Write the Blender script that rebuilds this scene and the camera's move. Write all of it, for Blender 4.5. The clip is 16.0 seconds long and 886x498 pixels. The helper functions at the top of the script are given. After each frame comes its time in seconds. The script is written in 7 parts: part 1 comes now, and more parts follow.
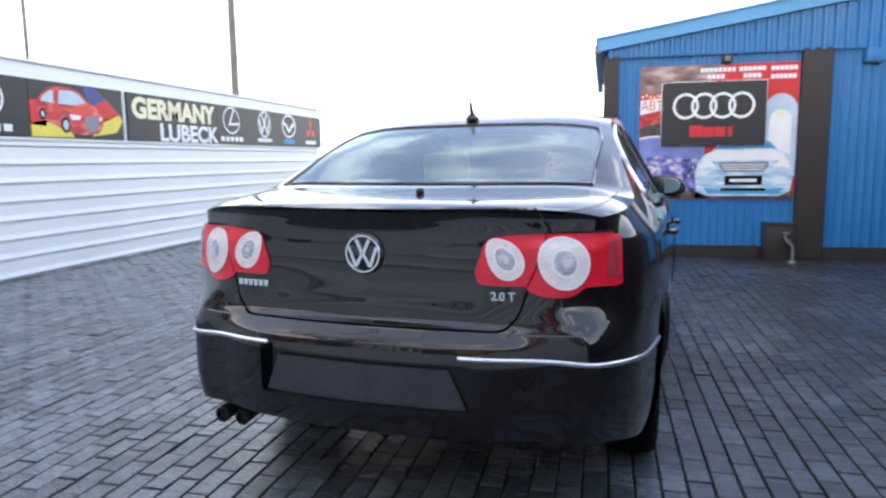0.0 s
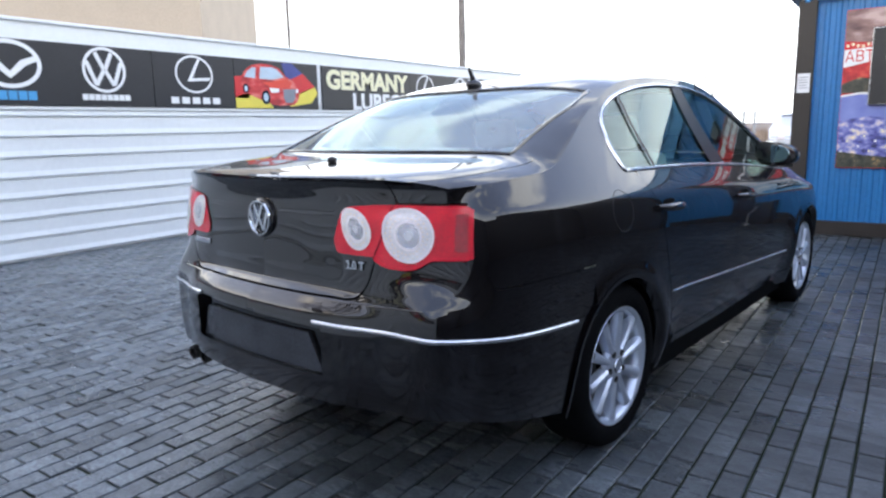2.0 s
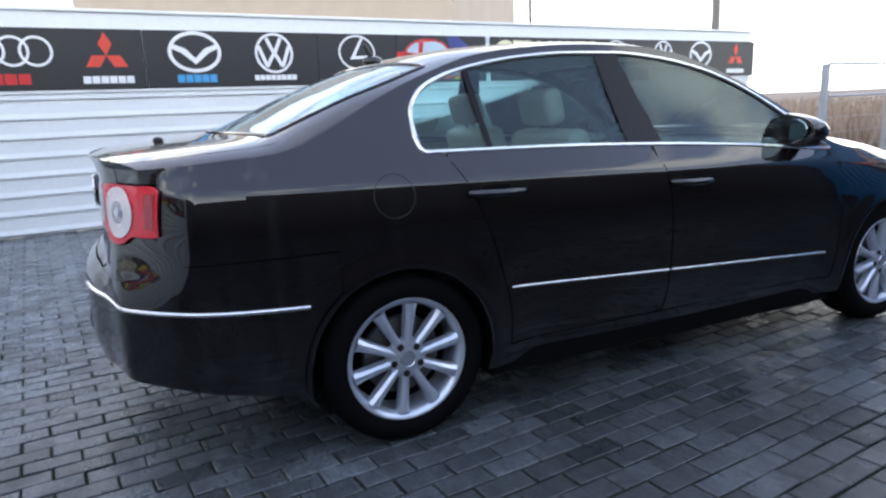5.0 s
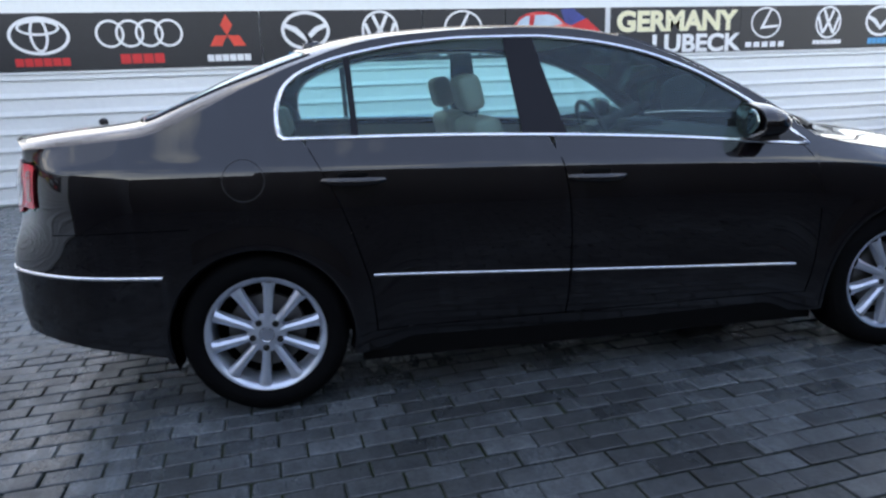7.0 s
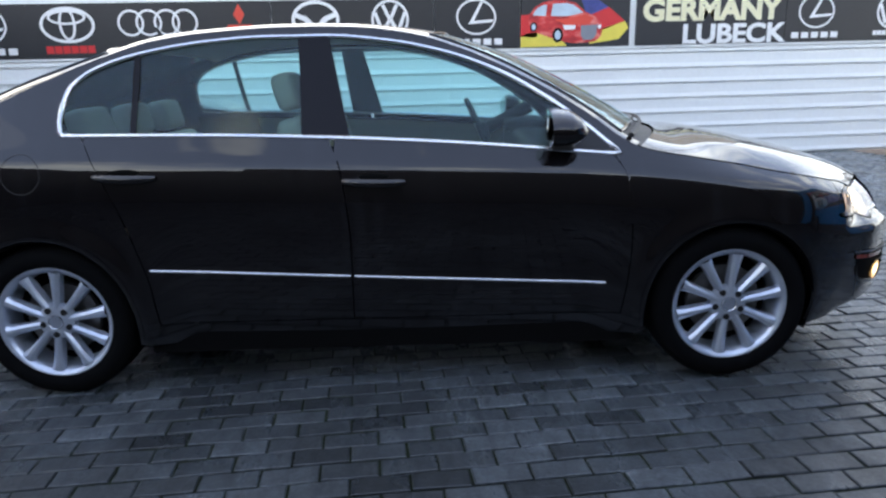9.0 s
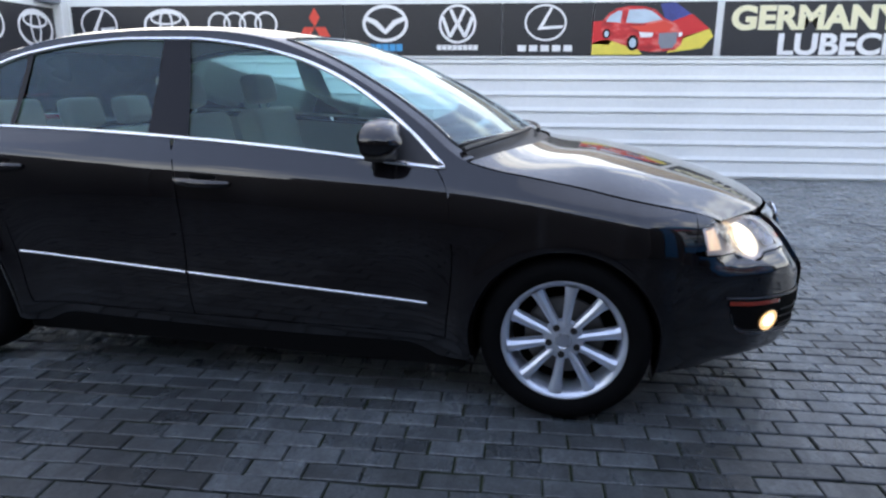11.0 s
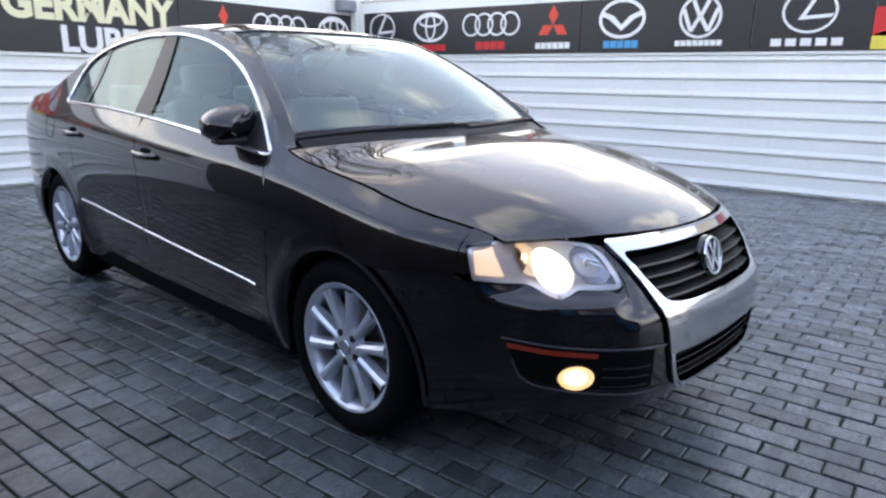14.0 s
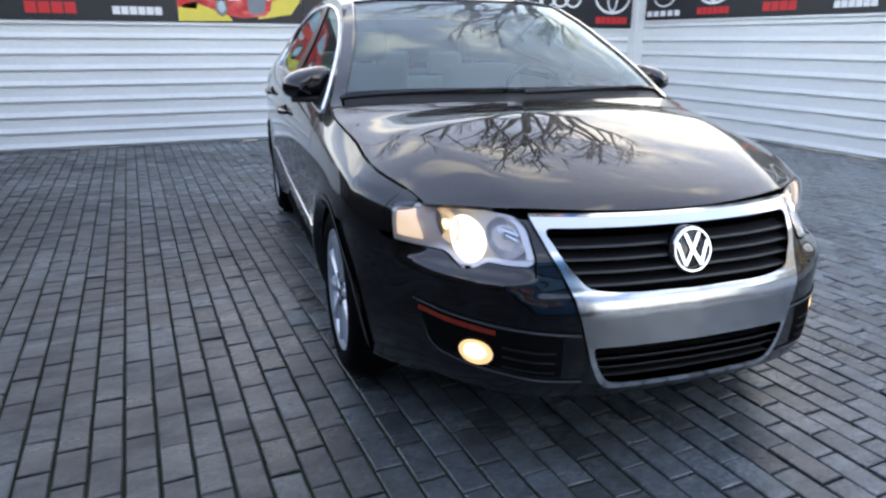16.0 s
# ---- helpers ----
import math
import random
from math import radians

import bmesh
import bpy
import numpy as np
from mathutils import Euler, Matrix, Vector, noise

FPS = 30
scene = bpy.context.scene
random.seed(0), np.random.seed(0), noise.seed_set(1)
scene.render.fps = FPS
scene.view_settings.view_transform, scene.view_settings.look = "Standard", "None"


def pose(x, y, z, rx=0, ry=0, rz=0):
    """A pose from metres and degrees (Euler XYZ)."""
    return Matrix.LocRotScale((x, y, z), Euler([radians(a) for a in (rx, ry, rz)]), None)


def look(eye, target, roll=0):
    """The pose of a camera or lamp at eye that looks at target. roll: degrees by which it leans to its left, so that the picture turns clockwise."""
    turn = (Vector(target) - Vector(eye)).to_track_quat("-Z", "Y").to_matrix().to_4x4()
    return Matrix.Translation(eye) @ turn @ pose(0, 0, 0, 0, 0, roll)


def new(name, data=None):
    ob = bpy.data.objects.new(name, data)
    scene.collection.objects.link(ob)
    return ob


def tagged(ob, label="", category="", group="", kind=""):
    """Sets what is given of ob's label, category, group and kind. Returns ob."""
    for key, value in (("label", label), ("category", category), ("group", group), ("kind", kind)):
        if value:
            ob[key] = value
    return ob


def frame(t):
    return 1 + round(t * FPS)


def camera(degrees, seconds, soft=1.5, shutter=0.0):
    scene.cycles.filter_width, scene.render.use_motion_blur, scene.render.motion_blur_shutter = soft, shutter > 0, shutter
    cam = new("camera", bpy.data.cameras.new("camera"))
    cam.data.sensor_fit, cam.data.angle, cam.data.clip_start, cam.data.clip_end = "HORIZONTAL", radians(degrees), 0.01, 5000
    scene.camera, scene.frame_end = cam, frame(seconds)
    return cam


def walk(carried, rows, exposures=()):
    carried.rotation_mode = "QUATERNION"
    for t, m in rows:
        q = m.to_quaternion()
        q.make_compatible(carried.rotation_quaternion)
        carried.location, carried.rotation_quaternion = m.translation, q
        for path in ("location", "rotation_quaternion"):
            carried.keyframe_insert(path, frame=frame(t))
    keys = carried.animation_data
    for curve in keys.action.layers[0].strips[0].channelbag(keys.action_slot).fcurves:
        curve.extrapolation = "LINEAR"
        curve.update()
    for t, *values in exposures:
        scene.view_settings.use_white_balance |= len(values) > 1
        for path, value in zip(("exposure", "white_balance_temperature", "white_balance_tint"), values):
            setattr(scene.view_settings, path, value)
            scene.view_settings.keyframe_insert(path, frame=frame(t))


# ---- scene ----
cam = camera(66.92, 16.0, soft=2.4, shutter=0.3)
PATH = [
    (0, (-0.081, 0.209, 1.227), (-0.543, 2.137, 0.964), -0.7),
    (0.5, (0.197, 0.303, 1.222), (-0.480, 2.160, 0.919), -1.3),
    (1, (0.485, 0.415, 1.221), (-0.378, 2.186, 0.874), -0.4),
    (1.5, (0.739, 0.539, 1.233), (-0.280, 2.220, 0.863), -1.5),
    (2, (1.003, 0.689, 1.223), (-0.124, 2.302, 0.869), -1.3),
    (2.5, (1.231, 0.858, 1.219), (-0.040, 2.354, 0.832), -1.8),
    (3, (1.461, 1.057, 1.205), (0.107, 2.461, 0.762), -1.6),
    (3.5, (1.668, 1.258, 1.215), (0.282, 2.623, 0.748), -2.1),
    (4, (1.871, 1.484, 1.211), (0.402, 2.763, 0.766), -2.5),
    (4.2, (1.931, 1.580, 1.208), (0.416, 2.811, 0.772), -2.4),
    (6.3, (2.555, 2.713, 1.233), (0.723, 3.372, 0.775), -2.6),
    (6.5, (2.593, 2.812, 1.237), (0.749, 3.429, 0.766), -2.5),
    (7, (2.667, 3.110, 1.228), (0.789, 3.605, 0.749), -2.2),
    (7.5, (2.728, 3.405, 1.245), (0.837, 3.860, 0.778), -2.2),
    (8, (2.781, 3.719, 1.247), (0.875, 4.128, 0.799), -2.1),
    (8.5, (2.817, 4.016, 1.247), (0.904, 4.342, 0.764), -1.9),
    (9, (2.837, 4.335, 1.248), (0.915, 4.547, 0.739), -1.5),
    (9.5, (2.840, 4.643, 1.259), (0.912, 4.789, 0.747), -0.8),
    (10, (2.837, 4.955, 1.269), (0.899, 5.012, 0.780), -0.2),
    (10.2, (2.844, 5.078, 1.272), (0.905, 5.082, 0.782), 0.1),
    (12.3, (2.456, 6.362, 1.196), (0.620, 5.718, 0.732), -0.1),
    (12.5, (2.408, 6.481, 1.199), (0.600, 5.759, 0.739), 0.1),
    (13, (2.267, 6.767, 1.201), (0.551, 5.863, 0.714), -0.1),
    (13.5, (2.107, 7.036, 1.212), (0.473, 5.999, 0.708), 0.7),
    (14, (1.932, 7.307, 1.220), (0.392, 6.133, 0.722), 0.8),
    (14.5, (1.748, 7.545, 1.214), (0.370, 6.186, 0.709), 0.4),
    (15, (1.540, 7.757, 1.208), (0.402, 6.203, 0.671), -0.8),
    (15.5, (1.311, 7.928, 1.207), (0.345, 6.276, 0.625), -0.2),
    (16, (1.056, 8.075, 1.215), (0.269, 6.334, 0.623), 0.3),
]
EXPOSURES = [(0, 0.2, 7150, 10), (4.2, 0.25, 7150, 10), (7, 0.05, 7050, 8), (10.2, 0.08, 7100, 9), (12.5, 0.17, 7250, 11), (14, 0.2, 7300, 11), (16, 0.12, 7100, 8)]
walk(cam, [(t, look(eye, target, roll)) for t, eye, target, roll in PATH], EXPOSURES)

# ---- light ----
world = bpy.data.worlds.new("sky")
scene.world = world
world.use_nodes = True
wn, wl = world.node_tree.nodes, world.node_tree.links
wn.clear()
SUN_EL, SUN_AZ = radians(42), radians(240)
sky = wn.new("ShaderNodeTexSky")
sky.sky_type = "NISHITA"
sky.sun_disc = False
sky.sun_elevation, sky.sun_rotation = SUN_EL, SUN_AZ
sky.air_density, sky.dust_density, sky.ozone_density = 1.2, 0.2, 3.0
gray = wn.new("ShaderNodeMixRGB")
gray.inputs["Color2"].default_value = (6.75, 7.3, 7.9, 1)
coord = wn.new("ShaderNodeTexCoord")
stretch = wn.new("ShaderNodeMapping")
stretch.inputs["Scale"].default_value = (1.0, 1.3, 2.6)
stretch.inputs["Location"].default_value = (3.27, -0.64, -2.85)
cloud = wn.new("ShaderNodeTexNoise")
cloud.inputs["Scale"].default_value, cloud.inputs["Detail"].default_value = 3.2, 7
cloud.inputs["Roughness"].default_value = 0.5
ramp = wn.new("ShaderNodeValToRGB")
ramp.color_ramp.elements[0].position, ramp.color_ramp.elements[1].position = 0.39, 0.5
ramp.color_ramp.elements[0].color, ramp.color_ramp.elements[1].color = (0.05, 0.05, 0.05, 1), (0.85, 0.85, 0.85, 1)
back = wn.new("ShaderNodeBackground")
back.inputs["Strength"].default_value = 0.278
wout = wn.new("ShaderNodeOutputWorld")
wl.new(coord.outputs["Generated"], stretch.inputs["Vector"])
wl.new(stretch.outputs["Vector"], cloud.inputs["Vector"])
haze = wn.new("ShaderNodeMapRange")
haze.inputs["From Min"].default_value, haze.inputs["From Max"].default_value = 0.1, 0.5
haze.inputs["To Min"].default_value, haze.inputs["To Max"].default_value = 1.0, 0.0
veil = wn.new("ShaderNodeMath")
veil.operation = "MAXIMUM"
wl.new(ramp.outputs["Color"], veil.inputs[0])
wl.new(haze.outputs["Result"], veil.inputs[1])
wl.new(veil.outputs[0], gray.inputs["Fac"])
thin = wn.new("ShaderNodeVectorMath")
thin.operation = "SCALE"
thin.inputs["Scale"].default_value = 0.25
# high thin cloud veils the gaps with an even blue
even = wn.new("ShaderNodeVectorMath")
even.inputs[1].default_value = (1.3, 1.75, 3.1)
wl.new(sky.outputs["Color"], thin.inputs[0])
wl.new(thin.outputs[0], even.inputs[0])
wl.new(even.outputs[0], gray.inputs["Color1"])
split_dir = wn.new("ShaderNodeSeparateXYZ")
lift = wn.new("ShaderNodeMapRange")
lift.inputs["From Min"].default_value = 0.3
lift.inputs["To Min"].default_value, lift.inputs["To Max"].default_value = 1.7, 1.3
bright = wn.new("ShaderNodeVectorMath")
bright.operation = "SCALE"
wl.new(coord.outputs["Generated"], split_dir.inputs[0])
wl.new(split_dir.outputs["Z"], lift.inputs["Value"])
# the cloud thins out overhead
clear_up = wn.new("ShaderNodeMath")
clear_up.operation = "MULTIPLY_ADD"
clear_up.inputs[1].default_value = -0.24
wl.new(split_dir.outputs["Z"], clear_up.inputs[0])
wl.new(cloud.outputs["Fac"], clear_up.inputs[2])
wl.new(clear_up.outputs[0], ramp.inputs["Fac"])
wl.new(split_dir.outputs["Z"], haze.inputs["Value"])
wl.new(gray.outputs["Color"], bright.inputs[0])
wl.new(lift.outputs["Result"], bright.inputs["Scale"])
# thin cloud glows warm and broad round the hidden sun
toward = wn.new("ShaderNodeVectorMath")
toward.operation = "DOT_PRODUCT"
toward.inputs[1].default_value = Vector((math.sin(SUN_AZ - 0.3), math.cos(SUN_AZ - 0.3), 0.35)).normalized()
near_sun = wn.new("ShaderNodeMapRange")
near_sun.interpolation_type = "SMOOTHSTEP"
near_sun.inputs["From Min"].default_value, near_sun.inputs["From Max"].default_value = 0.5, 0.9
warm = wn.new("ShaderNodeMixRGB")
warm.inputs["Color1"].default_value, warm.inputs["Color2"].default_value = (1, 1, 1, 1), (1.17, 1.04, 0.92, 1)
glow = wn.new("ShaderNodeVectorMath")
glow.operation = "MULTIPLY"
wl.new(coord.outputs["Generated"], toward.inputs[0])
wl.new(toward.outputs["Value"], near_sun.inputs["Value"])
wl.new(near_sun.outputs["Result"], warm.inputs["Fac"])
wl.new(bright.outputs[0], glow.inputs[0])
wl.new(warm.outputs["Color"], glow.inputs[1])
wl.new(glow.outputs[0], back.inputs["Color"])
wl.new(back.outputs["Background"], wout.inputs["Surface"])
sun = new("sun", bpy.data.lights.new("sun", "SUN"))
sun.data.energy, sun.data.angle, sun.data.color = 0.5, radians(120), (1.0, 0.98, 0.95)
sun.matrix_world = look((12 * math.sin(SUN_AZ), 12 * math.cos(SUN_AZ), 12 * math.tan(SUN_EL)), (0, 0, 0))


# ---- tools ----
def curve(*pts):
    """A smooth, monotone-safe curve through (x, y) pairs; flat slopes never overshoot."""
    xs = np.array([p[0] for p in pts], float)
    ys = np.array([p[1] for p in pts], float)
    h, d = np.diff(xs), np.diff(ys) / np.diff(xs)
    m = np.zeros(len(xs))
    m[0], m[-1] = d[0], d[-1]
    for i in range(1, len(xs) - 1):
        if d[i - 1] * d[i] > 0:
            a, b = 2 * h[i] + h[i - 1], h[i] + 2 * h[i - 1]
            m[i] = (a + b) / (a / d[i - 1] + b / d[i])

    def at(x):
        x = np.clip(np.asarray(x, float), xs[0], xs[-1])
        i = np.clip(np.searchsorted(xs, x, side="right") - 1, 0, len(xs) - 2)
        s = (x - xs[i]) / h[i]
        return ((1 + 2 * s) * (1 - s) ** 2 * ys[i] + s * (1 - s) ** 2 * h[i] * m[i]
                + s * s * (3 - 2 * s) * ys[i + 1] + s * s * (s - 1) * h[i] * m[i + 1])
    return at


def step(a, b, x):
    s = np.clip((np.asarray(x, float) - a) / (b - a), 0, 1)
    return s * s * (3 - 2 * s)


def thing(name, label, category, m=Matrix(), group="", kind=""):
    ob = tagged(new(name), label, category, group, kind)
    ob.matrix_world = m
    return ob


def place(name, me, material, parent=None, label="", m=None):
    """Links a mesh as one object under a thing or part."""
    if material is not None and not me.materials:
        me.materials.append(material)
    ob = new(name, me)
    while parent is not None and parent.parent is not None and parent.parent.parent is not None:
        m = parent.matrix_basis @ (m or Matrix())
        parent = parent.parent
    if parent is not None:
        ob.parent = parent
    if m is not None:
        ob.matrix_basis = m
    return tagged(ob, label)


def part(name, bm, material, parent=None, label="", smooth=40, m=None):
    me = bpy.data.meshes.new(name)
    bm.to_mesh(me)
    bm.free()
    if smooth:
        me.polygons.foreach_set("use_smooth", [True] * len(me.polygons))
        me.set_sharp_from_angle(angle=radians(smooth))
    return place(name, me, material, parent, label, m)


def raw(name, verts, faces, material, parent=None, label="", normals=None, m=None, flat=False):
    me = bpy.data.meshes.new(name)
    me.from_pydata([tuple(map(float, v)) for v in verts], [], faces)
    if not flat:
        me.polygons.foreach_set("use_smooth", [True] * len(me.polygons))
        if normals is not None:
            me.normals_split_custom_set_from_vertices([tuple(map(float, v)) for v in normals])
        else:
            me.set_sharp_from_angle(angle=radians(40))
    return place(name, me, material, parent, label, m)


def box(bm, x0, x1, y0, y1, z0, z1, bevel=0.0, seg=1, m=Matrix()):
    got = bmesh.ops.create_cube(bm, size=1, matrix=m @ Matrix.Translation(((x0 + x1) / 2, (y0 + y1) / 2, (z0 + z1) / 2))
                                @ Matrix.Diagonal((x1 - x0, y1 - y0, z1 - z0, 1)))
    if bevel:
        edges = {e for v in got["verts"] for e in v.link_edges}
        bmesh.ops.bevel(bm, geom=list(edges), offset=bevel, segments=seg, affect="EDGES", profile=0.6)
    return bm


def rod(bm, a, b, r0, r1=None, n=12):
    a, b = Vector(a), Vector(b)
    turn = (b - a).to_track_quat("Z", "Y").to_matrix().to_4x4()
    bmesh.ops.create_cone(bm, cap_ends=True, segments=n, radius1=r0, radius2=r0 if r1 is None else r1, depth=(b - a).length,
                          matrix=Matrix.Translation((a + b) / 2) @ turn)
    return bm


def ball(bm, c, sx, sy, sz, u=20, v=12, m=Matrix()):
    bmesh.ops.create_uvsphere(bm, u_segments=u, v_segments=v, radius=1, matrix=m @ Matrix.Translation(c) @ Matrix.Diagonal((sx, sy, sz, 1)))
    return bm


def lathe(bm, prof, n=48, axis="X", m=Matrix()):
    """Spins (radius, along) pairs round an axis."""
    rings = []
    for i in range(n):
        a = 2 * math.pi * i / n
        ring = []
        for r, h in prof:
            c, s = r * math.cos(a), r * math.sin(a)
            p = {"X": (h, c, s), "Y": (c, h, s), "Z": (c, s, h)}[axis]
            ring.append(bm.verts.new(m @ Vector(p)))
        rings.append(ring)
    for i in range(n):
        a, b = rings[i], rings[(i + 1) % n]
        for j in range(len(prof) - 1):
            bm.faces.new((a[j], a[j + 1], b[j + 1], b[j]))
    bmesh.ops.recalc_face_normals(bm, faces=bm.faces[:])
    return bm


def tube(pts, r, n=8, closed=False):
    """A tube of radius r along points, as a bmesh."""
    bm = bmesh.new()
    pts = [Vector(p) for p in pts]
    rings = []
    k = len(pts)
    for i, p in enumerate(pts):
        q0, q1 = (pts[i - 1], pts[(i + 1) % k]) if closed else (pts[max(0, i - 1)], pts[min(k - 1, i + 1)])
        d = (q1 - q0).normalized()
        side = d.cross(Vector((0, 0, 1)))
        if side.length < 1e-3:
            side = d.cross(Vector((1, 0, 0)))
        side.normalize()
        up = side.cross(d)
        rad = r(i / (k - 1)) if callable(r) else r
        rings.append([bm.verts.new(p + side * rad * math.cos(2 * math.pi * j / n) + up * rad * math.sin(2 * math.pi * j / n)) for j in range(n)])
    for i in range(k if closed else k - 1):
        a, b = rings[i], rings[(i + 1) % k]
        for j in range(n):
            bm.faces.new((a[j], a[(j + 1) % n], b[(j + 1) % n], b[j]))
    if not closed:
        bm.faces.new(rings[0]), bm.faces.new(rings[-1])
    bmesh.ops.recalc_face_normals(bm, faces=bm.faces[:])
    return bm


def letters(name, text, size, material, parent=None, m=Matrix(), depth=0.002, label="", width=None, heavy=0.0):
    """Flat lettering in the built-in font, centred, as a mesh."""
    cu = bpy.data.curves.new(name, "FONT")
    cu.body, cu.size, cu.extrude, cu.offset = text, size, depth, heavy
    cu.align_x, cu.align_y = "CENTER", "CENTER"
    tmp = bpy.data.objects.new(name, cu)
    me = bpy.data.meshes.new_from_object(tmp)
    bpy.data.objects.remove(tmp)
    bpy.data.curves.remove(cu)
    if width:
        xs = [v.co.x for v in me.vertices]
        k = width / (max(xs) - min(xs))
        for v in me.vertices:
            v.co.x *= k
    me.materials.clear()
    return place(name, me, material, parent, label, m)


# ---- materials ----
def mat(name, color, rough=0.5, metal=0.0, noise_scale=0.0, vary=0.0, bump=0.0, coat=0.0, emit=None, strength=0.0, spec=0.5, island=0.0, object_vary=0.0,
        fine=0.0, rough_vary=0.0):
    ma = bpy.data.materials.new(name)
    ma.use_nodes = True
    nt = ma.node_tree
    b = nt.nodes["Principled BSDF"]
    b.inputs["Base Color"].default_value = (*color, 1)
    b.inputs["Roughness"].default_value, b.inputs["Metallic"].default_value = rough, metal
    b.inputs["Specular IOR Level"].default_value = spec
    if coat:
        b.inputs["Coat Weight"].default_value, b.inputs["Coat Roughness"].default_value = coat, 0.03
    if emit:
        b.inputs["Emission Color"].default_value, b.inputs["Emission Strength"].default_value = (*emit, 1), strength
    if noise_scale:
        tc = nt.nodes.new("ShaderNodeTexCoord")
        n1, n2 = nt.nodes.new("ShaderNodeTexNoise"), nt.nodes.new("ShaderNodeTexNoise")
        n1.inputs["Scale"].default_value, n1.inputs["Detail"].default_value = noise_scale, 6
        n2.inputs["Scale"].default_value, n2.inputs["Detail"].default_value = noise_scale * (fine or 14), 4
        nt.links.new(tc.outputs["Object"], n1.inputs["Vector"])
        nt.links.new(tc.outputs["Object"], n2.inputs["Vector"])
        add = nt.nodes.new("ShaderNodeMath")
        add.operation = "ADD"
        nt.links.new(n1.outputs["Fac"], add.inputs[0])
        nt.links.new(n2.outputs["Fac"], add.inputs[1])
        val = nt.nodes.new("ShaderNodeMapRange")
        val.inputs["From Min"].default_value, val.inputs["From Max"].default_value = 0.6, 1.4
        val.inputs["To Min"].default_value, val.inputs["To Max"].default_value = 1 - vary, 1 + vary
        nt.links.new(add.outputs[0], val.inputs["Value"])
        last = val.outputs["Result"]
        if object_vary:
            oi = nt.nodes.new("ShaderNodeObjectInfo")
            om = nt.nodes.new("ShaderNodeMapRange")
            om.inputs["To Min"].default_value, om.inputs["To Max"].default_value = 1 - object_vary, 1 + object_vary
            src = oi.outputs["Random"]
            if island:
                ge = nt.nodes.new("ShaderNodeNewGeometry")
                src = ge.outputs["Random Per Island"]
            nt.links.new(src, om.inputs["Value"])
            mu = nt.nodes.new("ShaderNodeMath")
            mu.operation = "MULTIPLY"
            nt.links.new(last, mu.inputs[0])
            nt.links.new(om.outputs["Result"], mu.inputs[1])
            last = mu.outputs[0]
        mix = nt.nodes.new("ShaderNodeVectorMath")
        mix.operation = "SCALE"
        mix.inputs[0].default_value = color
        nt.links.new(last, mix.inputs["Scale"])
        nt.links.new(mix.outputs[0], b.inputs["Base Color"])
        if rough_vary:
            rr = nt.nodes.new("ShaderNodeMapRange")
            rr.inputs["From Min"].default_value, rr.inputs["From Max"].default_value = 0.35, 0.65
            rr.inputs["To Min"].default_value, rr.inputs["To Max"].default_value = max(0.02, rough - rough_vary), min(1, rough + rough_vary)
            nt.links.new(n1.outputs["Fac"], rr.inputs["Value"])
            nt.links.new(rr.outputs["Result"], b.inputs["Roughness"])
        if bump:
            bp = nt.nodes.new("ShaderNodeBump")
            bp.inputs["Strength"].default_value, bp.inputs["Distance"].default_value = bump, 0.004
            nt.links.new(n2.outputs["Fac"], bp.inputs["Height"])
            nt.links.new(bp.outputs["Normal"], b.inputs["Normal"])
    return ma


def glass_mat(name, tint=(0.75, 0.85, 0.83), clear=0.75, rough=0.0, ior=1.75, dew_sheen=0.0, sheen_scale=1.2):
    """Thin tinted pane: part clear, part mirror by Fresnel; soft white patches paint dew and mirrored sky."""
    ma = bpy.data.materials.new(name)
    ma.use_nodes = True
    nt = ma.node_tree
    nt.nodes.clear()
    tr, gl = nt.nodes.new("ShaderNodeBsdfTransparent"), nt.nodes.new("ShaderNodeBsdfGlossy")
    tr.inputs["Color"].default_value = (*[c * clear for c in tint], 1)
    gl.inputs["Roughness"].default_value = rough
    gl.inputs["Color"].default_value = (*[0.45 + 0.55 * c for c in tint], 1)
    fr = nt.nodes.new("ShaderNodeFresnel")
    fr.inputs["IOR"].default_value = ior
    mx, out = nt.nodes.new("ShaderNodeMixShader"), nt.nodes.new("ShaderNodeOutputMaterial")
    nt.links.new(fr.outputs[0], mx.inputs[0])
    nt.links.new(tr.outputs[0], mx.inputs[1])
    nt.links.new(gl.outputs[0], mx.inputs[2])
    last = mx.outputs[0]
    # white diffuse patches stand for dew and for bright sky mirrored in the pane
    if dew_sheen:
        tc, nz, mr = nt.nodes.new("ShaderNodeTexCoord"), nt.nodes.new("ShaderNodeTexNoise"), nt.nodes.new("ShaderNodeMapRange")
        nz.inputs["Scale"].default_value, nz.inputs["Detail"].default_value, nz.inputs["Roughness"].default_value = sheen_scale, 6, 0.6
        for key, value in zip(("From Min", "From Max", "To Min", "To Max"), (0.36, 0.66, 0.25 * dew_sheen, dew_sheen)):
            mr.inputs[key].default_value = value
        pale_film, top = nt.nodes.new("ShaderNodeBsdfDiffuse"), nt.nodes.new("ShaderNodeMixShader")
        pale_film.inputs["Color"].default_value = (0.8, 0.82, 0.84, 1)
        nt.links.new(tc.outputs["Object"], nz.inputs["Vector"])
        nt.links.new(nz.outputs["Fac"], mr.inputs["Value"])
        nt.links.new(mr.outputs["Result"], top.inputs[0])
        nt.links.new(last, top.inputs[1])
        nt.links.new(pale_film.outputs[0], top.inputs[2])
        last = top.outputs[0]
    nt.links.new(last, out.inputs["Surface"])
    return ma


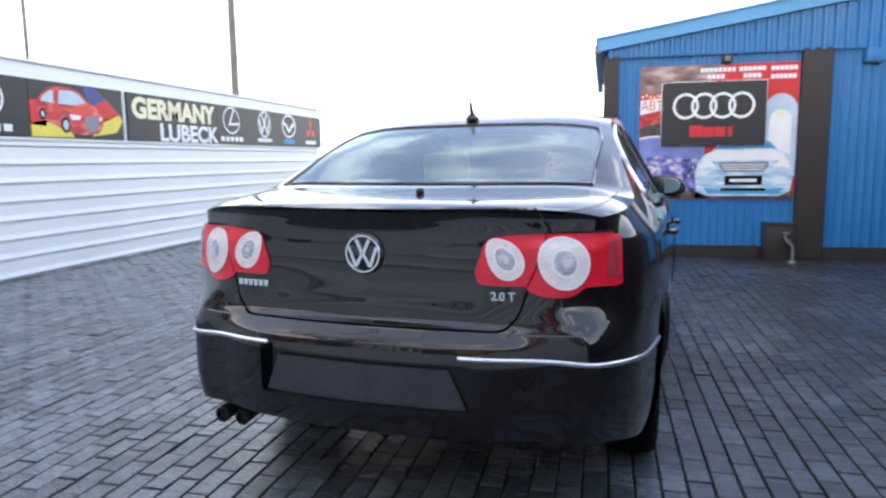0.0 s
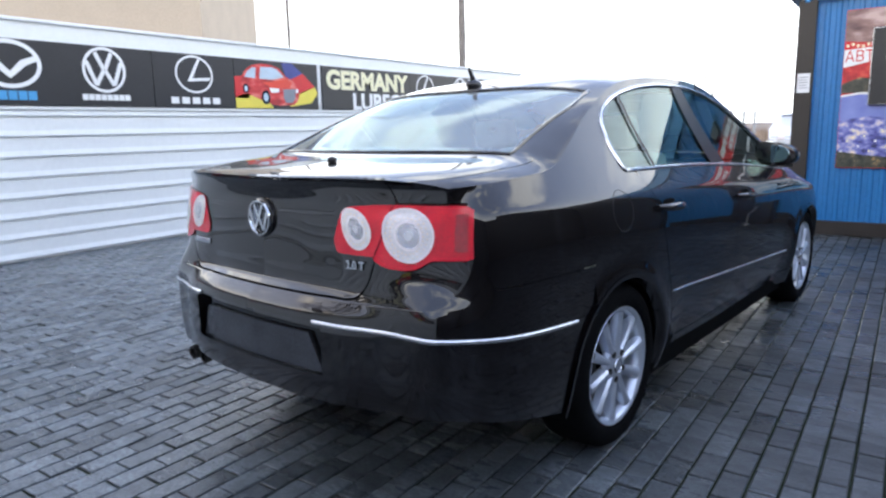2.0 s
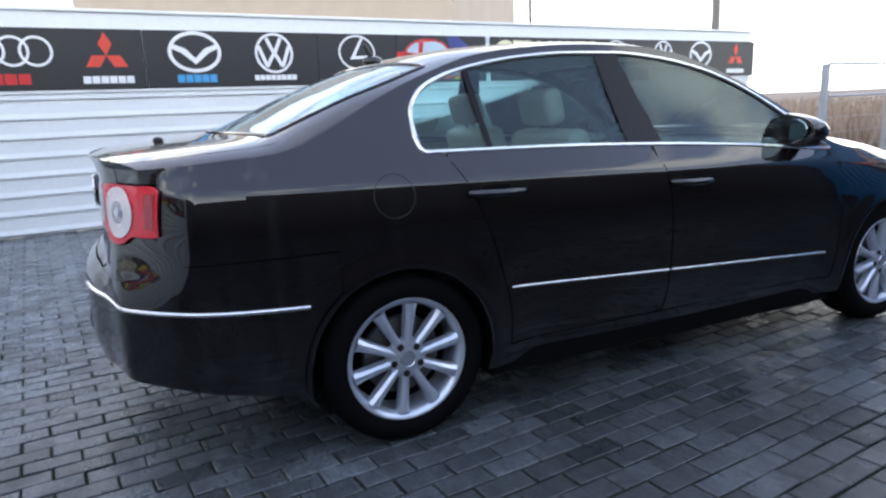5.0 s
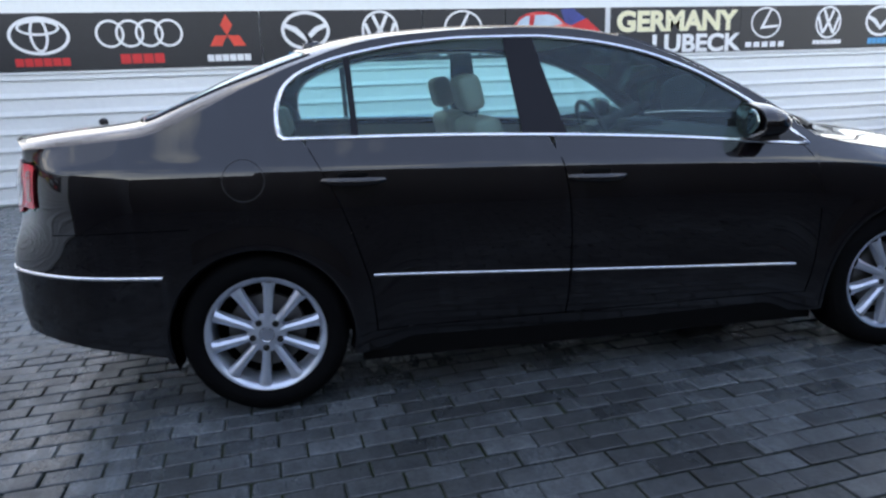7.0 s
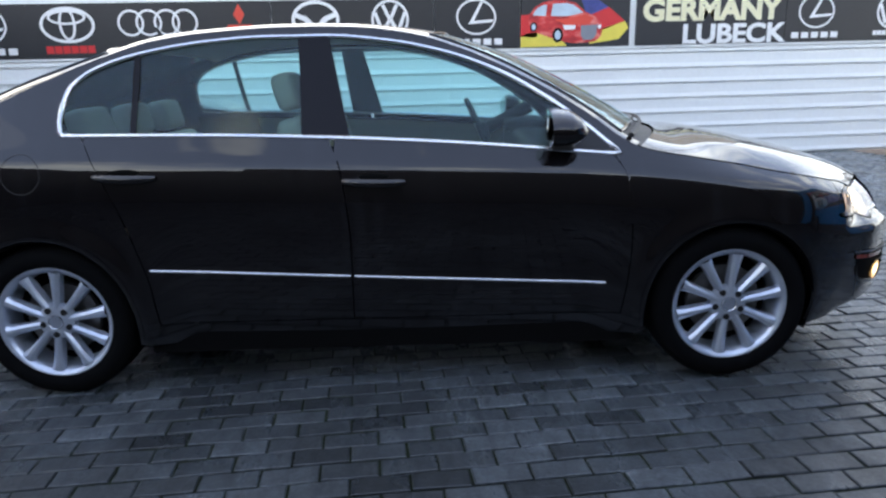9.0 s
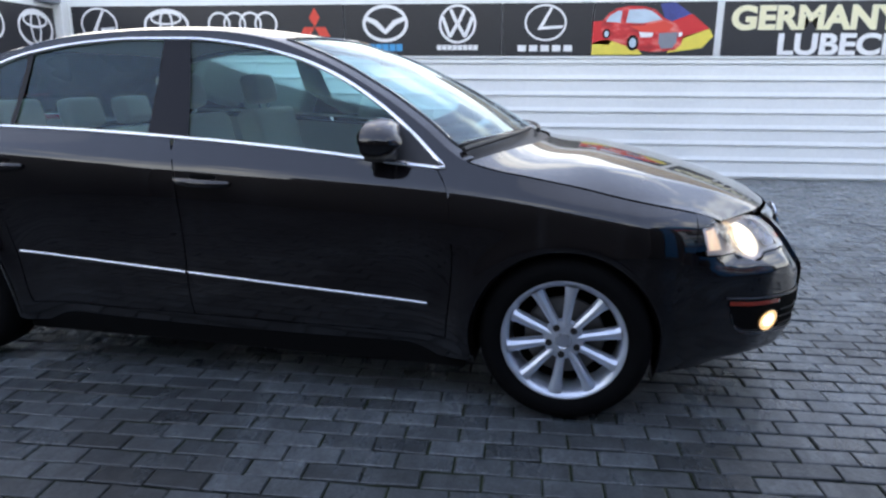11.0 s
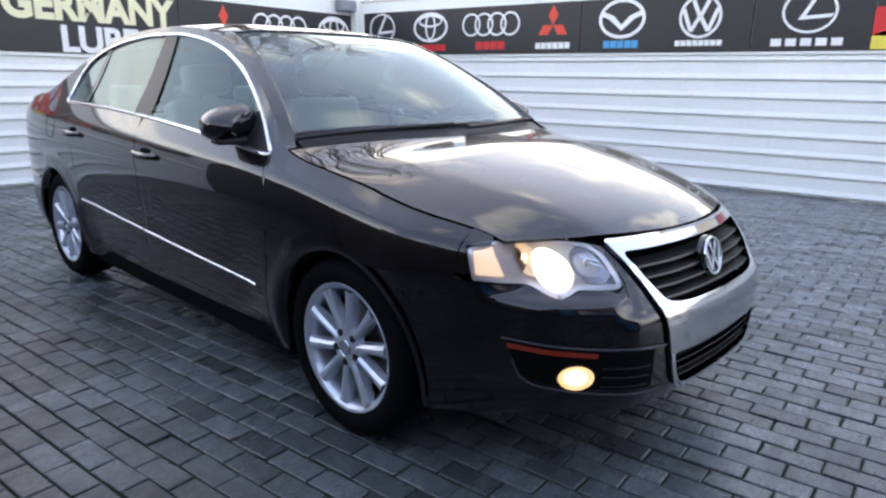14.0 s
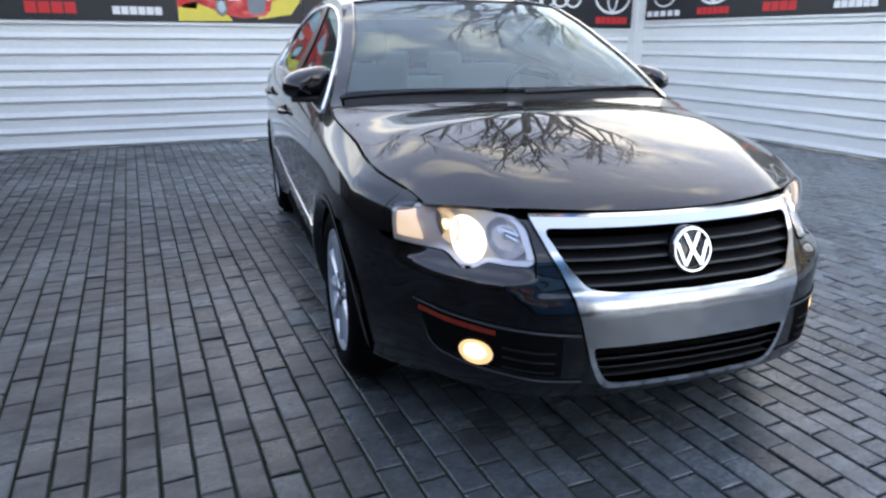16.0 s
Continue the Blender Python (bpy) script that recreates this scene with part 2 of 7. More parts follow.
PAINT = mat("dark_paint", (0.0042, 0.0031, 0.0038), 0.34, 0.2, 2.0, 0.15, 0.0, coat=1.0, fine=220, spec=0.08)
PAINT.node_tree.nodes["Principled BSDF"].inputs["Coat IOR"].default_value = 1.64
STRIP_CHROME = mat("bright_strip", (0.82, 0.83, 0.86), 0.2, 0.93)
PILLAR_FILM = mat("matt_black_film", (0.006, 0.0055, 0.008), 0.3, spec=0.22)
BRUSHED = mat("satin_plate", (0.5, 0.515, 0.54), 0.17, 1.0, 40, 0.06, rough_vary=0.05)
REFLECTOR = mat("lamp_reflector", (0.9, 0.89, 0.9), 0.2, 0.35, 30, 0.15, 0.9)
HOUSING = mat("pale_lamp_housing", (0.86, 0.85, 0.87), 0.22, 0.35)
SLAT_BLACK = mat("slat_black", (0.007, 0.007, 0.0075), 0.6, spec=0.2)
SLAT_EDGE = mat("grey_slat_edge", (0.032, 0.033, 0.036), 0.4, 0.2)
TRIM_LINE = mat("worn_trim_line", (0.2, 0.2, 0.215), 0.3, 0.6)
SOOT = mat("sooty_steel", (0.02, 0.019, 0.018), 0.6, 0.3, 30, 0.4)
def road_film(ma, low, high, dull, clean):
    """Road dirt dulls the clear coat towards the sills, patchily."""
    nt = ma.node_tree
    tc, sp, nz, mr, ad = (nt.nodes.new(k) for k in ("ShaderNodeTexCoord", "ShaderNodeSeparateXYZ", "ShaderNodeTexNoise", "ShaderNodeMapRange", "ShaderNodeMath"))
    nz.inputs["Scale"].default_value, nz.inputs["Detail"].default_value = 5.0, 5
    ad.operation = "MULTIPLY_ADD"
    ad.inputs[1].default_value = 0.25
    nt.links.new(tc.outputs["Object"], sp.inputs[0])
    nt.links.new(tc.outputs["Object"], nz.inputs["Vector"])
    nt.links.new(nz.outputs["Fac"], ad.inputs[0])
    nt.links.new(sp.outputs["Z"], ad.inputs[2])
    for k, v in zip(("From Min", "From Max", "To Min", "To Max"), (low, high, dull, clean)):
        mr.inputs[k].default_value = v
    nt.links.new(ad.outputs[0], mr.inputs["Value"])
    nt.links.new(mr.outputs["Result"], nt.nodes["Principled BSDF"].inputs["Coat Roughness"])


def dried_drips(ma):
    """Thin upright streaks of dried dirt that dull and pale the paint below the windows."""
    nt = ma.node_tree
    N, L, b = nt.nodes.new, nt.links.new, nt.nodes["Principled BSDF"]
    tc, mp, nz, mr, big = N("ShaderNodeTexCoord"), N("ShaderNodeMapping"), N("ShaderNodeTexNoise"), N("ShaderNodeMapRange"), N("ShaderNodeTexNoise")
    mp.inputs["Scale"].default_value = (9, 22, 1.2)
    nz.inputs["Scale"].default_value, nz.inputs["Detail"].default_value = 1.0, 3
    big.inputs["Scale"].default_value = 2.2
    for k, v in zip(("From Min", "From Max", "To Min", "To Max"), (0.52, 0.75, 0.0, 1.0)):
        mr.inputs[k].default_value = v
    mu = N("ShaderNodeMath")
    mu.operation = "MULTIPLY"
    L(tc.outputs["Object"], mp.inputs["Vector"]), L(mp.outputs["Vector"], nz.inputs["Vector"]), L(tc.outputs["Object"], big.inputs["Vector"])
    L(nz.outputs["Fac"], mr.inputs["Value"]), L(mr.outputs["Result"], mu.inputs[0]), L(big.outputs["Fac"], mu.inputs[1])
    film = N("ShaderNodeMixRGB")
    film.inputs["Color2"].default_value = (0.016, 0.016, 0.019, 1)
    old = b.inputs["Base Color"].links[0].from_socket
    L(old, film.inputs["Color1"]), L(mu.outputs[0], film.inputs["Fac"])
    L(film.outputs["Color"], b.inputs["Base Color"])


dried_drips(PAINT)
road_film(PAINT, 0.46, 0.74, 0.11, 0.012)
PLASTIC = mat("black_plastic", (0.012, 0.012, 0.013), 0.5, 0.0, 30, 0.2, 0.15)
GLOSS = mat("gloss_black", (0.008, 0.008, 0.009), 0.12, coat=0.6)
RUBBER = mat("tyre_rubber", (0.0045, 0.0045, 0.0048), 0.8, 0.0, 25, 0.3, 0.4, spec=0.07)
CHROME = mat("chrome", (0.72, 0.735, 0.76), 0.12, 1.0)
MIRROR_TINT = mat("tinted_mirror", (0.42, 0.52, 0.5), 0.03, 1.0)
SATIN = mat("satin_chrome", (0.72, 0.74, 0.77), 0.2, 1.0)
ALLOY = mat("alloy", (0.64, 0.69, 0.77), 0.3, 0.65, 12, 0.08)
STEEL = mat("disc_steel", (0.22, 0.21, 0.2), 0.4, 0.9, 20, 0.3)
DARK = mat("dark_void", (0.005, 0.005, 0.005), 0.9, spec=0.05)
GLASS = glass_mat("side_glass", (0.66, 0.92, 0.92), 1.0, ior=1.58)
SCREEN = glass_mat("screen_glass", (0.66, 0.92, 0.96), 1.0, ior=1.75, dew_sheen=0.12)
REAR_GLASS = glass_mat("rear_glass", (0.55, 0.87, 0.98), 0.9, rough=0.02, ior=1.7, dew_sheen=0.3, sheen_scale=1.0)
LENS = glass_mat("lamp_glass", (0.97, 0.98, 1.0), 0.97, ior=1.45)
RED = mat("red_lens", (0.74, 0.008, 0.03), 0.25, 0.0, 18, 0.22, 0.3, coat=0.35, fine=9)
LED_BED = mat("pale_pink_lens", (0.88, 0.82, 0.81), 0.25, 0.1, 40, 0.2, 0.6, coat=1.0, fine=5)
BOWL = mat("lamp_bowl", (0.62, 0.62, 0.66), 0.22, 0.85, 24, 0.3, 1.0, coat=0.6, fine=6)
LED = mat("led_dot", (0.9, 0.72, 0.55), 0.15, 0.0, coat=1.0)
DEEP_RED = mat("deep_red_reflector", (0.42, 0.006, 0.02), 0.25, 0.0, 60, 0.3, 0.5, coat=1.0)
CLEAR_LENS = mat("pale_lens", (0.92, 0.84, 0.84), 0.2, 0.0, 50, 0.12, 0.4, coat=1.0)
TURN = mat("pale_amber_lens", (0.88, 0.8, 0.74), 0.2, 0.15, 34, 0.25, 0.8, coat=0.8, emit=(1.0, 0.74, 0.5), strength=0.7)
AMBER = mat("amber_lens", (0.3, 0.028, 0.01), 0.2, 0.0, 60, 0.15, coat=0.8)
GLOW_BOWL = mat("lit_reflector", (0.9, 0.87, 0.82), 0.25, 0.2, 30, 0.1, 0.4, emit=(1.0, 0.9, 0.74), strength=0.55)
LAMP_ON = mat("lit_bulb", (1, 0.9, 0.75), 0.3, emit=(1.0, 0.86, 0.66), strength=30)
TURN_BULB = mat("lit_amber_bulb", (1, 0.8, 0.5), 0.3, emit=(1.0, 0.66, 0.3), strength=4)
LAMP_OFF = mat("clear_bulb", (0.7, 0.7, 0.72), 0.1, 0.2)
FOG_ON = mat("lit_fog_lamp", (0.9, 0.8, 0.6), 0.3, 0, 60, 0.3, 0.6, emit=(1.0, 0.6, 0.22), strength=0.9)
FOG_CORE = mat("lit_fog_bulb", (1, 0.9, 0.7), 0.3, emit=(1.0, 0.82, 0.5), strength=3)
BEIGE = mat("beige_leather", (0.48, 0.42, 0.34), 0.6, 0.0, 9, 0.06, 0.03, fine=6)
TRIM_DARK = mat("dark_interior_trim", (0.03, 0.03, 0.032), 0.6, 0.0, 30, 0.15, 0.2)
WHITE_SHEET = mat("white_painted_sheet", (0.775, 0.80, 0.805), 0.42, 0.0, 1.3, 0.05, 0.04, rough_vary=0.08)
BAND_BLACK = mat("black_banner", (0.012, 0.013, 0.017), 0.45, 0.0, 3, 0.25)
INK_WHITE = mat("white_print", (0.78, 0.79, 0.8), 0.5, 0.0, 9, 0.08)
INK_RED = mat("red_print", (0.6, 0.02, 0.025), 0.5, 0.0, 9, 0.1)
INK_ORANGE = mat("orange_red_print", (0.7, 0.06, 0.035), 0.5, 0.0, 9, 0.1)
INK_BLUE = mat("sky_blue_print", (0.05, 0.32, 0.62), 0.5, 0.0, 9, 0.1)
INK_YELLOW = mat("yellow_print", (0.75, 0.62, 0.09), 0.5, 0.0, 9, 0.1)
INK_CREAM = mat("cream_print", (0.78, 0.74, 0.5), 0.5, 0.0, 9, 0.08)
INK_GREY = mat("grey_print", (0.2, 0.22, 0.26), 0.5, 0.0, 9, 0.15)
INK_NAVY = mat("navy_print", (0.035, 0.05, 0.22), 0.5, 0.0, 4, 0.4)
INK_PALE = mat("pale_blue_print", (0.45, 0.56, 0.66), 0.5, 0.0, 7, 0.2)
BLUE_SHEET = mat("blue_painted_sheet", (0.01, 0.155, 0.4), 0.4, 0.0, 1.6, 0.16, 0.05, rough_vary=0.1)
BLUE_FASCIA = mat("light_blue_fascia", (0.075, 0.3, 0.56), 0.42, 0.0, 1.6, 0.12, 0.05)
BROWN_STEEL = mat("dark_brown_steel", (0.022, 0.017, 0.015), 0.5, 0.0, 5, 0.35, 0.15)


def paver_mat():
    """Worn concrete stones: each of its own grey, speckled, scuffed, damp in broad patches, with daylight painted in
    across the yard.
    """
    ma = bpy.data.materials.new("grey_paver")
    ma.use_nodes = True
    nt = ma.node_tree
    b, N, L = nt.nodes["Principled BSDF"], nt.nodes.new, nt.links.new
    geo = N("ShaderNodeNewGeometry")
    info = N("ShaderNodeObjectInfo")

    def noise(scale, detail, rough=0.55, stretch=None):
        n = N("ShaderNodeTexNoise")
        n.inputs["Scale"].default_value, n.inputs["Detail"].default_value, n.inputs["Roughness"].default_value = scale, detail, rough
        src = geo.outputs["Position"]
        if stretch:
            mp = N("ShaderNodeMapping")
            mp.inputs["Scale"].default_value = stretch
            mp.inputs["Rotation"].default_value = (0, 0, 0.5)
            L(src, mp.inputs["Vector"])
            src = mp.outputs["Vector"]
        L(src, n.inputs["Vector"])
        return n.outputs["Fac"]

    def remap(src, a, c, lo, hi):
        m = N("ShaderNodeMapRange")
        for k, v in zip(("From Min", "From Max", "To Min", "To Max"), (a, c, lo, hi)):
            m.inputs[k].default_value = v
        L(src, m.inputs["Value"])
        return m.outputs["Result"]

    def mul(p, q):
        m = N("ShaderNodeMath")
        m.operation = "MULTIPLY"
        L(p, m.inputs[0]), L(q, m.inputs[1])
        return m.outputs[0]

    rnd = N("ShaderNodeMath")
    rnd.operation = "ADD"
    L(geo.outputs["Random Per Island"], rnd.inputs[0]), L(info.outputs["Random"], rnd.inputs[1])
    one_ = N("ShaderNodeMath")
    one_.operation = "FRACT"
    L(rnd.outputs[0], one_.inputs[0])
    # X and Y slopes paint the brighter western daylight into stone colour and gloss
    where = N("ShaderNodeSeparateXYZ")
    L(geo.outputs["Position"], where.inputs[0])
    light_grade = N("ShaderNodeMath")
    light_grade.operation = "MULTIPLY_ADD"
    light_grade.inputs[1].default_value = -0.085
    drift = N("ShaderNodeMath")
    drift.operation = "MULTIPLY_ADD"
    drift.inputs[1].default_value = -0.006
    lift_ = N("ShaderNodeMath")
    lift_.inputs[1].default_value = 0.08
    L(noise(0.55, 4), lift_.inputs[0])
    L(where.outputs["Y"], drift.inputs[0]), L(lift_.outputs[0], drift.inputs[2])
    L(where.outputs["X"], light_grade.inputs[0]), L(drift.outputs[0], light_grade.inputs[2])
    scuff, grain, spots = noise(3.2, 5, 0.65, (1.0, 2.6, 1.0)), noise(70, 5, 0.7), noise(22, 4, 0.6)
    v = mul(remap(one_.outputs[0], 0, 1, 0.62, 1.45), remap(light_grade.outputs[0], 0.34, 0.74, 0.56, 2.3))
    v = mul(v, remap(grain, 0.3, 0.7, 0.55, 1.5))
    v = mul(v, remap(spots, 0.3, 0.7, 0.75, 1.28))
    v = mul(v, remap(scuff, 0.35, 0.65, 0.75, 1.25))
    sc = N("ShaderNodeVectorMath")
    sc.operation = "SCALE"
    sc.inputs[0].default_value = (0.043, 0.0495, 0.0535)
    b.inputs["Specular IOR Level"].default_value = 0.52
    L(v, sc.inputs["Scale"])
    L(sc.outputs[0], b.inputs["Base Color"])
    ro = N("ShaderNodeMath")
    ro.operation = "ADD"
    L(remap(light_grade.outputs[0], 0.36, 0.72, 0.3, 0.10), ro.inputs[0]), L(remap(scuff, 0.38, 0.66, 0.14, -0.08), ro.inputs[1])
    own = N("ShaderNodeMath")
    own.operation = "MULTIPLY_ADD"
    own.inputs[1].default_value = 0.55
    other = N("ShaderNodeMath")
    other.operation = "PINGPONG"
    other.inputs[1].default_value = 0.27
    L(one_.outputs[0], other.inputs[0])
    L(other.outputs[0], own.inputs[0]), L(ro.outputs[0], own.inputs[2])
    own.use_clamp = True
    L(own.outputs[0], b.inputs["Roughness"])
    hs = N("ShaderNodeMath")
    hs.operation = "ADD"
    L(grain, hs.inputs[0]), L(mul(spots, spots), hs.inputs[1])
    bp = N("ShaderNodeBump")
    bp.inputs["Strength"].default_value, bp.inputs["Distance"].default_value = 0.42, 0.004
    L(hs.outputs[0], bp.inputs["Height"])
    L(bp.outputs["Normal"], b.inputs["Normal"])
    return ma


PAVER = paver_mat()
JOINT = mat("mossy_joint", (0.014, 0.021, 0.009), 0.9, 0.0, 1.6, 0.7, 0.8, spec=0.2)
ASPHALT = mat("worn_asphalt", (0.07, 0.072, 0.075), 0.5, 0.0, 3.0, 0.25, 0.8, rough_vary=0.15)
DRY_FIELD = mat("dry_grass_ground", (0.2, 0.15, 0.115), 0.9, 0.0, 0.8, 0.35, 0.8)
DRY_GRASS = mat("dry_grass", (0.27, 0.2, 0.15), 0.8, 0.0, 3.0, 0.3, island=1, object_vary=0.3)
CONCRETE = mat("pale_concrete", (0.36, 0.37, 0.38), 0.8, 0.0, 4, 0.2, 0.5)
WIRE = mat("galvanised_wire", (0.3, 0.31, 0.32), 0.5, 0.6, 4, 0.2)
WOOD_POLE = mat("weathered_pole", (0.2, 0.18, 0.165), 0.8, 0.0, 6, 0.3, 0.4)
BEIGE_WALL = mat("beige_render", (0.5, 0.42, 0.33), 0.8, 0.0, 1.0, 0.12, 0.3)
BLOCKER_WALL = mat("dark_blocker_wall", (0.026, 0.027, 0.027), 0.8, 0.0, 1.5, 0.4, 0.5)
BARK = mat("bare_bark", (0.06, 0.05, 0.045), 0.85, 0.0, 12, 0.35, 0.6)
CAR_WHITE = mat("white_car_paint", (0.75, 0.77, 0.8), 0.3, 0.0, 2, 0.04, coat=1.0)


def photo_mat(name, scale, stops, stretch=(1, 1, 1), detail=5):
    """A blurred printed picture: noise through a ramp of colours."""
    ma = mat(name, (0.5, 0.5, 0.5), 0.45)
    nt = ma.node_tree
    tc, mp, nz, rp_ = (nt.nodes.new(k) for k in ("ShaderNodeTexCoord", "ShaderNodeMapping", "ShaderNodeTexNoise", "ShaderNodeValToRGB"))
    mp.inputs["Scale"].default_value = stretch
    nz.inputs["Scale"].default_value, nz.inputs["Detail"].default_value = scale, detail
    nt.links.new(tc.outputs["Object"], mp.inputs["Vector"])
    nt.links.new(mp.outputs["Vector"], nz.inputs["Vector"])
    nt.links.new(nz.outputs["Fac"], rp_.inputs["Fac"])
    e = rp_.color_ramp.elements
    while len(e) < len(stops):
        e.new(0.5)
    for el, (pos, col) in zip(e, stops):
        el.position, el.color = pos, (*col, 1)
    nt.links.new(rp_.outputs["Color"], nt.nodes["Principled BSDF"].inputs["Base Color"])
    return ma


DUSK = photo_mat("dusk_sky_print", 4, [(0.3, (0.1, 0.05, 0.05)), (0.5, (0.26, 0.15, 0.14)), (0.65, (0.5, 0.36, 0.34))], (1, 1, 2.5))
CITY = photo_mat("night_city_print", 11, [(0.34, (0.02, 0.025, 0.09)), (0.46, (0.09, 0.1, 0.36)), (0.56, (0.22, 0.24, 0.55)), (0.64, (0.55, 0.5, 0.6)), (0.72, (0.9, 0.75, 0.5))], (1, 1, 1.6), 8)
NIGHT_SKY = photo_mat("night_sky_print", 3, [(0.3, (0.1, 0.13, 0.45)), (0.7, (0.24, 0.3, 0.62))])
SHRUB = photo_mat("dark_shrub_print", 16, [(0.35, (0.012, 0.016, 0.014)), (0.6, (0.07, 0.07, 0.05)), (0.7, (0.4, 0.25, 0.1))])
RED_GLOW = photo_mat("red_facade_print", 9, [(0.35, (0.25, 0.01, 0.015)), (0.55, (0.55, 0.025, 0.03)), (0.7, (0.7, 0.12, 0.07))])
CAR_SILVER = photo_mat("pale_blue_car_print", 5, [(0.35, (0.2, 0.42, 0.62)), (0.5, (0.42, 0.6, 0.74)), (0.65, (0.72, 0.8, 0.85))], (1, 1, 3))
CAR_RED = photo_mat("red_car_print", 6, [(0.35, (0.33, 0.01, 0.015)), (0.52, (0.6, 0.025, 0.03)), (0.68, (0.75, 0.2, 0.17))], (1, 1, 2))
PAPER = mat("white_paper", (0.75, 0.76, 0.78), 0.6, 0.0, 20, 0.06)

# ---- ground and enclosure ----
FENCE_X, FENCE_Y, WALL_Y = -6.245, -0.75, 8.95
bm = bmesh.new()
box(bm, -900, 900, -900, 900, -0.5, -0.05)
tagged(part("ground", bm, DRY_FIELD, smooth=0), "flat brown field of dry grass", "ground", kind="structure")
bm = box(bmesh.new(), FENCE_X - 0.3, 7.2, FENCE_Y - 0.3, 11.4, -0.3, -0.0075)
tagged(part("paving_bed", bm, JOINT, smooth=0), "dark sandy bedding between the grey paving stones", "ground", kind="structure")
bm = box(bmesh.new(), -4.3, 12.0, 11.402, 70.0, -0.3, -0.006)
tagged(part("road", bm, ASPHALT, smooth=0), "worn grey asphalt drive beyond the paving", "road", kind="structure")


def siding(name, length, label, m, rows=8, top=1.46, drip=1.46):
    """Horizontal cladding boards with a dropped lip; local x along, the face towards -y; each board its own part."""
    root = thing(name, label, "fence", m, kind="structure")
    h = top / rows
    prof = [(-0.03, 0.0), (-0.03, 0.024), (0.008, 0.0245), (0.014, 0.029), (0.0145, 0.042), (0.008, 0.06), (0.0, 0.085), (0.0, h), (-0.036, h), (-0.036, 0.0)]
    shared = None
    for i in range(rows):
        if shared is None:
            bm = bmesh.new()
            lines = [[bm.verts.new((s, -o, z)) for o, z in prof] for s in (0, length)]
            n = len(prof)
            for j in range(n):
                bm.faces.new((lines[0][j], lines[0][(j + 1) % n], lines[1][(j + 1) % n], lines[1][j]))
            bm.faces.new(lines[0]), bm.faces.new(lines[1])
            bmesh.ops.recalc_face_normals(bm, faces=bm.faces[:])
            shared = part("board", bm, WHITE_SHEET, root, smooth=0)
        else:
            place("board", shared.data, None, root, m=pose(0, 0, i * h))
    bm = bmesh.new()
    box(bm, 0, length, -0.012, 0.03, top, 2.27)
    part("upper_sheet", bm, WHITE_SHEET, root, smooth=0)
    bm = bmesh.new()
    box(bm, 0, length, -0.05, 0.05, 2.272, 2.305, 0.006)
    part("top_cap", bm, WHITE_SHEET, root)
    bm = bmesh.new()
    box(bm, 0, length, -0.03, -0.0135, drip + 0.002, drip + 0.034, 0.004)
    part("drip_trim", bm, WHITE_SHEET, root)
    return root


LEFT_M = pose(FENCE_X, FENCE_Y, 0, 0, 0, 90) @ Matrix.Diagonal((1, 1, 1.03, 1))
REAR_X = 2.85
REAR_M = pose(REAR_X, FENCE_Y, 0, 0, 0, 180) @ Matrix.Diagonal((1, 1, 1.04, 1))
siding("fence_wall_west", 14.95, "white horizontal metal cladding fence beside the paved yard", LEFT_M, 8, 1.565, 1.452)
siding("fence_wall_south", REAR_X - FENCE_X, "white horizontal metal cladding fence behind the parked car", REAR_M, 8, 1.32, 1.32)
LEFT_B = pose(FENCE_X, -0.105, 0, 0, 0, 90) @ Matrix.Diagonal((1.031, 1, 1.03, 1))
REAR_B = pose(-0.115, FENCE_Y, 1.42 - 1.49 * 1.166, 0, 0, 180) @ Matrix.Diagonal((1.053, 1, 1.166, 1))
bm = bmesh.new()
box(bm, FENCE_X - 0.02, FENCE_X + 0.16, FENCE_Y - 0.02, FENCE_Y + 0.16, 0, 2.52, 0.008)
tagged(part("fence_corner_post", bm, WHITE_SHEET), "square white metal post in the fence corner", "fence post", kind="structure")

box_m = thing("junction_box", "dark grey box on the white fence by the corner post", "box", pose(-5.93, FENCE_Y + 0.055, 2.19))
part("case", box(bmesh.new(), -0.18, 0.18, -0.02, 0.1, 0.0, 0.16, 0.012, 2), INK_GREY, box_m)
part("lid", box(bmesh.new(), -0.165, 0.165, 0.1005, 0.108, 0.015, 0.145, 0.004), INK_GREY, box_m)

# ---- printed banners on the fence ----
def flat(bm, pts, y=0.0, t=0.0016):
    """An extruded outline (x, z) whose face looks to -y."""
    a = [bm.verts.new((x, y - t, z)) for x, z in pts]
    b = [bm.verts.new((x, y, z)) for x, z in pts]
    bm.faces.new(a)
    n = len(pts)
    for i in range(n):
        bm.faces.new((a[i], a[(i + 1) % n], b[(i + 1) % n], b[i]))
    return bm


def done(bm):
    bmesh.ops.recalc_face_normals(bm, faces=bm.faces[:])
    bmesh.ops.triangulate(bm, faces=[f for f in bm.faces if len(f.verts) > 4])
    return bm


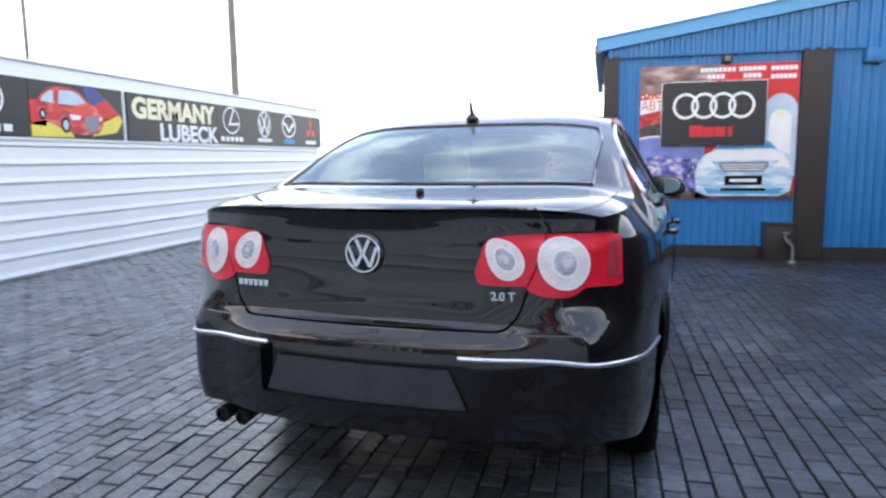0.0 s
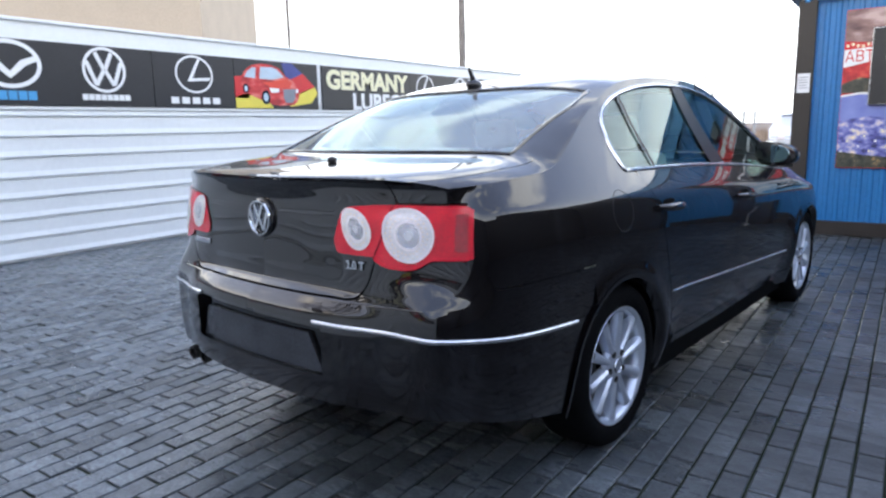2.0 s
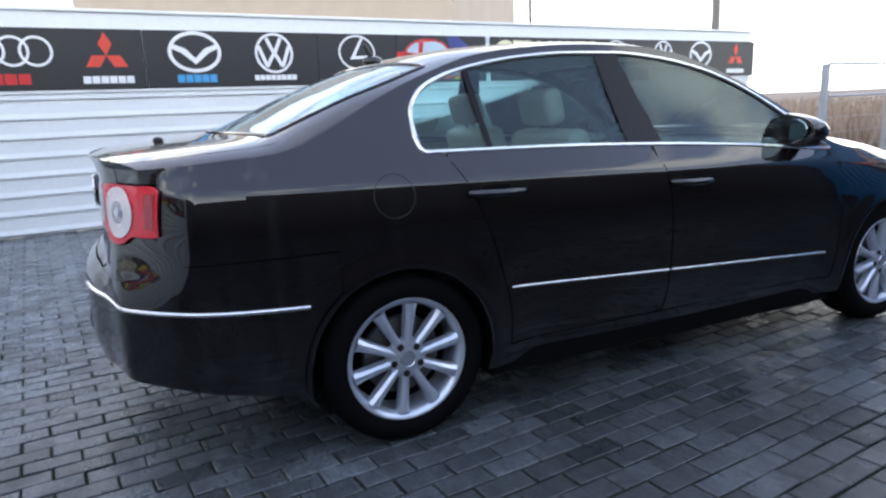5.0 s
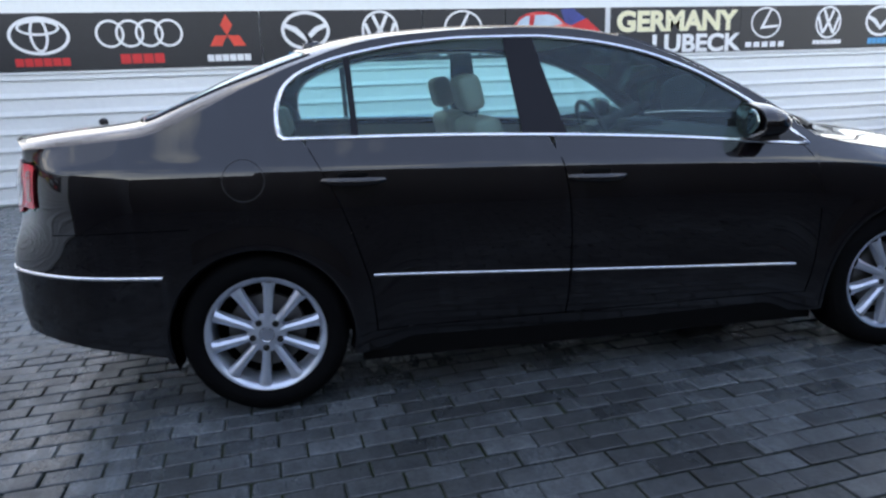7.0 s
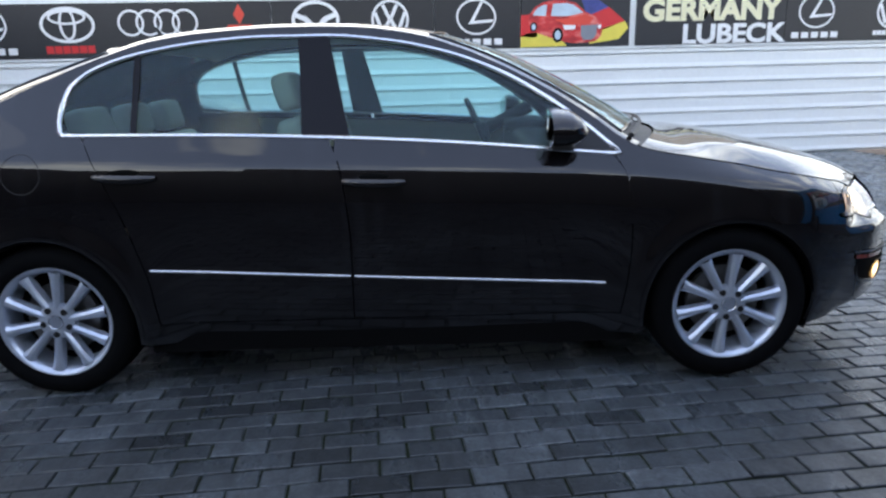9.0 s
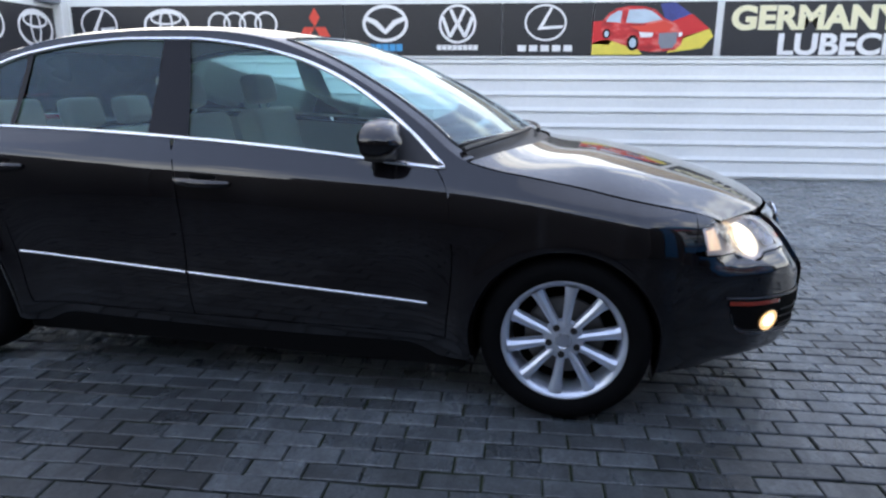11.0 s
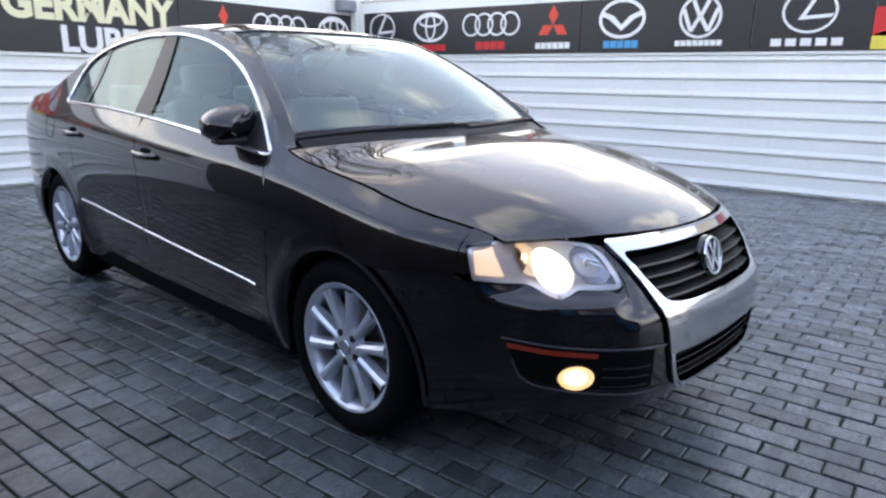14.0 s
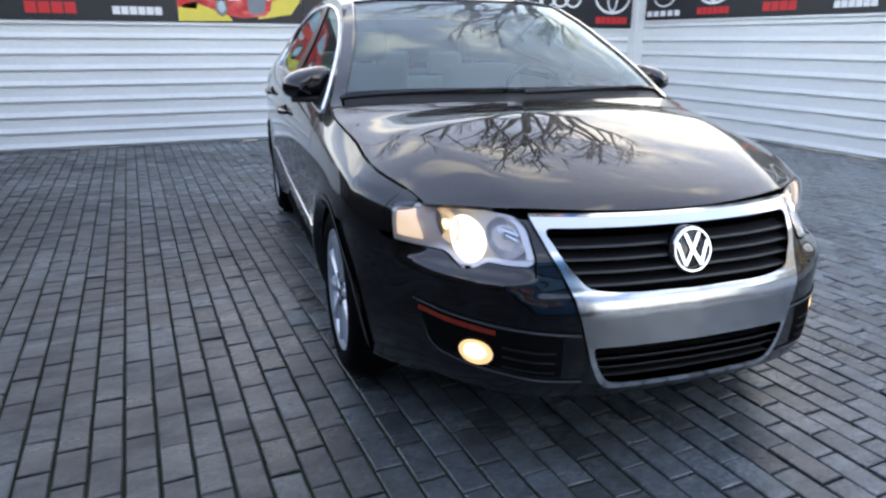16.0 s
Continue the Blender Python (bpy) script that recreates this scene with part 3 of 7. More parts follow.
def ring(bm, cx, cz, rx, rz, w, y=0.0, n=40, tilt=0.0, a0=0, a1=360):
    t = 0.0016
    c, s = math.cos(radians(tilt)), math.sin(radians(tilt))
    loops = []
    full = a1 - a0 >= 360
    for i in range(n if full else n + 1):
        a = radians(a0 + (a1 - a0) * i / n)
        row = []
        for k, yy in ((1, y), (1, y - t), (0, y - t), (0, y)):
            x, z = (rx - (0 if k else w)) * math.cos(a), (rz - (0 if k else w)) * math.sin(a)
            row.append(bm.verts.new((cx + x * c - z * s, yy, cz + x * s + z * c)))
        loops.append(row)
    for i in range(len(loops) if full else len(loops) - 1):
        a, b = loops[i], loops[(i + 1) % len(loops)]
        for j in range(3):
            bm.faces.new((a[j], a[j + 1], b[j + 1], b[j]))
    return bm


def rect(cx, cz, w, h):
    return [(cx - w / 2, cz - h / 2), (cx + w / 2, cz - h / 2), (cx + w / 2, cz + h / 2), (cx - w / 2, cz + h / 2)]


def stroke(x0, z0, x1, z1, w):
    dx, dz = x1 - x0, z1 - z0
    k = w / 2 / math.hypot(dx, dz)
    return [(x0 + dz * k, z0 - dx * k), (x1 + dz * k, z1 - dx * k), (x1 - dz * k, z1 + dx * k), (x0 - dz * k, z0 + dx * k)]


LOGO_Y = -0.0415
LOGO_Z = 1.865


def piece(root, name, bm, ink):
    part(name, done(bm), ink, root, smooth=0)


def name_bar(root, cx, w, h, ink, z=1.585):
    """A word mark as a row of plain bars."""
    n = max(1, round(w / (h * 1.12)))
    for i in range(n):
        bm = flat(bmesh.new(), rect(cx + (i - (n - 1) / 2) * w / n, z, w / n * 0.88, h), LOGO_Y)
        part("name_bar", done(bm), ink, root, smooth=0)


def emblem_ovals(root, cx):
    piece(root, "outer_oval", ring(bmesh.new(), cx, LOGO_Z, 0.31, 0.205, 0.034, LOGO_Y), INK_WHITE)
    piece(root, "upright_oval", ring(bmesh.new(), cx, LOGO_Z + 0.01, 0.095, 0.185, 0.028, LOGO_Y - 0.0004), INK_WHITE)
    piece(root, "upper_oval", ring(bmesh.new(), cx, LOGO_Z + 0.085, 0.215, 0.085, 0.028, LOGO_Y - 0.0008), INK_WHITE)
    name_bar(root, cx, 0.56, 0.085, INK_RED)


def emblem_rings(root, cx):
    for i in range(4):
        piece(root, "ring", ring(bmesh.new(), cx + (i - 1.5) * 0.208, LOGO_Z + 0.01, 0.152, 0.152, 0.026, LOGO_Y - 0.0003 * i), INK_WHITE)
    name_bar(root, cx, 0.48, 0.105, INK_RED, 1.6)


def emblem_diamonds(root, cx):
    for a in (90, 210, 330):
        d, e = radians(a), radians(a + 90)
        far, mid, wide = 0.235, 0.118, 0.068
        z0 = LOGO_Z - 0.03
        piece(root, "diamond", flat(bmesh.new(), [(cx, z0), (cx + mid * math.cos(d) + wide * math.cos(e), z0 + mid * math.sin(d) + wide * math.sin(e)),
              (cx + far * math.cos(d), z0 + far * math.sin(d)), (cx + mid * math.cos(d) - wide * math.cos(e), z0 + mid * math.sin(d) - wide * math.sin(e))], LOGO_Y), INK_ORANGE)
    name_bar(root, cx, 0.5, 0.075, INK_WHITE)


def emblem_wings(root, cx):
    piece(root, "ring", ring(bmesh.new(), cx, LOGO_Z + 0.01, 0.29, 0.225, 0.04, LOGO_Y), INK_WHITE)
    half = [(0, -0.06), (0.1, 0.045), (0.25, 0.1), (0.262, 0.05), (0.15, 0.0), (0, -0.125)]
    piece(root, "wing_shape", flat(bmesh.new(), [(cx + x, LOGO_Z + z) for x, z in half] + [(cx - x, LOGO_Z + z) for x, z in half[-2:0:-1]], LOGO_Y - 0.0005), INK_WHITE)
    name_bar(root, cx, 0.44, 0.085, INK_BLUE)


def zigzag(cx, cz, r, w, y):
    """The strokes inside a round car badge, as outlines."""
    for s in (-1, 1):
        yield stroke(cx + s * 0.40 * r, cz + 0.80 * r, cx + s * 0.03 * r, cz + 0.02 * r, w), y
        yield stroke(cx + s * 0.86 * r, cz + 0.38 * r, cx + s * 0.44 * r, cz - 0.72 * r, w), y - 0.0002
        yield stroke(cx + s * 0.44 * r, cz - 0.72 * r, cx + s * 0.02 * r, cz + 0.0 * r, w), y - 0.0004


def emblem_round(root, cx):
    piece(root, "ring", ring(bmesh.new(), cx, LOGO_Z, 0.232, 0.232, 0.03, LOGO_Y), INK_WHITE)
    for pts, y in zigzag(cx, LOGO_Z, 0.215, 0.042, LOGO_Y):
        piece(root, "stroke", flat(bmesh.new(), pts, y), INK_WHITE)
    name_bar(root, cx, 0.52, 0.06, INK_WHITE)


def emblem_oval_hook(root, cx):
    piece(root, "ring", ring(bmesh.new(), cx, LOGO_Z + 0.01, 0.255, 0.215, 0.024, LOGO_Y, tilt=-4), INK_WHITE)
    piece(root, "hook", flat(bmesh.new(), [(cx + 0.055, LOGO_Z + 0.19), (cx + 0.085, LOGO_Z + 0.18), (cx - 0.03, LOGO_Z - 0.035), (cx + 0.22, LOGO_Z - 0.02),
          (cx + 0.2, LOGO_Z - 0.055), (cx - 0.1, LOGO_Z - 0.075)], LOGO_Y - 0.0004), INK_WHITE)
    for i in range(5):
        name_bar(root, cx - 0.28 + i * 0.14, 0.115, 0.075, INK_WHITE, 1.575)


def banner(m, x0, x1, label):
    root = thing("banner", label, "banner", m, group="printed banners on the fence")
    bm = box(bmesh.new(), x0 + 0.004, x1 - 0.004, -0.04, -0.014, 1.49, 2.105, 0.002)
    part("sheet", bm, BAND_BLACK, root, smooth=0)
    return root


def emblem_banner(m, x0, x1, label, marks):
    root = banner(m, x0, x1, label)
    for f, cx in marks:
        f(root, cx)


def town_banner(m, x0, x1):
    root = banner(m, x0, x1, "dark banner with large cream and white lettering")
    w = x1 - x0
    c = (x0 + x1) / 2
    letters("lettering", "GERMANY", 0.36, INK_CREAM, root, Matrix.Translation((c, LOGO_Y, 1.905)) @ pose(0, 0, 0, 90), width=w * 0.93, heavy=0.016)
    letters("lettering", "LUBECK", 0.33, INK_WHITE, root, Matrix.Translation((c + 0.18 * w - 0.06, LOGO_Y, 1.605)) @ pose(0, 0, 0, 90), width=w * 0.70, heavy=0.011)


def car_banner(m, x0, x1):
    root = banner(m, x0, x1, "banner showing a red car before black, red and yellow bands")
    y = LOGO_Y
    c, w = (x0 + x1) / 2, x1 - x0

    def shape(name, pts, ink, k):
        bm = flat(bmesh.new(), [(x0 + u * w, 1.49 + v * 0.615) for u, v in pts], y - 0.0006 * k)
        part(name, done(bm), ink, root, smooth=0)
    shape("red_band", [(0.0, 0.22), (0.14, 0.2), (0.2, 0.55), (0.1, 0.66), (0.0, 0.64)], INK_RED, 0)
    shape("yellow_band", [(0.0, 0.01), (0.42, 0.02), (0.35, 0.2), (0.2, 0.33), (0.06, 0.28), (0.0, 0.22)], INK_YELLOW, 0)
    shape("grey_band", [(0.54, 0.97), (0.66, 0.99), (0.82, 0.74), (0.6, 0.6)], INK_NAVY, 0)
    shape("red_band", [(0.6, 0.6), (0.8, 0.78), (0.95, 0.5), (0.7, 0.28)], INK_RED, 1)
    shape("yellow_band", [(0.95, 0.5), (0.985, 0.36), (0.9, 0.14), (0.62, 0.05), (0.7, 0.32)], INK_YELLOW, 1)
    shape("car_shape", [(0.09, 0.34), (0.07, 0.5), (0.08, 0.66), (0.13, 0.8), (0.2, 0.89), (0.3, 0.93), (0.42, 0.92), (0.5, 0.86), (0.58, 0.7), (0.66, 0.62), (0.72, 0.52), (0.745, 0.36), (0.73, 0.2), (0.68, 0.1), (0.5, 0.07),
                        (0.4, 0.1), (0.3, 0.17), (0.16, 0.28)], CAR_RED, 2)
    shape("car_window", [(0.105, 0.64), (0.14, 0.76), (0.2, 0.84), (0.235, 0.84), (0.225, 0.62)], INK_PALE, 3)
    shape("car_window", [(0.27, 0.62), (0.29, 0.86), (0.42, 0.87), (0.48, 0.83), (0.565, 0.68), (0.42, 0.61)], INK_PALE, 3)
    shape("car_bonnet", [(0.3, 0.56), (0.42, 0.57), (0.58, 0.65), (0.66, 0.57), (0.62, 0.45), (0.4, 0.44)], INK_ORANGE, 3)
    shape("car_grille", [(0.545, 0.42), (0.7, 0.44), (0.69, 0.24), (0.66, 0.14), (0.57, 0.13), (0.545, 0.24)], INK_GREY, 3)
    shape("car_lamp", [(0.38, 0.44), (0.5, 0.43), (0.49, 0.35), (0.4, 0.34)], INK_WHITE, 3)
    shape("car_lamp", [(0.705, 0.43), (0.735, 0.44), (0.73, 0.36), (0.705, 0.35)], INK_WHITE, 3)
    for u, v, r in ((0.335, 0.24, 0.07), (0.115, 0.41, 0.045)):
        shape("car_wheel", [(u + r * 0.7 * math.cos(a * 0.2618), v + r * 2.1 * math.sin(a * 0.2618)) for a in range(24)], GLOSS, 4)
        shape("car_wheel_rim", [(u + r * 0.4 * math.cos(a * 0.2618), v + r * 1.3 * math.sin(a * 0.2618)) for a in range(24)], INK_PALE, 5)


EB = "black banner with a row of printed car maker emblems"
emblem_banner(LEFT_B, -0.42, 3.25, EB, [(emblem_oval_hook, -0.04), (emblem_ovals, 0.89), (emblem_rings, 1.92), (emblem_diamonds, 2.87)])
emblem_banner(LEFT_B, 3.25, 5.24, EB, [(emblem_wings, 3.78), (emblem_round, 4.69)])
emblem_banner(LEFT_B, 5.24, 6.34, EB, [(emblem_oval_hook, 5.77)])
car_banner(LEFT_B, 6.34, 7.78)
town_banner(LEFT_B, 7.86, 9.92)
emblem_banner(LEFT_B, 9.92, 13.95, EB, [(emblem_oval_hook, 10.35), (emblem_round, 11.45), (emblem_wings, 12.42), (emblem_diamonds, 13.4)])
emblem_banner(REAR_B, 2.80, 5.8, EB, [(emblem_diamonds, 3.42), (emblem_rings, 4.32), (emblem_ovals, 5.31)])
town_banner(REAR_B, 0.82, 2.80)
car_banner(REAR_B, -0.56, 0.82)
emblem_banner(REAR_B, -2.5, -0.56, EB, [(emblem_rings, -1.79), (emblem_diamonds, -0.97)])


# ---- blue building ----
BLUE_M = pose(0, WALL_Y, 0) @ Matrix.Diagonal((1, 1, 1.04, 1))
building = thing("building", "low blue corrugated metal building with dark posts and a sloping roof", "building", BLUE_M)


def ribbed(x0, x1, z0, z1, pitch, depth, y=0.0, top=None):
    """A sheet with upright ribs; top(x) may slope its upper edge."""
    bm = bmesh.new()
    xs = []
    n = int((x1 - x0) / pitch)
    for i in range(n):
        a = x0 + i * pitch
        xs += [(a, 0), (a + 0.12 * pitch, -depth), (a + 0.42 * pitch, -depth), (a + 0.54 * pitch, 0)]
    xs.append((x1, 0))
    rows = [[bm.verts.new((x, y + d, z0)) for x, d in xs], [bm.verts.new((x, y + d, top(x) if top else z1)) for x, d in xs],
            [bm.verts.new((x, y + 0.04, top(x) if top else z1)) for x, d in xs]]
    for a, b in zip(rows, rows[1:]):
        for i in range(len(xs) - 1):
            bm.faces.new((a[i], a[i + 1], b[i + 1], b[i]))
    return bm


def eave(x):
    return 2.43 + (x + 0.03) * 0.153


part("wall_sheet", ribbed(0.04, 2.16, 0.13, 2.36, 0.10, 0.012), BLUE_SHEET, building, smooth=0)
part("wall_sheet", ribbed(2.42, 3.4, 0.13, 2.36, 0.10, 0.012), BLUE_SHEET, building, smooth=0)
part("gable_sheet", ribbed(-0.05, 3.4, 2.335, 2.4, 0.118, 0.03, -0.05, eave), BLUE_SHEET, building, smooth=0)
for x0, x1 in ((-0.10, 0.075), (2.13, 2.45)):
    part("post", box(bmesh.new(), x0, x1, -0.06, 0.10, 0.0, 2.36, 0.006), BROWN_STEEL, building)
part("skirt", box(bmesh.new(), 0.08, 2.12, -0.03, 0.06, 0.0, 0.145, 0.004), BROWN_STEEL, building)
part("skirt", box(bmesh.new(), 2.46, 3.4, -0.03, 0.06, 0.0, 0.145, 0.004), BROWN_STEEL, building)
part("side_wall", box(bmesh.new(), -0.08, 0.0, 0.10, 5.0, 0.0, 2.42), BLUE_SHEET, building, smooth=0)
part("side_wall", box(bmesh.new(), 3.4, 3.48, 0.0, 5.0, 0.0, 2.9), BLUE_SHEET, building, smooth=0)
part("back_wall", box(bmesh.new(), 0.0, 3.4, 4.92, 5.0, 0.0, 2.42), BLUE_SHEET, building, smooth=0)
tilt = -math.degrees(math.atan(0.153))
roof_m = Matrix.Translation((-0.16, 0, 2.415)) @ pose(0, 0, 0, 0, tilt, 0)
part("fascia", box(bmesh.new(), 0.0, 3.62, -0.12, -0.09, 0.0, 0.135, 0.004, m=roof_m), BLUE_FASCIA, building)
part("roof", box(bmesh.new(), -0.02, 3.62, -0.14, 5.1, 0.137, 0.16, m=roof_m), BLUE_FASCIA, building, smooth=0)
part("gutter", box(bmesh.new(), -0.22, -0.12, -0.1, 5.05, 2.4, 2.5, 0.01), INK_GREY, building)

# ---- sheets on the building ----
poster = thing("wall_poster", "large printed poster with car photographs and red sky", "poster", BLUE_M)
part("sheet", box(bmesh.new(), 0.34, 2.115, -0.024, -0.0125, 0.69, 2.225), INK_RED, poster, smooth=0)


def print_on(name, pts, ink, k, y=-0.0255):
    part(name, done(flat(bmesh.new(), pts, y - 0.0008 * k)), ink, poster, smooth=0)


def arch(cx, z0, r, h, a0=0, a1=180, n=16):
    return [(cx + r * math.cos(radians(a0 + (a1 - a0) * i / n)), z0 + h * math.sin(radians(a0 + (a1 - a0) * i / n))) for i in range(n + 1)]


print_on("dusk_sky", [(0.343, 1.93), (0.62, 1.9), (1.1, 1.99), (1.3, 2.22), (0.343, 2.22)], DUSK, 0)
print_on("red_facade", [(0.343, 1.5), (0.6, 1.5), (0.6, 1.8), (0.343, 1.8)], RED_GLOW, 0)
print_on("dark_bank", [(0.343, 1.43), (0.7, 1.43), (0.7, 1.55), (0.5, 1.58), (0.343, 1.52)], SHRUB, 1)
print_on("night_sky", [(0.343, 1.1), (1.1, 1.1), (1.1, 1.33), (0.8, 1.42), (0.343, 1.41)], NIGHT_SKY, 1)
print_on("night_city", [(0.343, 0.78), (1.1, 0.74), (1.1, 1.15), (0.86, 1.16), (0.6, 1.2), (0.343, 1.16)], CITY, 2)
print_on("dark_shrub", [(0.343, 0.697), (1.1, 0.697), (1.08, 0.77), (0.85, 0.8), (0.6, 0.82), (0.343, 0.86)], SHRUB, 3)
print_on("bridge_line", [(0.343, 1.41), (0.5, 1.435), (0.75, 1.425), (1.0, 1.37), (1.0, 1.352), (0.75, 1.405), (0.5, 1.415), (0.343, 1.39)], INK_WHITE, 3)
for k in range(9):
    print_on("street_light", arch(0.37 + 0.045 * k, 1.885 + 0.012 * math.sin(k * 1.7), 0.014, 0.016, 0, 330, 8), INK_CREAM, 2)
for k in range(14):
    print_on("city_light", arch(0.38 + 0.05 * k, 0.86 + 0.05 * ((k * 7) % 5), 0.011, 0.014, 0, 330, 8), INK_CREAM if k % 3 else INK_WHITE, 4)
print_on("word_panel", [(0.343, 1.675), (0.62, 1.735), (0.62, 1.865), (0.343, 1.845)], INK_WHITE, 3)
letters("poster_word", "\u0410\u0412\u0422", 0.15, INK_RED, poster, Matrix.Translation((0.48, -0.0295, 1.775)) @ pose(0, 0, 0, 90), depth=0.0006, width=0.25, heavy=0.0)
print_on("pale_ground", [(1.0, 0.697), (2.11, 0.697), (2.11, 0.78), (1.02, 0.8)], SHRUB, 3)
print_on("pale_dome", [(2.11, 0.95), (2.11, 1.72)] + arch(1.93, 1.66, 0.19, 0.22, 20, 180) + [(1.74, 1.0)], INK_PALE, 1)
print_on("dome_court", [(2.05, 1.2), (2.05, 1.62)] + arch(1.93, 1.6, 0.12, 0.1, 10, 170) + [(1.8, 1.2)], INK_WHITE, 2)
print_on("dome_clock", arch(1.92, 1.66, 0.05, 0.045, 0, 345, 16), INK_CREAM, 3)
print_on("car_shape", [(1.02, 0.78), (1.0, 0.98), (1.03, 1.1), (1.1, 1.2), (1.2, 1.25), (1.3, 1.36), (1.42, 1.43), (1.7, 1.43), (1.82, 1.36), (1.92, 1.25), (2.02, 1.2), (2.08, 1.1), (2.1, 0.98), (2.07, 0.78),
         (1.95, 0.725), (1.15, 0.725)], CAR_SILVER, 4)
print_on("car_glass", [(1.22, 1.27), (1.33, 1.36), (1.43, 1.41), (1.69, 1.41), (1.79, 1.36), (1.9, 1.27)], INK_BLUE, 5)
print_on("car_bonnet", [(1.08, 1.12), (1.13, 1.2), (1.24, 1.25), (1.88, 1.25), (1.99, 1.2), (2.04, 1.12), (1.84, 1.135), (1.28, 1.135)], INK_WHITE, 5)
print_on("car_grille", [(1.33, 1.0), (1.28, 1.06), (1.27, 1.12), (1.83, 1.12), (1.82, 1.06), (1.77, 1.0)], INK_GREY, 5)
for k in range(3):
    print_on("grille_bar", rect(1.55, 1.03 + 0.028 * k, 0.44 + 0.03 * k, 0.009), INK_WHITE, 6)
print_on("car_plate", rect(1.55, 0.905, 0.42, 0.11), GLOSS, 5)
print_on("plate_bar", rect(1.55, 0.905, 0.3, 0.035), INK_WHITE, 6)
print_on("car_bumper", [(1.1, 0.82), (1.3, 0.8), (1.8, 0.8), (2.0, 0.82), (1.95, 0.75), (1.15, 0.75)], INK_BLUE, 5)
print_on("car_intake", rect(1.55, 0.8, 0.5, 0.035), GLOSS, 6)
for x0, s in ((1.06, 1), (2.06, -1)):
    print_on("car_lamp", [(x0, 1.03), (x0 + s * 0.01, 1.12), (x0 + s * 0.12, 1.13), (x0 + s * 0.19, 1.06), (x0 + s * 0.1, 1.03)], INK_WHITE, 6)
    print_on("car_lamp_shadow", [(x0 + s * 0.02, 1.035), (x0 + s * 0.1, 1.035), (x0 + s * 0.16, 1.06), (x0 + s * 0.06, 1.055)], INK_PALE, 7)
for x0, x1, z in ((1.02, 1.42, 2.185), (1.45, 1.75, 2.185), (1.8, 2.09, 2.18), (1.1, 1.3, 2.11), (1.5, 1.7, 2.11), (1.8, 2.08, 2.09)):
    n = round((x1 - x0) / 0.05)
    for k in range(n):
        print_on("writing_bar", rect(x0 + (k + 0.5) * (x1 - x0) / n, z - 0.02, (x1 - x0) / n * 0.8, 0.048), INK_WHITE, 1)

notice = thing("paper_notice", "small white paper notice on the dark corner post", "notice", pose(-0.01, WALL_Y - 0.0625, 1.61))
part("sheet", box(bmesh.new(), -0.06, 0.06, -0.002, 0.0, -0.1, 0.1), PAPER, notice, smooth=0)
for k in range(5):
    part("writing_bar", box(bmesh.new(), -0.042, 0.042 - 0.012 * (k % 2), -0.003, -0.0021, 0.055 - 0.027 * k, 0.063 - 0.027 * k), INK_GREY, notice, smooth=0)
side_notice = thing("paper_notice", "small white paper notice on the dark post side", "notice", pose(-0.1025, WALL_Y + 0.02, 1.56, 0, 0, -90))
part("sheet", box(bmesh.new(), -0.055, 0.055, -0.002, 0.0, -0.08, 0.08), PAPER, side_notice, smooth=0)

meter = thing("meter_box", "black metal box standing at the foot of the post", "box", pose(1.94, WALL_Y - 0.035, 0))
part("body", box(bmesh.new(), -0.15, 0.16, -0.2, 0.0, 0.0, 0.42, 0.012, 2), BROWN_STEEL, meter)
part("lid", box(bmesh.new(), -0.165, 0.175, -0.215, 0.0, 0.421, 0.445, 0.008, 2), BROWN_STEEL, meter)
part("latch", box(bmesh.new(), 0.09, 0.12, -0.215, -0.201, 0.2, 0.26, 0.004), STEEL, meter)
tap = thing("water_pipe", "bent grey water pipe with a tap beside the box", "pipe", pose(2.03, WALL_Y - 0.3, 0))
part("pipe", tube([(0.04, 0, 0.0), (0.04, 0, 0.16), (0.03, 0, 0.2), (-0.03, 0, 0.25), (-0.05, 0, 0.29), (-0.03, 0.02, 0.32), (0.0, 0.05, 0.33), (0.0, 0.085, 0.33)], 0.016, 8), WIRE, tap)
part("flange", lathe(bmesh.new(), [(0.0, 0.012), (0.05, 0.012), (0.055, 0.0)], 20, "Z", Matrix.Translation((0.04, 0, 0))), WIRE, tap)
part("tap_handle", box(bmesh.new(), -0.075, -0.015, -0.012, 0.012, 0.335, 0.35, 0.005), WIRE, tap)
flood = thing("wall_lamp", "dark blue box lamp under the gable", "lamp", pose(2.86, WALL_Y - 0.05, 2.33))
part("housing", box(bmesh.new(), -0.1, 0.1, -0.08, 0.035, -0.06, 0.09, 0.012, 2), BLUE_SHEET, flood)
part("pane", box(bmesh.new(), -0.08, 0.08, -0.07, -0.01, -0.068, -0.0605), GLOSS, flood)

sign = thing("wall_sign", "square black sign with four white rings over red bar", "sign", BLUE_M)
part("board", box(bmesh.new(), 0.59, 1.76, -0.085, -0.03, 1.315, 2.03, 0.004), BAND_BLACK, sign, smooth=0)
part("edge_frame", box(bmesh.new(), 0.583, 1.767, -0.078, -0.04, 1.308, 2.037, 0.004), SATIN, sign, smooth=0)
for i in range(4):
    piece(sign, "ring", ring(bmesh.new(), 1.175 + (i - 1.5) * 0.208, 1.76, 0.148, 0.148, 0.03, -0.087 - 0.0003 * i), INK_WHITE)
part("name_bar", done(flat(bmesh.new(), rect(1.18 - 0.19, 1.475, 0.15, 0.13), -0.087)), INK_RED, sign, smooth=0)
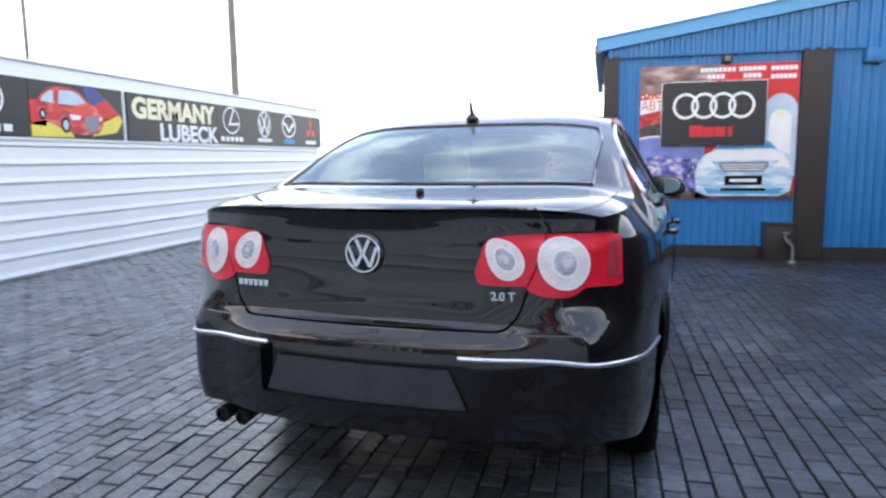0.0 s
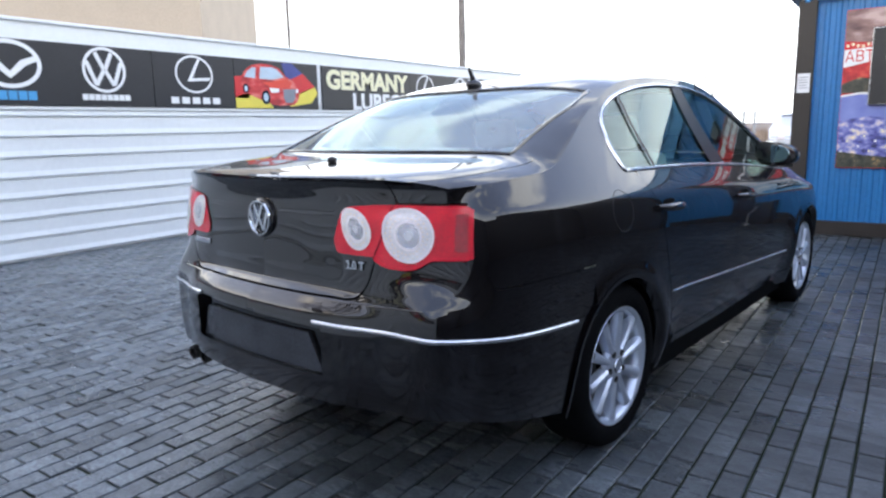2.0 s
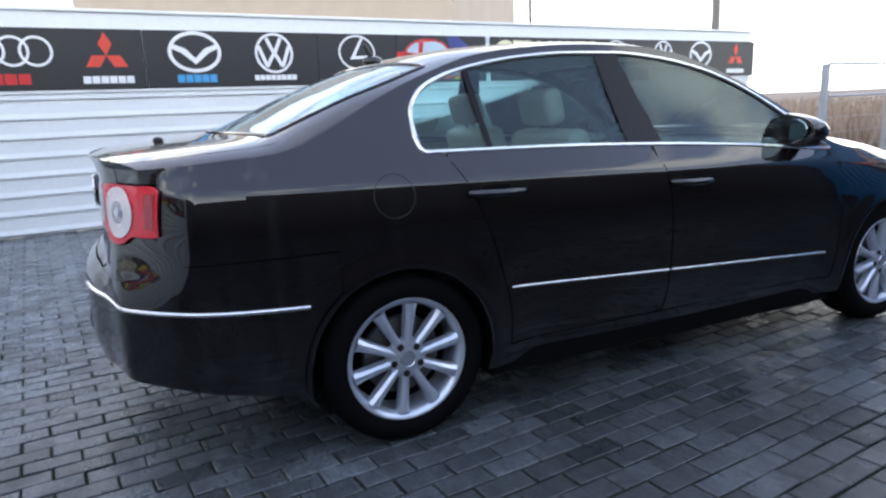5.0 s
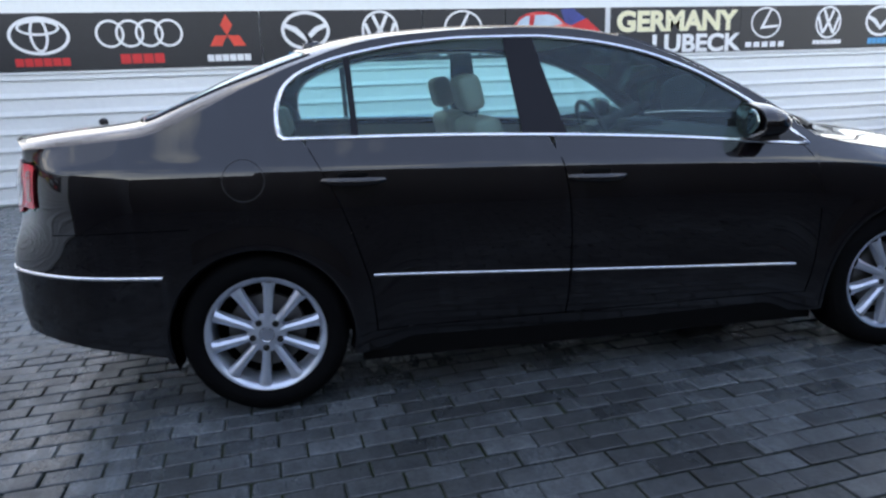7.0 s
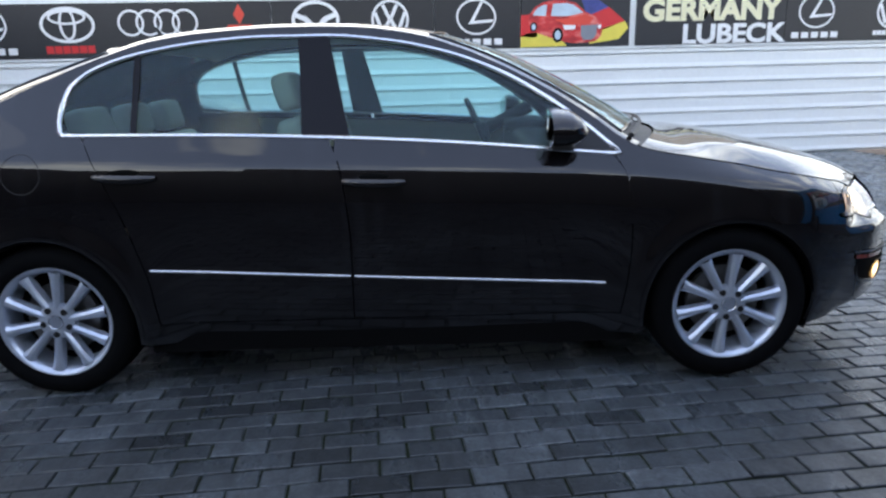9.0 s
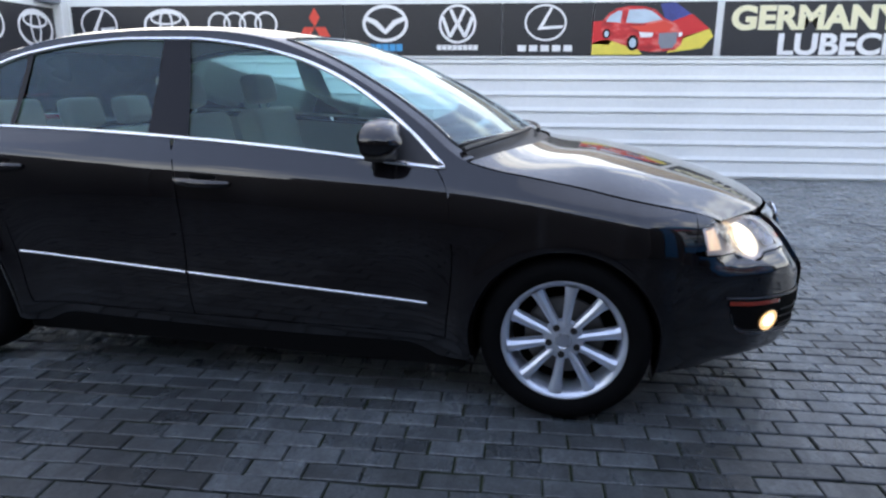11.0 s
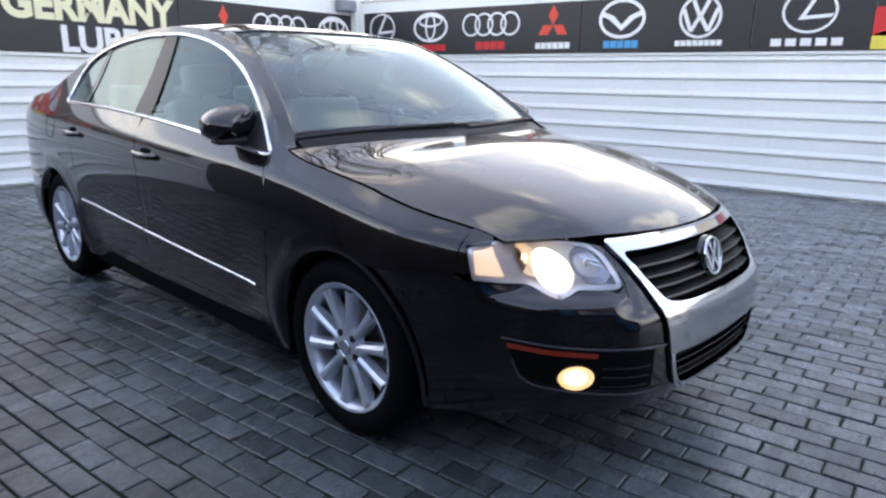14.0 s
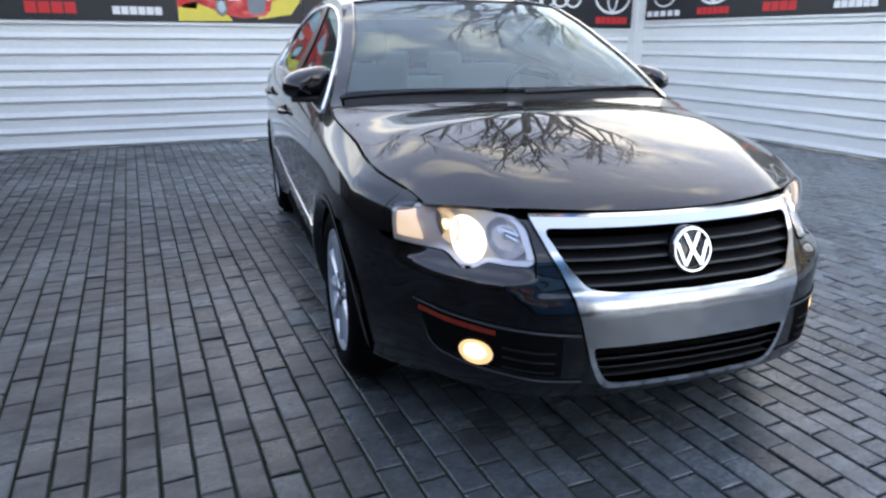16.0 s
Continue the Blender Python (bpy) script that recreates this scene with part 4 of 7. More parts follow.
for k, w in ((-0.05, 0.12), (0.08, 0.12), (0.19, 0.05)):
    part("name_bar", done(flat(bmesh.new(), rect(1.18 + k, 1.465, w, 0.11), -0.087)), INK_RED, sign, smooth=0)

lamp = thing("wall_lamp", "small black floodlight under the gable", "lamp", pose(1.31, WALL_Y - 0.05, 2.37))
part("housing", box(bmesh.new(), -0.05, 0.05, -0.06, 0.035, -0.05, 0.05, 0.01), PLASTIC, lamp)
part("pane", box(bmesh.new(), -0.03, 0.03, -0.064, -0.0605, -0.03, 0.03), GLOSS, lamp)

# ---- the car: surfaces ----
AXLE_F, HUB_Z, ARCH_R = 2.709, 0.315, 0.352
car = thing("car", "black four-door saloon car with chrome trim and lit headlamps", "car", pose(-0.719, 3.147, 0, 0, 0, -6.132))

WIDTH = curve((-1.0, 0.55), (-0.91, 0.70), (-0.80, 0.79), (-0.66, 0.845), (-0.5, 0.872), (-0.35, 0.885), (-0.1, 0.897), (0.5, 0.907), (1.3, 0.912),
              (2.2, 0.907), (2.7, 0.900), (2.85, 0.895), (3.02, 0.88), (3.18, 0.845), (3.33, 0.78), (3.455, 0.68))
CREASE = curve((-1.0, 0.985), (-0.4, 0.965), (0.21, 0.948), (1.15, 0.915), (2.25, 0.862), (2.6, 0.832), (3.3, 0.72))
LEAN_UP = curve((-1.0, 0.75), (0.2, 0.72), (2.1, 0.72), (2.45, 0.95), (2.8, 1.7), (3.3, 2.0))
TOP = curve((-1.02, 1.077), (-0.9, 1.093), (-0.7, 1.113), (-0.55, 1.126), (-0.48, 1.14), (-0.375, 1.18), (-0.126, 1.287), (0.12, 1.374), (0.366, 1.435), (0.6, 1.458),
            (0.95, 1.47), (1.25, 1.463), (1.55, 1.43), (1.816, 1.36), (2.14, 1.219), (2.365, 1.098), (2.49, 1.022), (2.56, 0.99), (2.79, 0.942), (3.05, 0.888),
            (3.29, 0.823), (3.42, 0.775), (3.5, 0.735))
DROOP = curve((-1.0, 0.03), (-0.6, 0.045), (-0.2, 0.05), (0.3, 0.04), (1.0, 0.03), (1.6, 0.027), (2.1, 0.025), (2.5, 0.035), (2.8, 0.035), (3.2, 0.012), (3.4, 0.0))
BELT = curve((0.1, 1.05), (0.66, 1.038), (1.145, 1.018), (1.62, 0.988), (2.28, 0.927))
DLO_TOP = curve((0.109, 1.12), (0.118, 1.18), (0.14, 1.23), (0.23, 1.297), (0.43, 1.356), (0.67, 1.39), (0.88, 1.402), (1.12, 1.401), (1.37, 1.377), (1.59, 1.33), (1.80, 1.252),
                (2.0, 1.138), (2.13, 1.043), (2.255, 0.938), (2.28, 0.92))


def side_inset(y, z):
    c = CREASE(y)
    d = z - c
    h = 0.5 * (d + np.sqrt(d * d + 0.022 ** 2))
    return LEAN_UP(y) * h - 0.28 * h * h + 0.012 * np.exp(-(np.minimum(d, 0) / 0.07) ** 2) + 0.8 * np.maximum(0, 0.45 - z) ** 2 \
        + 0.12 * np.maximum(0, 0.8 - z) ** 2 * step(0.36, 0.6, y) * step(2.35, 2.1, y)


def side_x(y, z):
    y, z = np.broadcast_arrays(np.asarray(y, float), np.asarray(z, float))
    x = WIDTH(y) - side_inset(y, z)
    for ya in (0.0, AXLE_F):
        r = np.hypot(y - ya, z - HUB_Z)
        x = x + 0.010 * np.exp(-((r - 0.37) / 0.05) ** 2) * step(0.8, 0.6, z)
    return x


def bow(x, y):
    s = step(0.2, 1.8, y)
    return (s * 0.20 - (1 - s) * 0.14) * (x / 0.75) ** 2 * np.abs(2 * s - 1)


YS = np.linspace(-1.02, 3.5, 460)
XE = np.full_like(YS, 0.7)
for _ in range(60):
    ZR = TOP(YS + bow(XE, YS)) - DROOP(YS)
    XE = 0.6 * XE + 0.4 * np.maximum(side_x(YS, ZR), 0.3)


def rail_x(y):
    return np.interp(y, YS, XE)


def rail_z(y):
    return np.interp(y, YS, ZR)


RIDGE = curve((2.5, 0.66), (2.9, 0.59), (3.15, 0.525), (3.4, 0.45), (3.5, 0.42))


def top_z(x, y):
    w, c = rail_x(y), RIDGE(y)
    r = 1 - (np.abs(x) - c) / np.maximum(w - c, 0.05)
    crown = 0.024 * 0.5 * (r + 1 - np.sqrt((r - 1) ** 2 + 0.004)) * step(2.56, 2.85, y) * step(3.62, 3.45, y)
    return TOP(y + bow(x, y)) - DROOP(y) * np.abs(x / w) ** (4.2 + 5 * step(0.3, -0.3, y)) + crown


def top_pt(s, q, inset=0.0, lim=None):
    """Point of roof, bonnet, boot lid or screen: s from -1 to 1 across, q along the middle."""
    s, q = np.broadcast_arrays(np.asarray(s, float), np.asarray(q, float))
    y = q.copy()
    for _ in range(14):
        w = rail_x(y) - inset if lim is None else np.minimum(lim, rail_x(y) - inset)
        y = 0.5 * y + 0.5 * (q - bow(s * w, y))
    w = rail_x(y) - inset if lim is None else np.minimum(lim, rail_x(y) - inset)
    return np.stack([s * w, y, top_z(s * w, y)], -1)


def side_pt(y, z):
    y, z = np.broadcast_arrays(np.asarray(y, float), np.asarray(z, float))
    return np.stack([side_x(y, z), y, z], -1)


class End:
    """A wrapped end of the car: plan curve by arc length, pushed in by a profile of height."""

    def __init__(self, half, profile, q_edge, corner, z_low, sign, fade, rounding=0.0):
        self.round, self.shoulder, self.settle = rounding, None, 0.0
        xs, ys = np.array([p[0] for p in half]), np.array([p[1] for p in half])
        d = np.concatenate([[0], np.cumsum(np.hypot(np.diff(xs), np.diff(ys)))])
        self.total = d[-1]
        self.cx, self.cy = curve(*zip(d, xs)), curve(*zip(d, ys))
        self.profile, self.q, self.sign, self.z_low, self.fade = profile, q_edge, sign, z_low, fade
        t = np.linspace(0, self.total, 400)
        self.t, self.tx, self.ty = t, self.cx(t), self.cy(t)
        self.a_corner = self.a_y(corner)
        self.x_corner = float(self.cx(self.a_corner))

    def a_x(self, x):
        return float(np.interp(x, self.tx, self.t))

    def a_y(self, y):
        return float(np.interp(-self.sign * y, -self.sign * self.ty, self.t))

    def plan(self, a):
        b = np.abs(a)
        x, y = self.cx(b), self.cy(b)
        e = 1e-3
        dx, dy = self.cx(b + e) - self.cx(b - e), self.cy(b + e) - self.cy(b - e)
        k = np.hypot(dx, dy)
        nx, ny = -self.sign * -dy / k, -self.sign * dx / k
        f = np.where(nx * x + ny * (y - 1.3) < 0, -1, 1)
        return x, y, nx * f, ny * f

    def raw(self, a, z):
        x, y, nx, ny = self.plan(a)
        w = step(self.fade[0], self.fade[1], self.sign * y)
        k = step(self.shoulder[0], self.shoulder[1], np.abs(a)) if self.shoulder else 0.0
        p = self.profile(z) if self.shoulder is None else (1 - k) * self.profile(z) + k * self.shoulder[2](z)
        d = w * p + (1 - w) * side_inset(y, z)
        return np.stack([np.sign(a + 1e-12) * np.maximum(x - nx * d, 0), y - ny * d, z + 0 * x], -1)

    def edge(self, a):
        b = np.abs(a)
        x, y = self.cx(b), self.cy(b)
        s = np.clip(x / self.x_corner, 0, 1)
        on_top = top_pt(s, self.q + self.round * s ** 4)
        yc = top_pt(np.array(1.0), np.array(float(self.q + self.round)))[1]
        t = np.clip((b - self.a_corner) / (self.total - self.a_corner), 0, 1)
        yr = yc + (self.cy(self.total) - yc) * t
        if self.settle:
            yr = y + (yc - self.cy(self.a_corner)) * (1 - step(0, self.settle, b - self.a_corner))
        on_side = np.stack([rail_x(yr), yr, rail_z(yr)], -1)
        p = np.where((b <= self.a_corner)[..., None], on_top, on_side)
        p[..., 0] *= np.sign(a + 1e-12)
        return p

    def top(self, a):
        return self.edge(np.asarray(a, float))[..., 2]

    def pt(self, a, z):
        a, z = np.broadcast_arrays(np.asarray(a, float), np.asarray(z, float))
        e = self.edge(a)
        p = self.raw(a, z)
        v = np.clip((z - self.z_low) / (e[..., 2] - self.z_low), 0, 1)
        d = e - self.raw(a, e[..., 2])
        d[..., 2] = 0
        return p + d * (v ** 2)[..., None]


REAR = End([(0, -1.075), (0.2, -1.068), (0.40, -1.042), (0.55, -0.992), (0.70, -0.91), (0.79, -0.80), (0.845, -0.66), (0.872, -0.5), (0.886, -0.34), (0.893, -0.2), (0.897, -0.1)],
           curve((0.2, 0.12), (0.26, 0.06), (0.36, 0.02), (0.48, 0.0), (0.6, 0.0), (0.66, 0.012), (0.705, 0.05), (0.735, 0.085), (0.8, 0.092), (0.94, 0.1),
                 (1.0, 0.112), (1.04, 0.104), (1.1, 0.07)),
           -1.0, -0.84, 0.86, -1, (0.66, 0.94), 0.075)
REAR.shoulder = (REAR.a_x(0.32), REAR.a_x(0.66), curve((0.2, 0.12), (0.26, 0.06), (0.36, 0.02), (0.48, 0.0), (0.6, 0.0), (0.66, 0.006), (0.70, 0.021), (0.74, 0.046), (0.79, 0.069), (0.84, 0.079), (0.9, 0.086), (0.95, 0.092),
                 (1.0, 0.104), (1.04, 0.102), (1.1, 0.07)))
FRONT = End([(0, 3.64), (0.20, 3.632), (0.40, 3.60), (0.55, 3.545), (0.68, 3.455), (0.78, 3.33), (0.845, 3.18), (0.88, 3.02), (0.895, 2.85), (0.9, 2.74)],
            curve((0.2, 0.1), (0.25, 0.03), (0.32, 0.005), (0.4, 0.0), (0.5, 0.0), (0.535, 0.006), (0.565, 0.024), (0.6, 0.046), (0.66, 0.08), (0.7, 0.105), (0.74, 0.135)),
            3.49, 3.31, 0.62, 1, (3.19, 3.36), -0.055)
FRONT.settle = 0.13
FRONT.shoulder = (FRONT.a_x(0.47), FRONT.a_x(0.6), curve((0.2, 0.1), (0.25, 0.03), (0.32, 0.014), (0.4, 0.008), (0.5, 0.002), (0.56, 0.0), (0.583, 0.008), (0.597, 0.024), (0.61, 0.046), (0.66, 0.08), (0.7, 0.105), (0.74, 0.135)))


def grid(S, us, lo, hi, m, off=0.0, lip=0.0):
    """Ruled patch of a surface S(u, v) between v = lo(u) and v = hi(u): vertices, faces, normals."""
    us = np.asarray(us, float)
    a, b = np.asarray(lo(us), float) + 0 * us, np.asarray(hi(us), float) + 0 * us
    U = np.repeat(us[:, None], m, 1)
    V = a[:, None] + (b - a)[:, None] * np.linspace(0, 1, m)[None]
    P, e = S(U, V), 2e-3
    N = np.cross(S(U + e, V) - S(U - e, V), S(U, V + e) - S(U, V - e))
    hint = P - np.stack([0 * P[..., 0], np.clip(P[..., 1], 0.2, 2.6), 0.55 + 0 * P[..., 2]], -1)
    N *= np.sign((N * hint).sum(-1) + 1e-15)[..., None]
    N /= np.linalg.norm(N, axis=-1, keepdims=True) + 1e-12
    P = P + N * off
    n = len(us)
    verts, norms = P.reshape(-1, 3), N.reshape(-1, 3)
    quad = lambda i, j: (i * m + j, (i + 1) * m + j, (i + 1) * m + j + 1, i * m + j + 1)
    mid = (n // 2, m // 2)
    q = [verts[k] for k in quad(min(mid[0], n - 2), min(mid[1], m - 2))]
    flip = np.dot(np.cross(q[1] - q[0], q[3] - q[0]), norms[quad(min(mid[0], n - 2), min(mid[1], m - 2))[0]]) < 0
    faces = [quad(i, j)[::-1] if flip else quad(i, j) for i in range(n - 1) for j in range(m - 1)]
    if lip:
        loop = [i * m for i in range(n)] + [(n - 1) * m + j for j in range(1, m)] + [i * m + m - 1 for i in range(n - 2, -1, -1)] + [j for j in range(m - 2, 0, -1)]
        k = len(verts)
        verts = np.concatenate([verts, verts[loop] - norms[loop] * lip])
        norms = np.concatenate([norms, norms[loop]])
        L = len(loop)
        for i in range(L):
            f = (loop[i], k + i, k + (i + 1) % L, loop[(i + 1) % L])
            faces.append(f if flip else f[::-1])
    return verts, faces, norms


def join(*gs):
    v, f, n, k = [], [], [], 0
    for g in gs:
        v.append(g[0]), n.append(g[2])
        f += [tuple(i + k for i in q) for q in g[1]]
        k += len(g[0])
    return np.concatenate(v), f, np.concatenate(n)


def mirror(g):
    s = np.array([-1, 1, 1])
    return g[0] * s, [q[::-1] for q in g[1]], g[2] * s


def panel(name, g, material, parent=None, label="", both=False):
    ob = raw(name, g[0], g[1], material, parent or car, label, g[2])
    if both:
        h = mirror(g)
        return ob, raw(name, h[0], h[1], material, parent or car, label, h[2])
    return ob


def arch_dy(z):
    return np.sqrt(np.maximum(ARCH_R ** 2 - (z - HUB_Z) ** 2, 0.0))


LIP = 0.012
# bonnet, roof, boot lid
panel("bonnet", grid(lambda s, q: top_pt(s, q, 0.005), np.linspace(-1, 1, 41), lambda s: 2.575 + 0 * s, lambda s: 3.496 - 0.055 * s ** 4, 50, 0, LIP), PAINT, label="dark bonnet with soft creases")
panel("roof", grid(top_pt, np.linspace(-1, 1, 33), lambda s: 0.165 + 0 * s, lambda s: 1.615 + 0 * s, 40), PAINT)
panel("boot_deck", grid(lambda s, q: top_pt(s, q, 0.06), np.linspace(-1, 1, 33), lambda s: -1.0 + 0.075 * (0.92 * s) ** 4, lambda s: -0.5 + 0 * s, 16, 0, LIP), PAINT)
taper = lambda q: 0.085 * step(0.05, -0.45, q)
strip = lambda s, q: top_pt(np.ones_like(s), q, (0.052 + taper(q)) * (1 - s))
panel("front_pillar", grid(strip, np.linspace(0, 1, 4), lambda s: 1.612 + 0 * s, lambda s: 2.56 + 0 * s, 30), PAINT, both=True)
panel("rear_pillar", grid(strip, np.linspace(0, 1, 4), lambda s: -0.5 + 0 * s, lambda s: 0.17 + 0 * s, 24), PAINT, both=True)
panel("deck_side", grid(lambda s, q: top_pt(np.ones_like(s), q, 0.056 * (1 - s)), np.linspace(0, 1, 5), lambda s: -1.0 + 0.075 * (0.92 + 0.08 * s) ** 4, lambda s: -0.498 + 0 * s, 14), PAINT, both=True)
panel("cowl", grid(lambda s, q: top_pt(s, q, 0.05), np.linspace(-1, 1, 30), lambda s: 2.478 + 0 * s, lambda s: 2.572 + 0 * s, 4, -0.012), PLASTIC)
ws = panel("windscreen", grid(lambda s, q: top_pt(s, q, 0.053), np.linspace(-1, 1, 31), lambda s: 1.618 + 0 * s, lambda s: 2.482 + 0 * s, 30, -0.002), SCREEN, label="clear raked windscreen")
rw = panel("rear_window", grid(lambda s, q: top_pt(s, q, 0.053 + taper(q)), np.linspace(-1, 1, 31), lambda s: -0.488 + 0 * s, lambda s: 0.162 + 0 * s, 26, -0.002), REAR_GLASS, label="sloping rear window")
for pane, q0, q1 in ((ws, 1.622, 2.478), (rw, -0.482, 0.156)):
    pane.visible_shadow = False
    edge = [tuple(top_pt(s, q0, 0.06 + taper(q0))) for s in np.linspace(-1, 1, 25)] + [tuple(top_pt(1.0, q, 0.06 + taper(q))) for q in np.linspace(q0, q1, 25)[1:]]
    edge += [tuple(top_pt(s, q1, 0.06 + taper(q1))) for s in np.linspace(1, -1, 25)[1:]] + [tuple(top_pt(-1.0, q, 0.06 + taper(q))) for q in np.linspace(q1, q0, 25)[1:-1]]
    part("seal", tube(edge, 0.007, 6, True), GLOSS, pane)

# sides
seam = 0.0025
FRONT_SEAM = curve((0.28, 2.27), (0.6, 2.30), (0.85, 2.278), (0.95, 2.215))
MID_SEAM = curve((0.28, 1.205), (0.6, 1.215), (0.89, 1.19), (1.03, 1.14))
BACK_SEAM = curve((0.28, 0.435), (0.45, 0.425), (0.6, 0.39), (0.75, 0.345), (0.93, 0.267), (1.06, 0.195))
BACK_Z = curve((0.195, 1.06), (0.267, 0.93), (0.345, 0.75), (0.39, 0.6), (0.425, 0.45), (0.435, 0.28))
FRONT_Z = curve((2.215, 0.95), (2.278, 0.85), (2.297, 0.7))
swap = lambda z, y: side_pt(y, z)
belt_z = lambda y: BELT(y) - 0.004
fd = panel("front_door", grid(swap, np.linspace(0.30, 0.937, 46), lambda z: MID_SEAM(z) + seam, lambda z: FRONT_SEAM(z) - seam, 34, 0, LIP), PAINT, both=True)
wedge_f = grid(side_pt, np.linspace(1.165, 2.2, 34), lambda y: 0.937 + 0 * y, belt_z, 6)
rd = panel("rear_door", grid(swap, np.linspace(0.30, 1.015, 50), lambda z: BACK_SEAM(z) + seam, lambda z: MID_SEAM(z) - seam, 30, 0, LIP), PAINT, both=True)
wedge_r = grid(side_pt, np.linspace(0.215, 1.135, 30), lambda y: 1.015 + 0 * y, belt_z, 4)
for i, f in enumerate((lambda g: g, mirror)):
    g = f(wedge_f)
    raw("door_shoulder", g[0], g[1], PAINT, fd[i], "", g[2])
    g = f(wedge_r)
    raw("door_shoulder", g[0], g[1], PAINT, rd[i], "", g[2])
fender = join(grid(side_pt, np.linspace(2.218, 2.30, 8), lambda y: FRONT_Z(y), lambda y: rail_z(y) - 0.003, 18, 0, LIP),
              grid(swap, np.concatenate([np.linspace(0.21, 0.6, 24), np.linspace(0.61, 0.6665, 24)]), lambda z: FRONT_SEAM(z) + seam, lambda z: AXLE_F - arch_dy(z), 12),
              grid(side_pt, np.linspace(2.29, 3.15, 66), lambda y: 0.6665 + 0 * y, lambda y: rail_z(y) - 0.003, 40),
              grid(swap, np.linspace(0.648, 0.6665, 8), lambda z: AXLE_F + arch_dy(z), lambda z: 3.15 + 0 * z, 24))
panel("fender", fender, PAINT, both=True)
quarter = join(grid(side_pt, np.linspace(-0.5, 0.117, 50), lambda y: 0.752 + 0 * y, lambda y: rail_z(y), 50),
               grid(side_pt, np.linspace(0.117, 0.345, 24), lambda y: 0.752 + 0 * y, lambda y: np.minimum(BELT(y) - 0.002, BACK_Z(y) - 0.002), 22),
               grid(swap, np.linspace(0.6665, 0.752, 6), lambda z: -0.222 + 0 * z, lambda z: BACK_SEAM(z) - seam, 24),
               grid(swap, np.linspace(0.5895, 0.6665, 16), lambda z: -0.222 + 0 * z, lambda z: -arch_dy(z), 8),
               grid(swap, np.concatenate([np.linspace(0.21, 0.6, 24), np.linspace(0.61, 0.6665, 24)]), lambda z: arch_dy(z), lambda z: BACK_SEAM(z) - seam, 12),
               grid(lambda a, z: REAR.pt(a, z), np.linspace(REAR.a_y(-0.785), REAR.a_y(-0.5), 18), lambda a: 0.752 + 0 * a, lambda a: REAR.top(a), 40),
               grid(lambda a, z: REAR.pt(a, z), np.linspace(REAR.a_x(0.652), REAR.a_y(-0.78), 14), lambda a: 1.008 + 0 * a, lambda a: REAR.top(a), 8))
panel("quarter_panel", quarter, PAINT, both=True)
panel("window_surround", grid(side_pt, np.concatenate([np.linspace(0.112, 0.3, 24), np.linspace(0.32, 2.28, 60)]), lambda y: DLO_TOP(y) - 0.004, lambda y: rail_z(y), 7), PAINT, both=True)
panel("pillar_foot", grid(side_pt, np.linspace(2.195, 2.34, 10), lambda y: np.where(y < 2.28, BELT(y) - 0.006, 0.9), lambda y: rail_z(y), 8), PAINT, both=True)
panel("side_skirt", grid(side_pt, np.linspace(0.36, 2.355, 50), lambda y: 0.205 + 0 * y, lambda y: 0.296 + 0 * y, 8, 0, LIP), PAINT, both=True)
for ya in (0.0, AXLE_F):
    lipf = lambda u, r: np.stack([side_x(ya + r * np.cos(u), np.clip(HUB_Z + r * np.sin(u), 0.2, 1)) + 0.003 - np.maximum(0, 0.347 - r) * 2.2, ya + r * np.cos(u), HUB_Z + r * np.sin(u)], -1)
    panel("arch_lip", grid(lipf, np.linspace(radians(-14), radians(194), 60), lambda u: 0.333 + 0 * u, lambda u: 0.366 + 0 * u, 6), PAINT, both=True)
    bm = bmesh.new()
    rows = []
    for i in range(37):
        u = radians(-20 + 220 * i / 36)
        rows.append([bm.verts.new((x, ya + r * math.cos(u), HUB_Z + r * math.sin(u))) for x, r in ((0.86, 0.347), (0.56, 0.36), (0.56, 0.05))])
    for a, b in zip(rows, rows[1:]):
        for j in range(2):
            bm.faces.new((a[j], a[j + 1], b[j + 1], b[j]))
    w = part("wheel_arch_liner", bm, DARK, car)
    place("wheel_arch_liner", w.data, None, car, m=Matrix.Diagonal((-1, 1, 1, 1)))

# side glass
pane_y = np.concatenate([np.linspace(0.125, 0.3, 16), np.linspace(0.33, 2.24, 50)])
for g in panel("side_window", grid(side_pt, pane_y, lambda y: BELT(y) + 0.004, lambda y: DLO_TOP(y) - 0.004, 14, -0.006), GLASS, label="green-tinted side window glass", both=True):
    g.visible_shadow = False
up = lambda z0, y0, z1, y1: (lambda z: y0 + (z - z0) / (z1 - z0) * (y1 - y0))
panel("middle_pillar", grid(swap, np.linspace(1.018, 1.396, 12), up(1.04, 1.039, 1.384, 1.017), up(1.025, 1.222, 1.38, 1.142), 6, 0.001), PILLAR_FILM, both=True)
panel("window_divider", grid(swap, np.linspace(1.047, 1.345, 10), up(1.05, 0.386, 1.35, 0.372), up(1.05, 0.411, 1.35, 0.398), 4, 0.001), PILLAR_FILM, both=True)
loop = [(y, BELT(y) + 0.001) for y in np.linspace(0.135, 2.238, 50)] + [(2.258, 0.933)]
loop += [(y, DLO_TOP(y)) for y in np.concatenate([np.linspace(2.246, 0.24, 60), np.linspace(0.22, 0.113, 20)])] + [(0.113, 1.10), (0.12, 1.065)]


def ribbon(pts, w, S=side_pt):
    """A half-round trim along surface points."""
    P = np.array([S(np.array(float(a)), np.array(float(b))) for a, b in pts])
    return tube([tuple(p) for p in P], w, 8, True)


ch = part("window_trim", ribbon(loop, 0.0088), STRIP_CHROME, car, "bright chrome window trim")
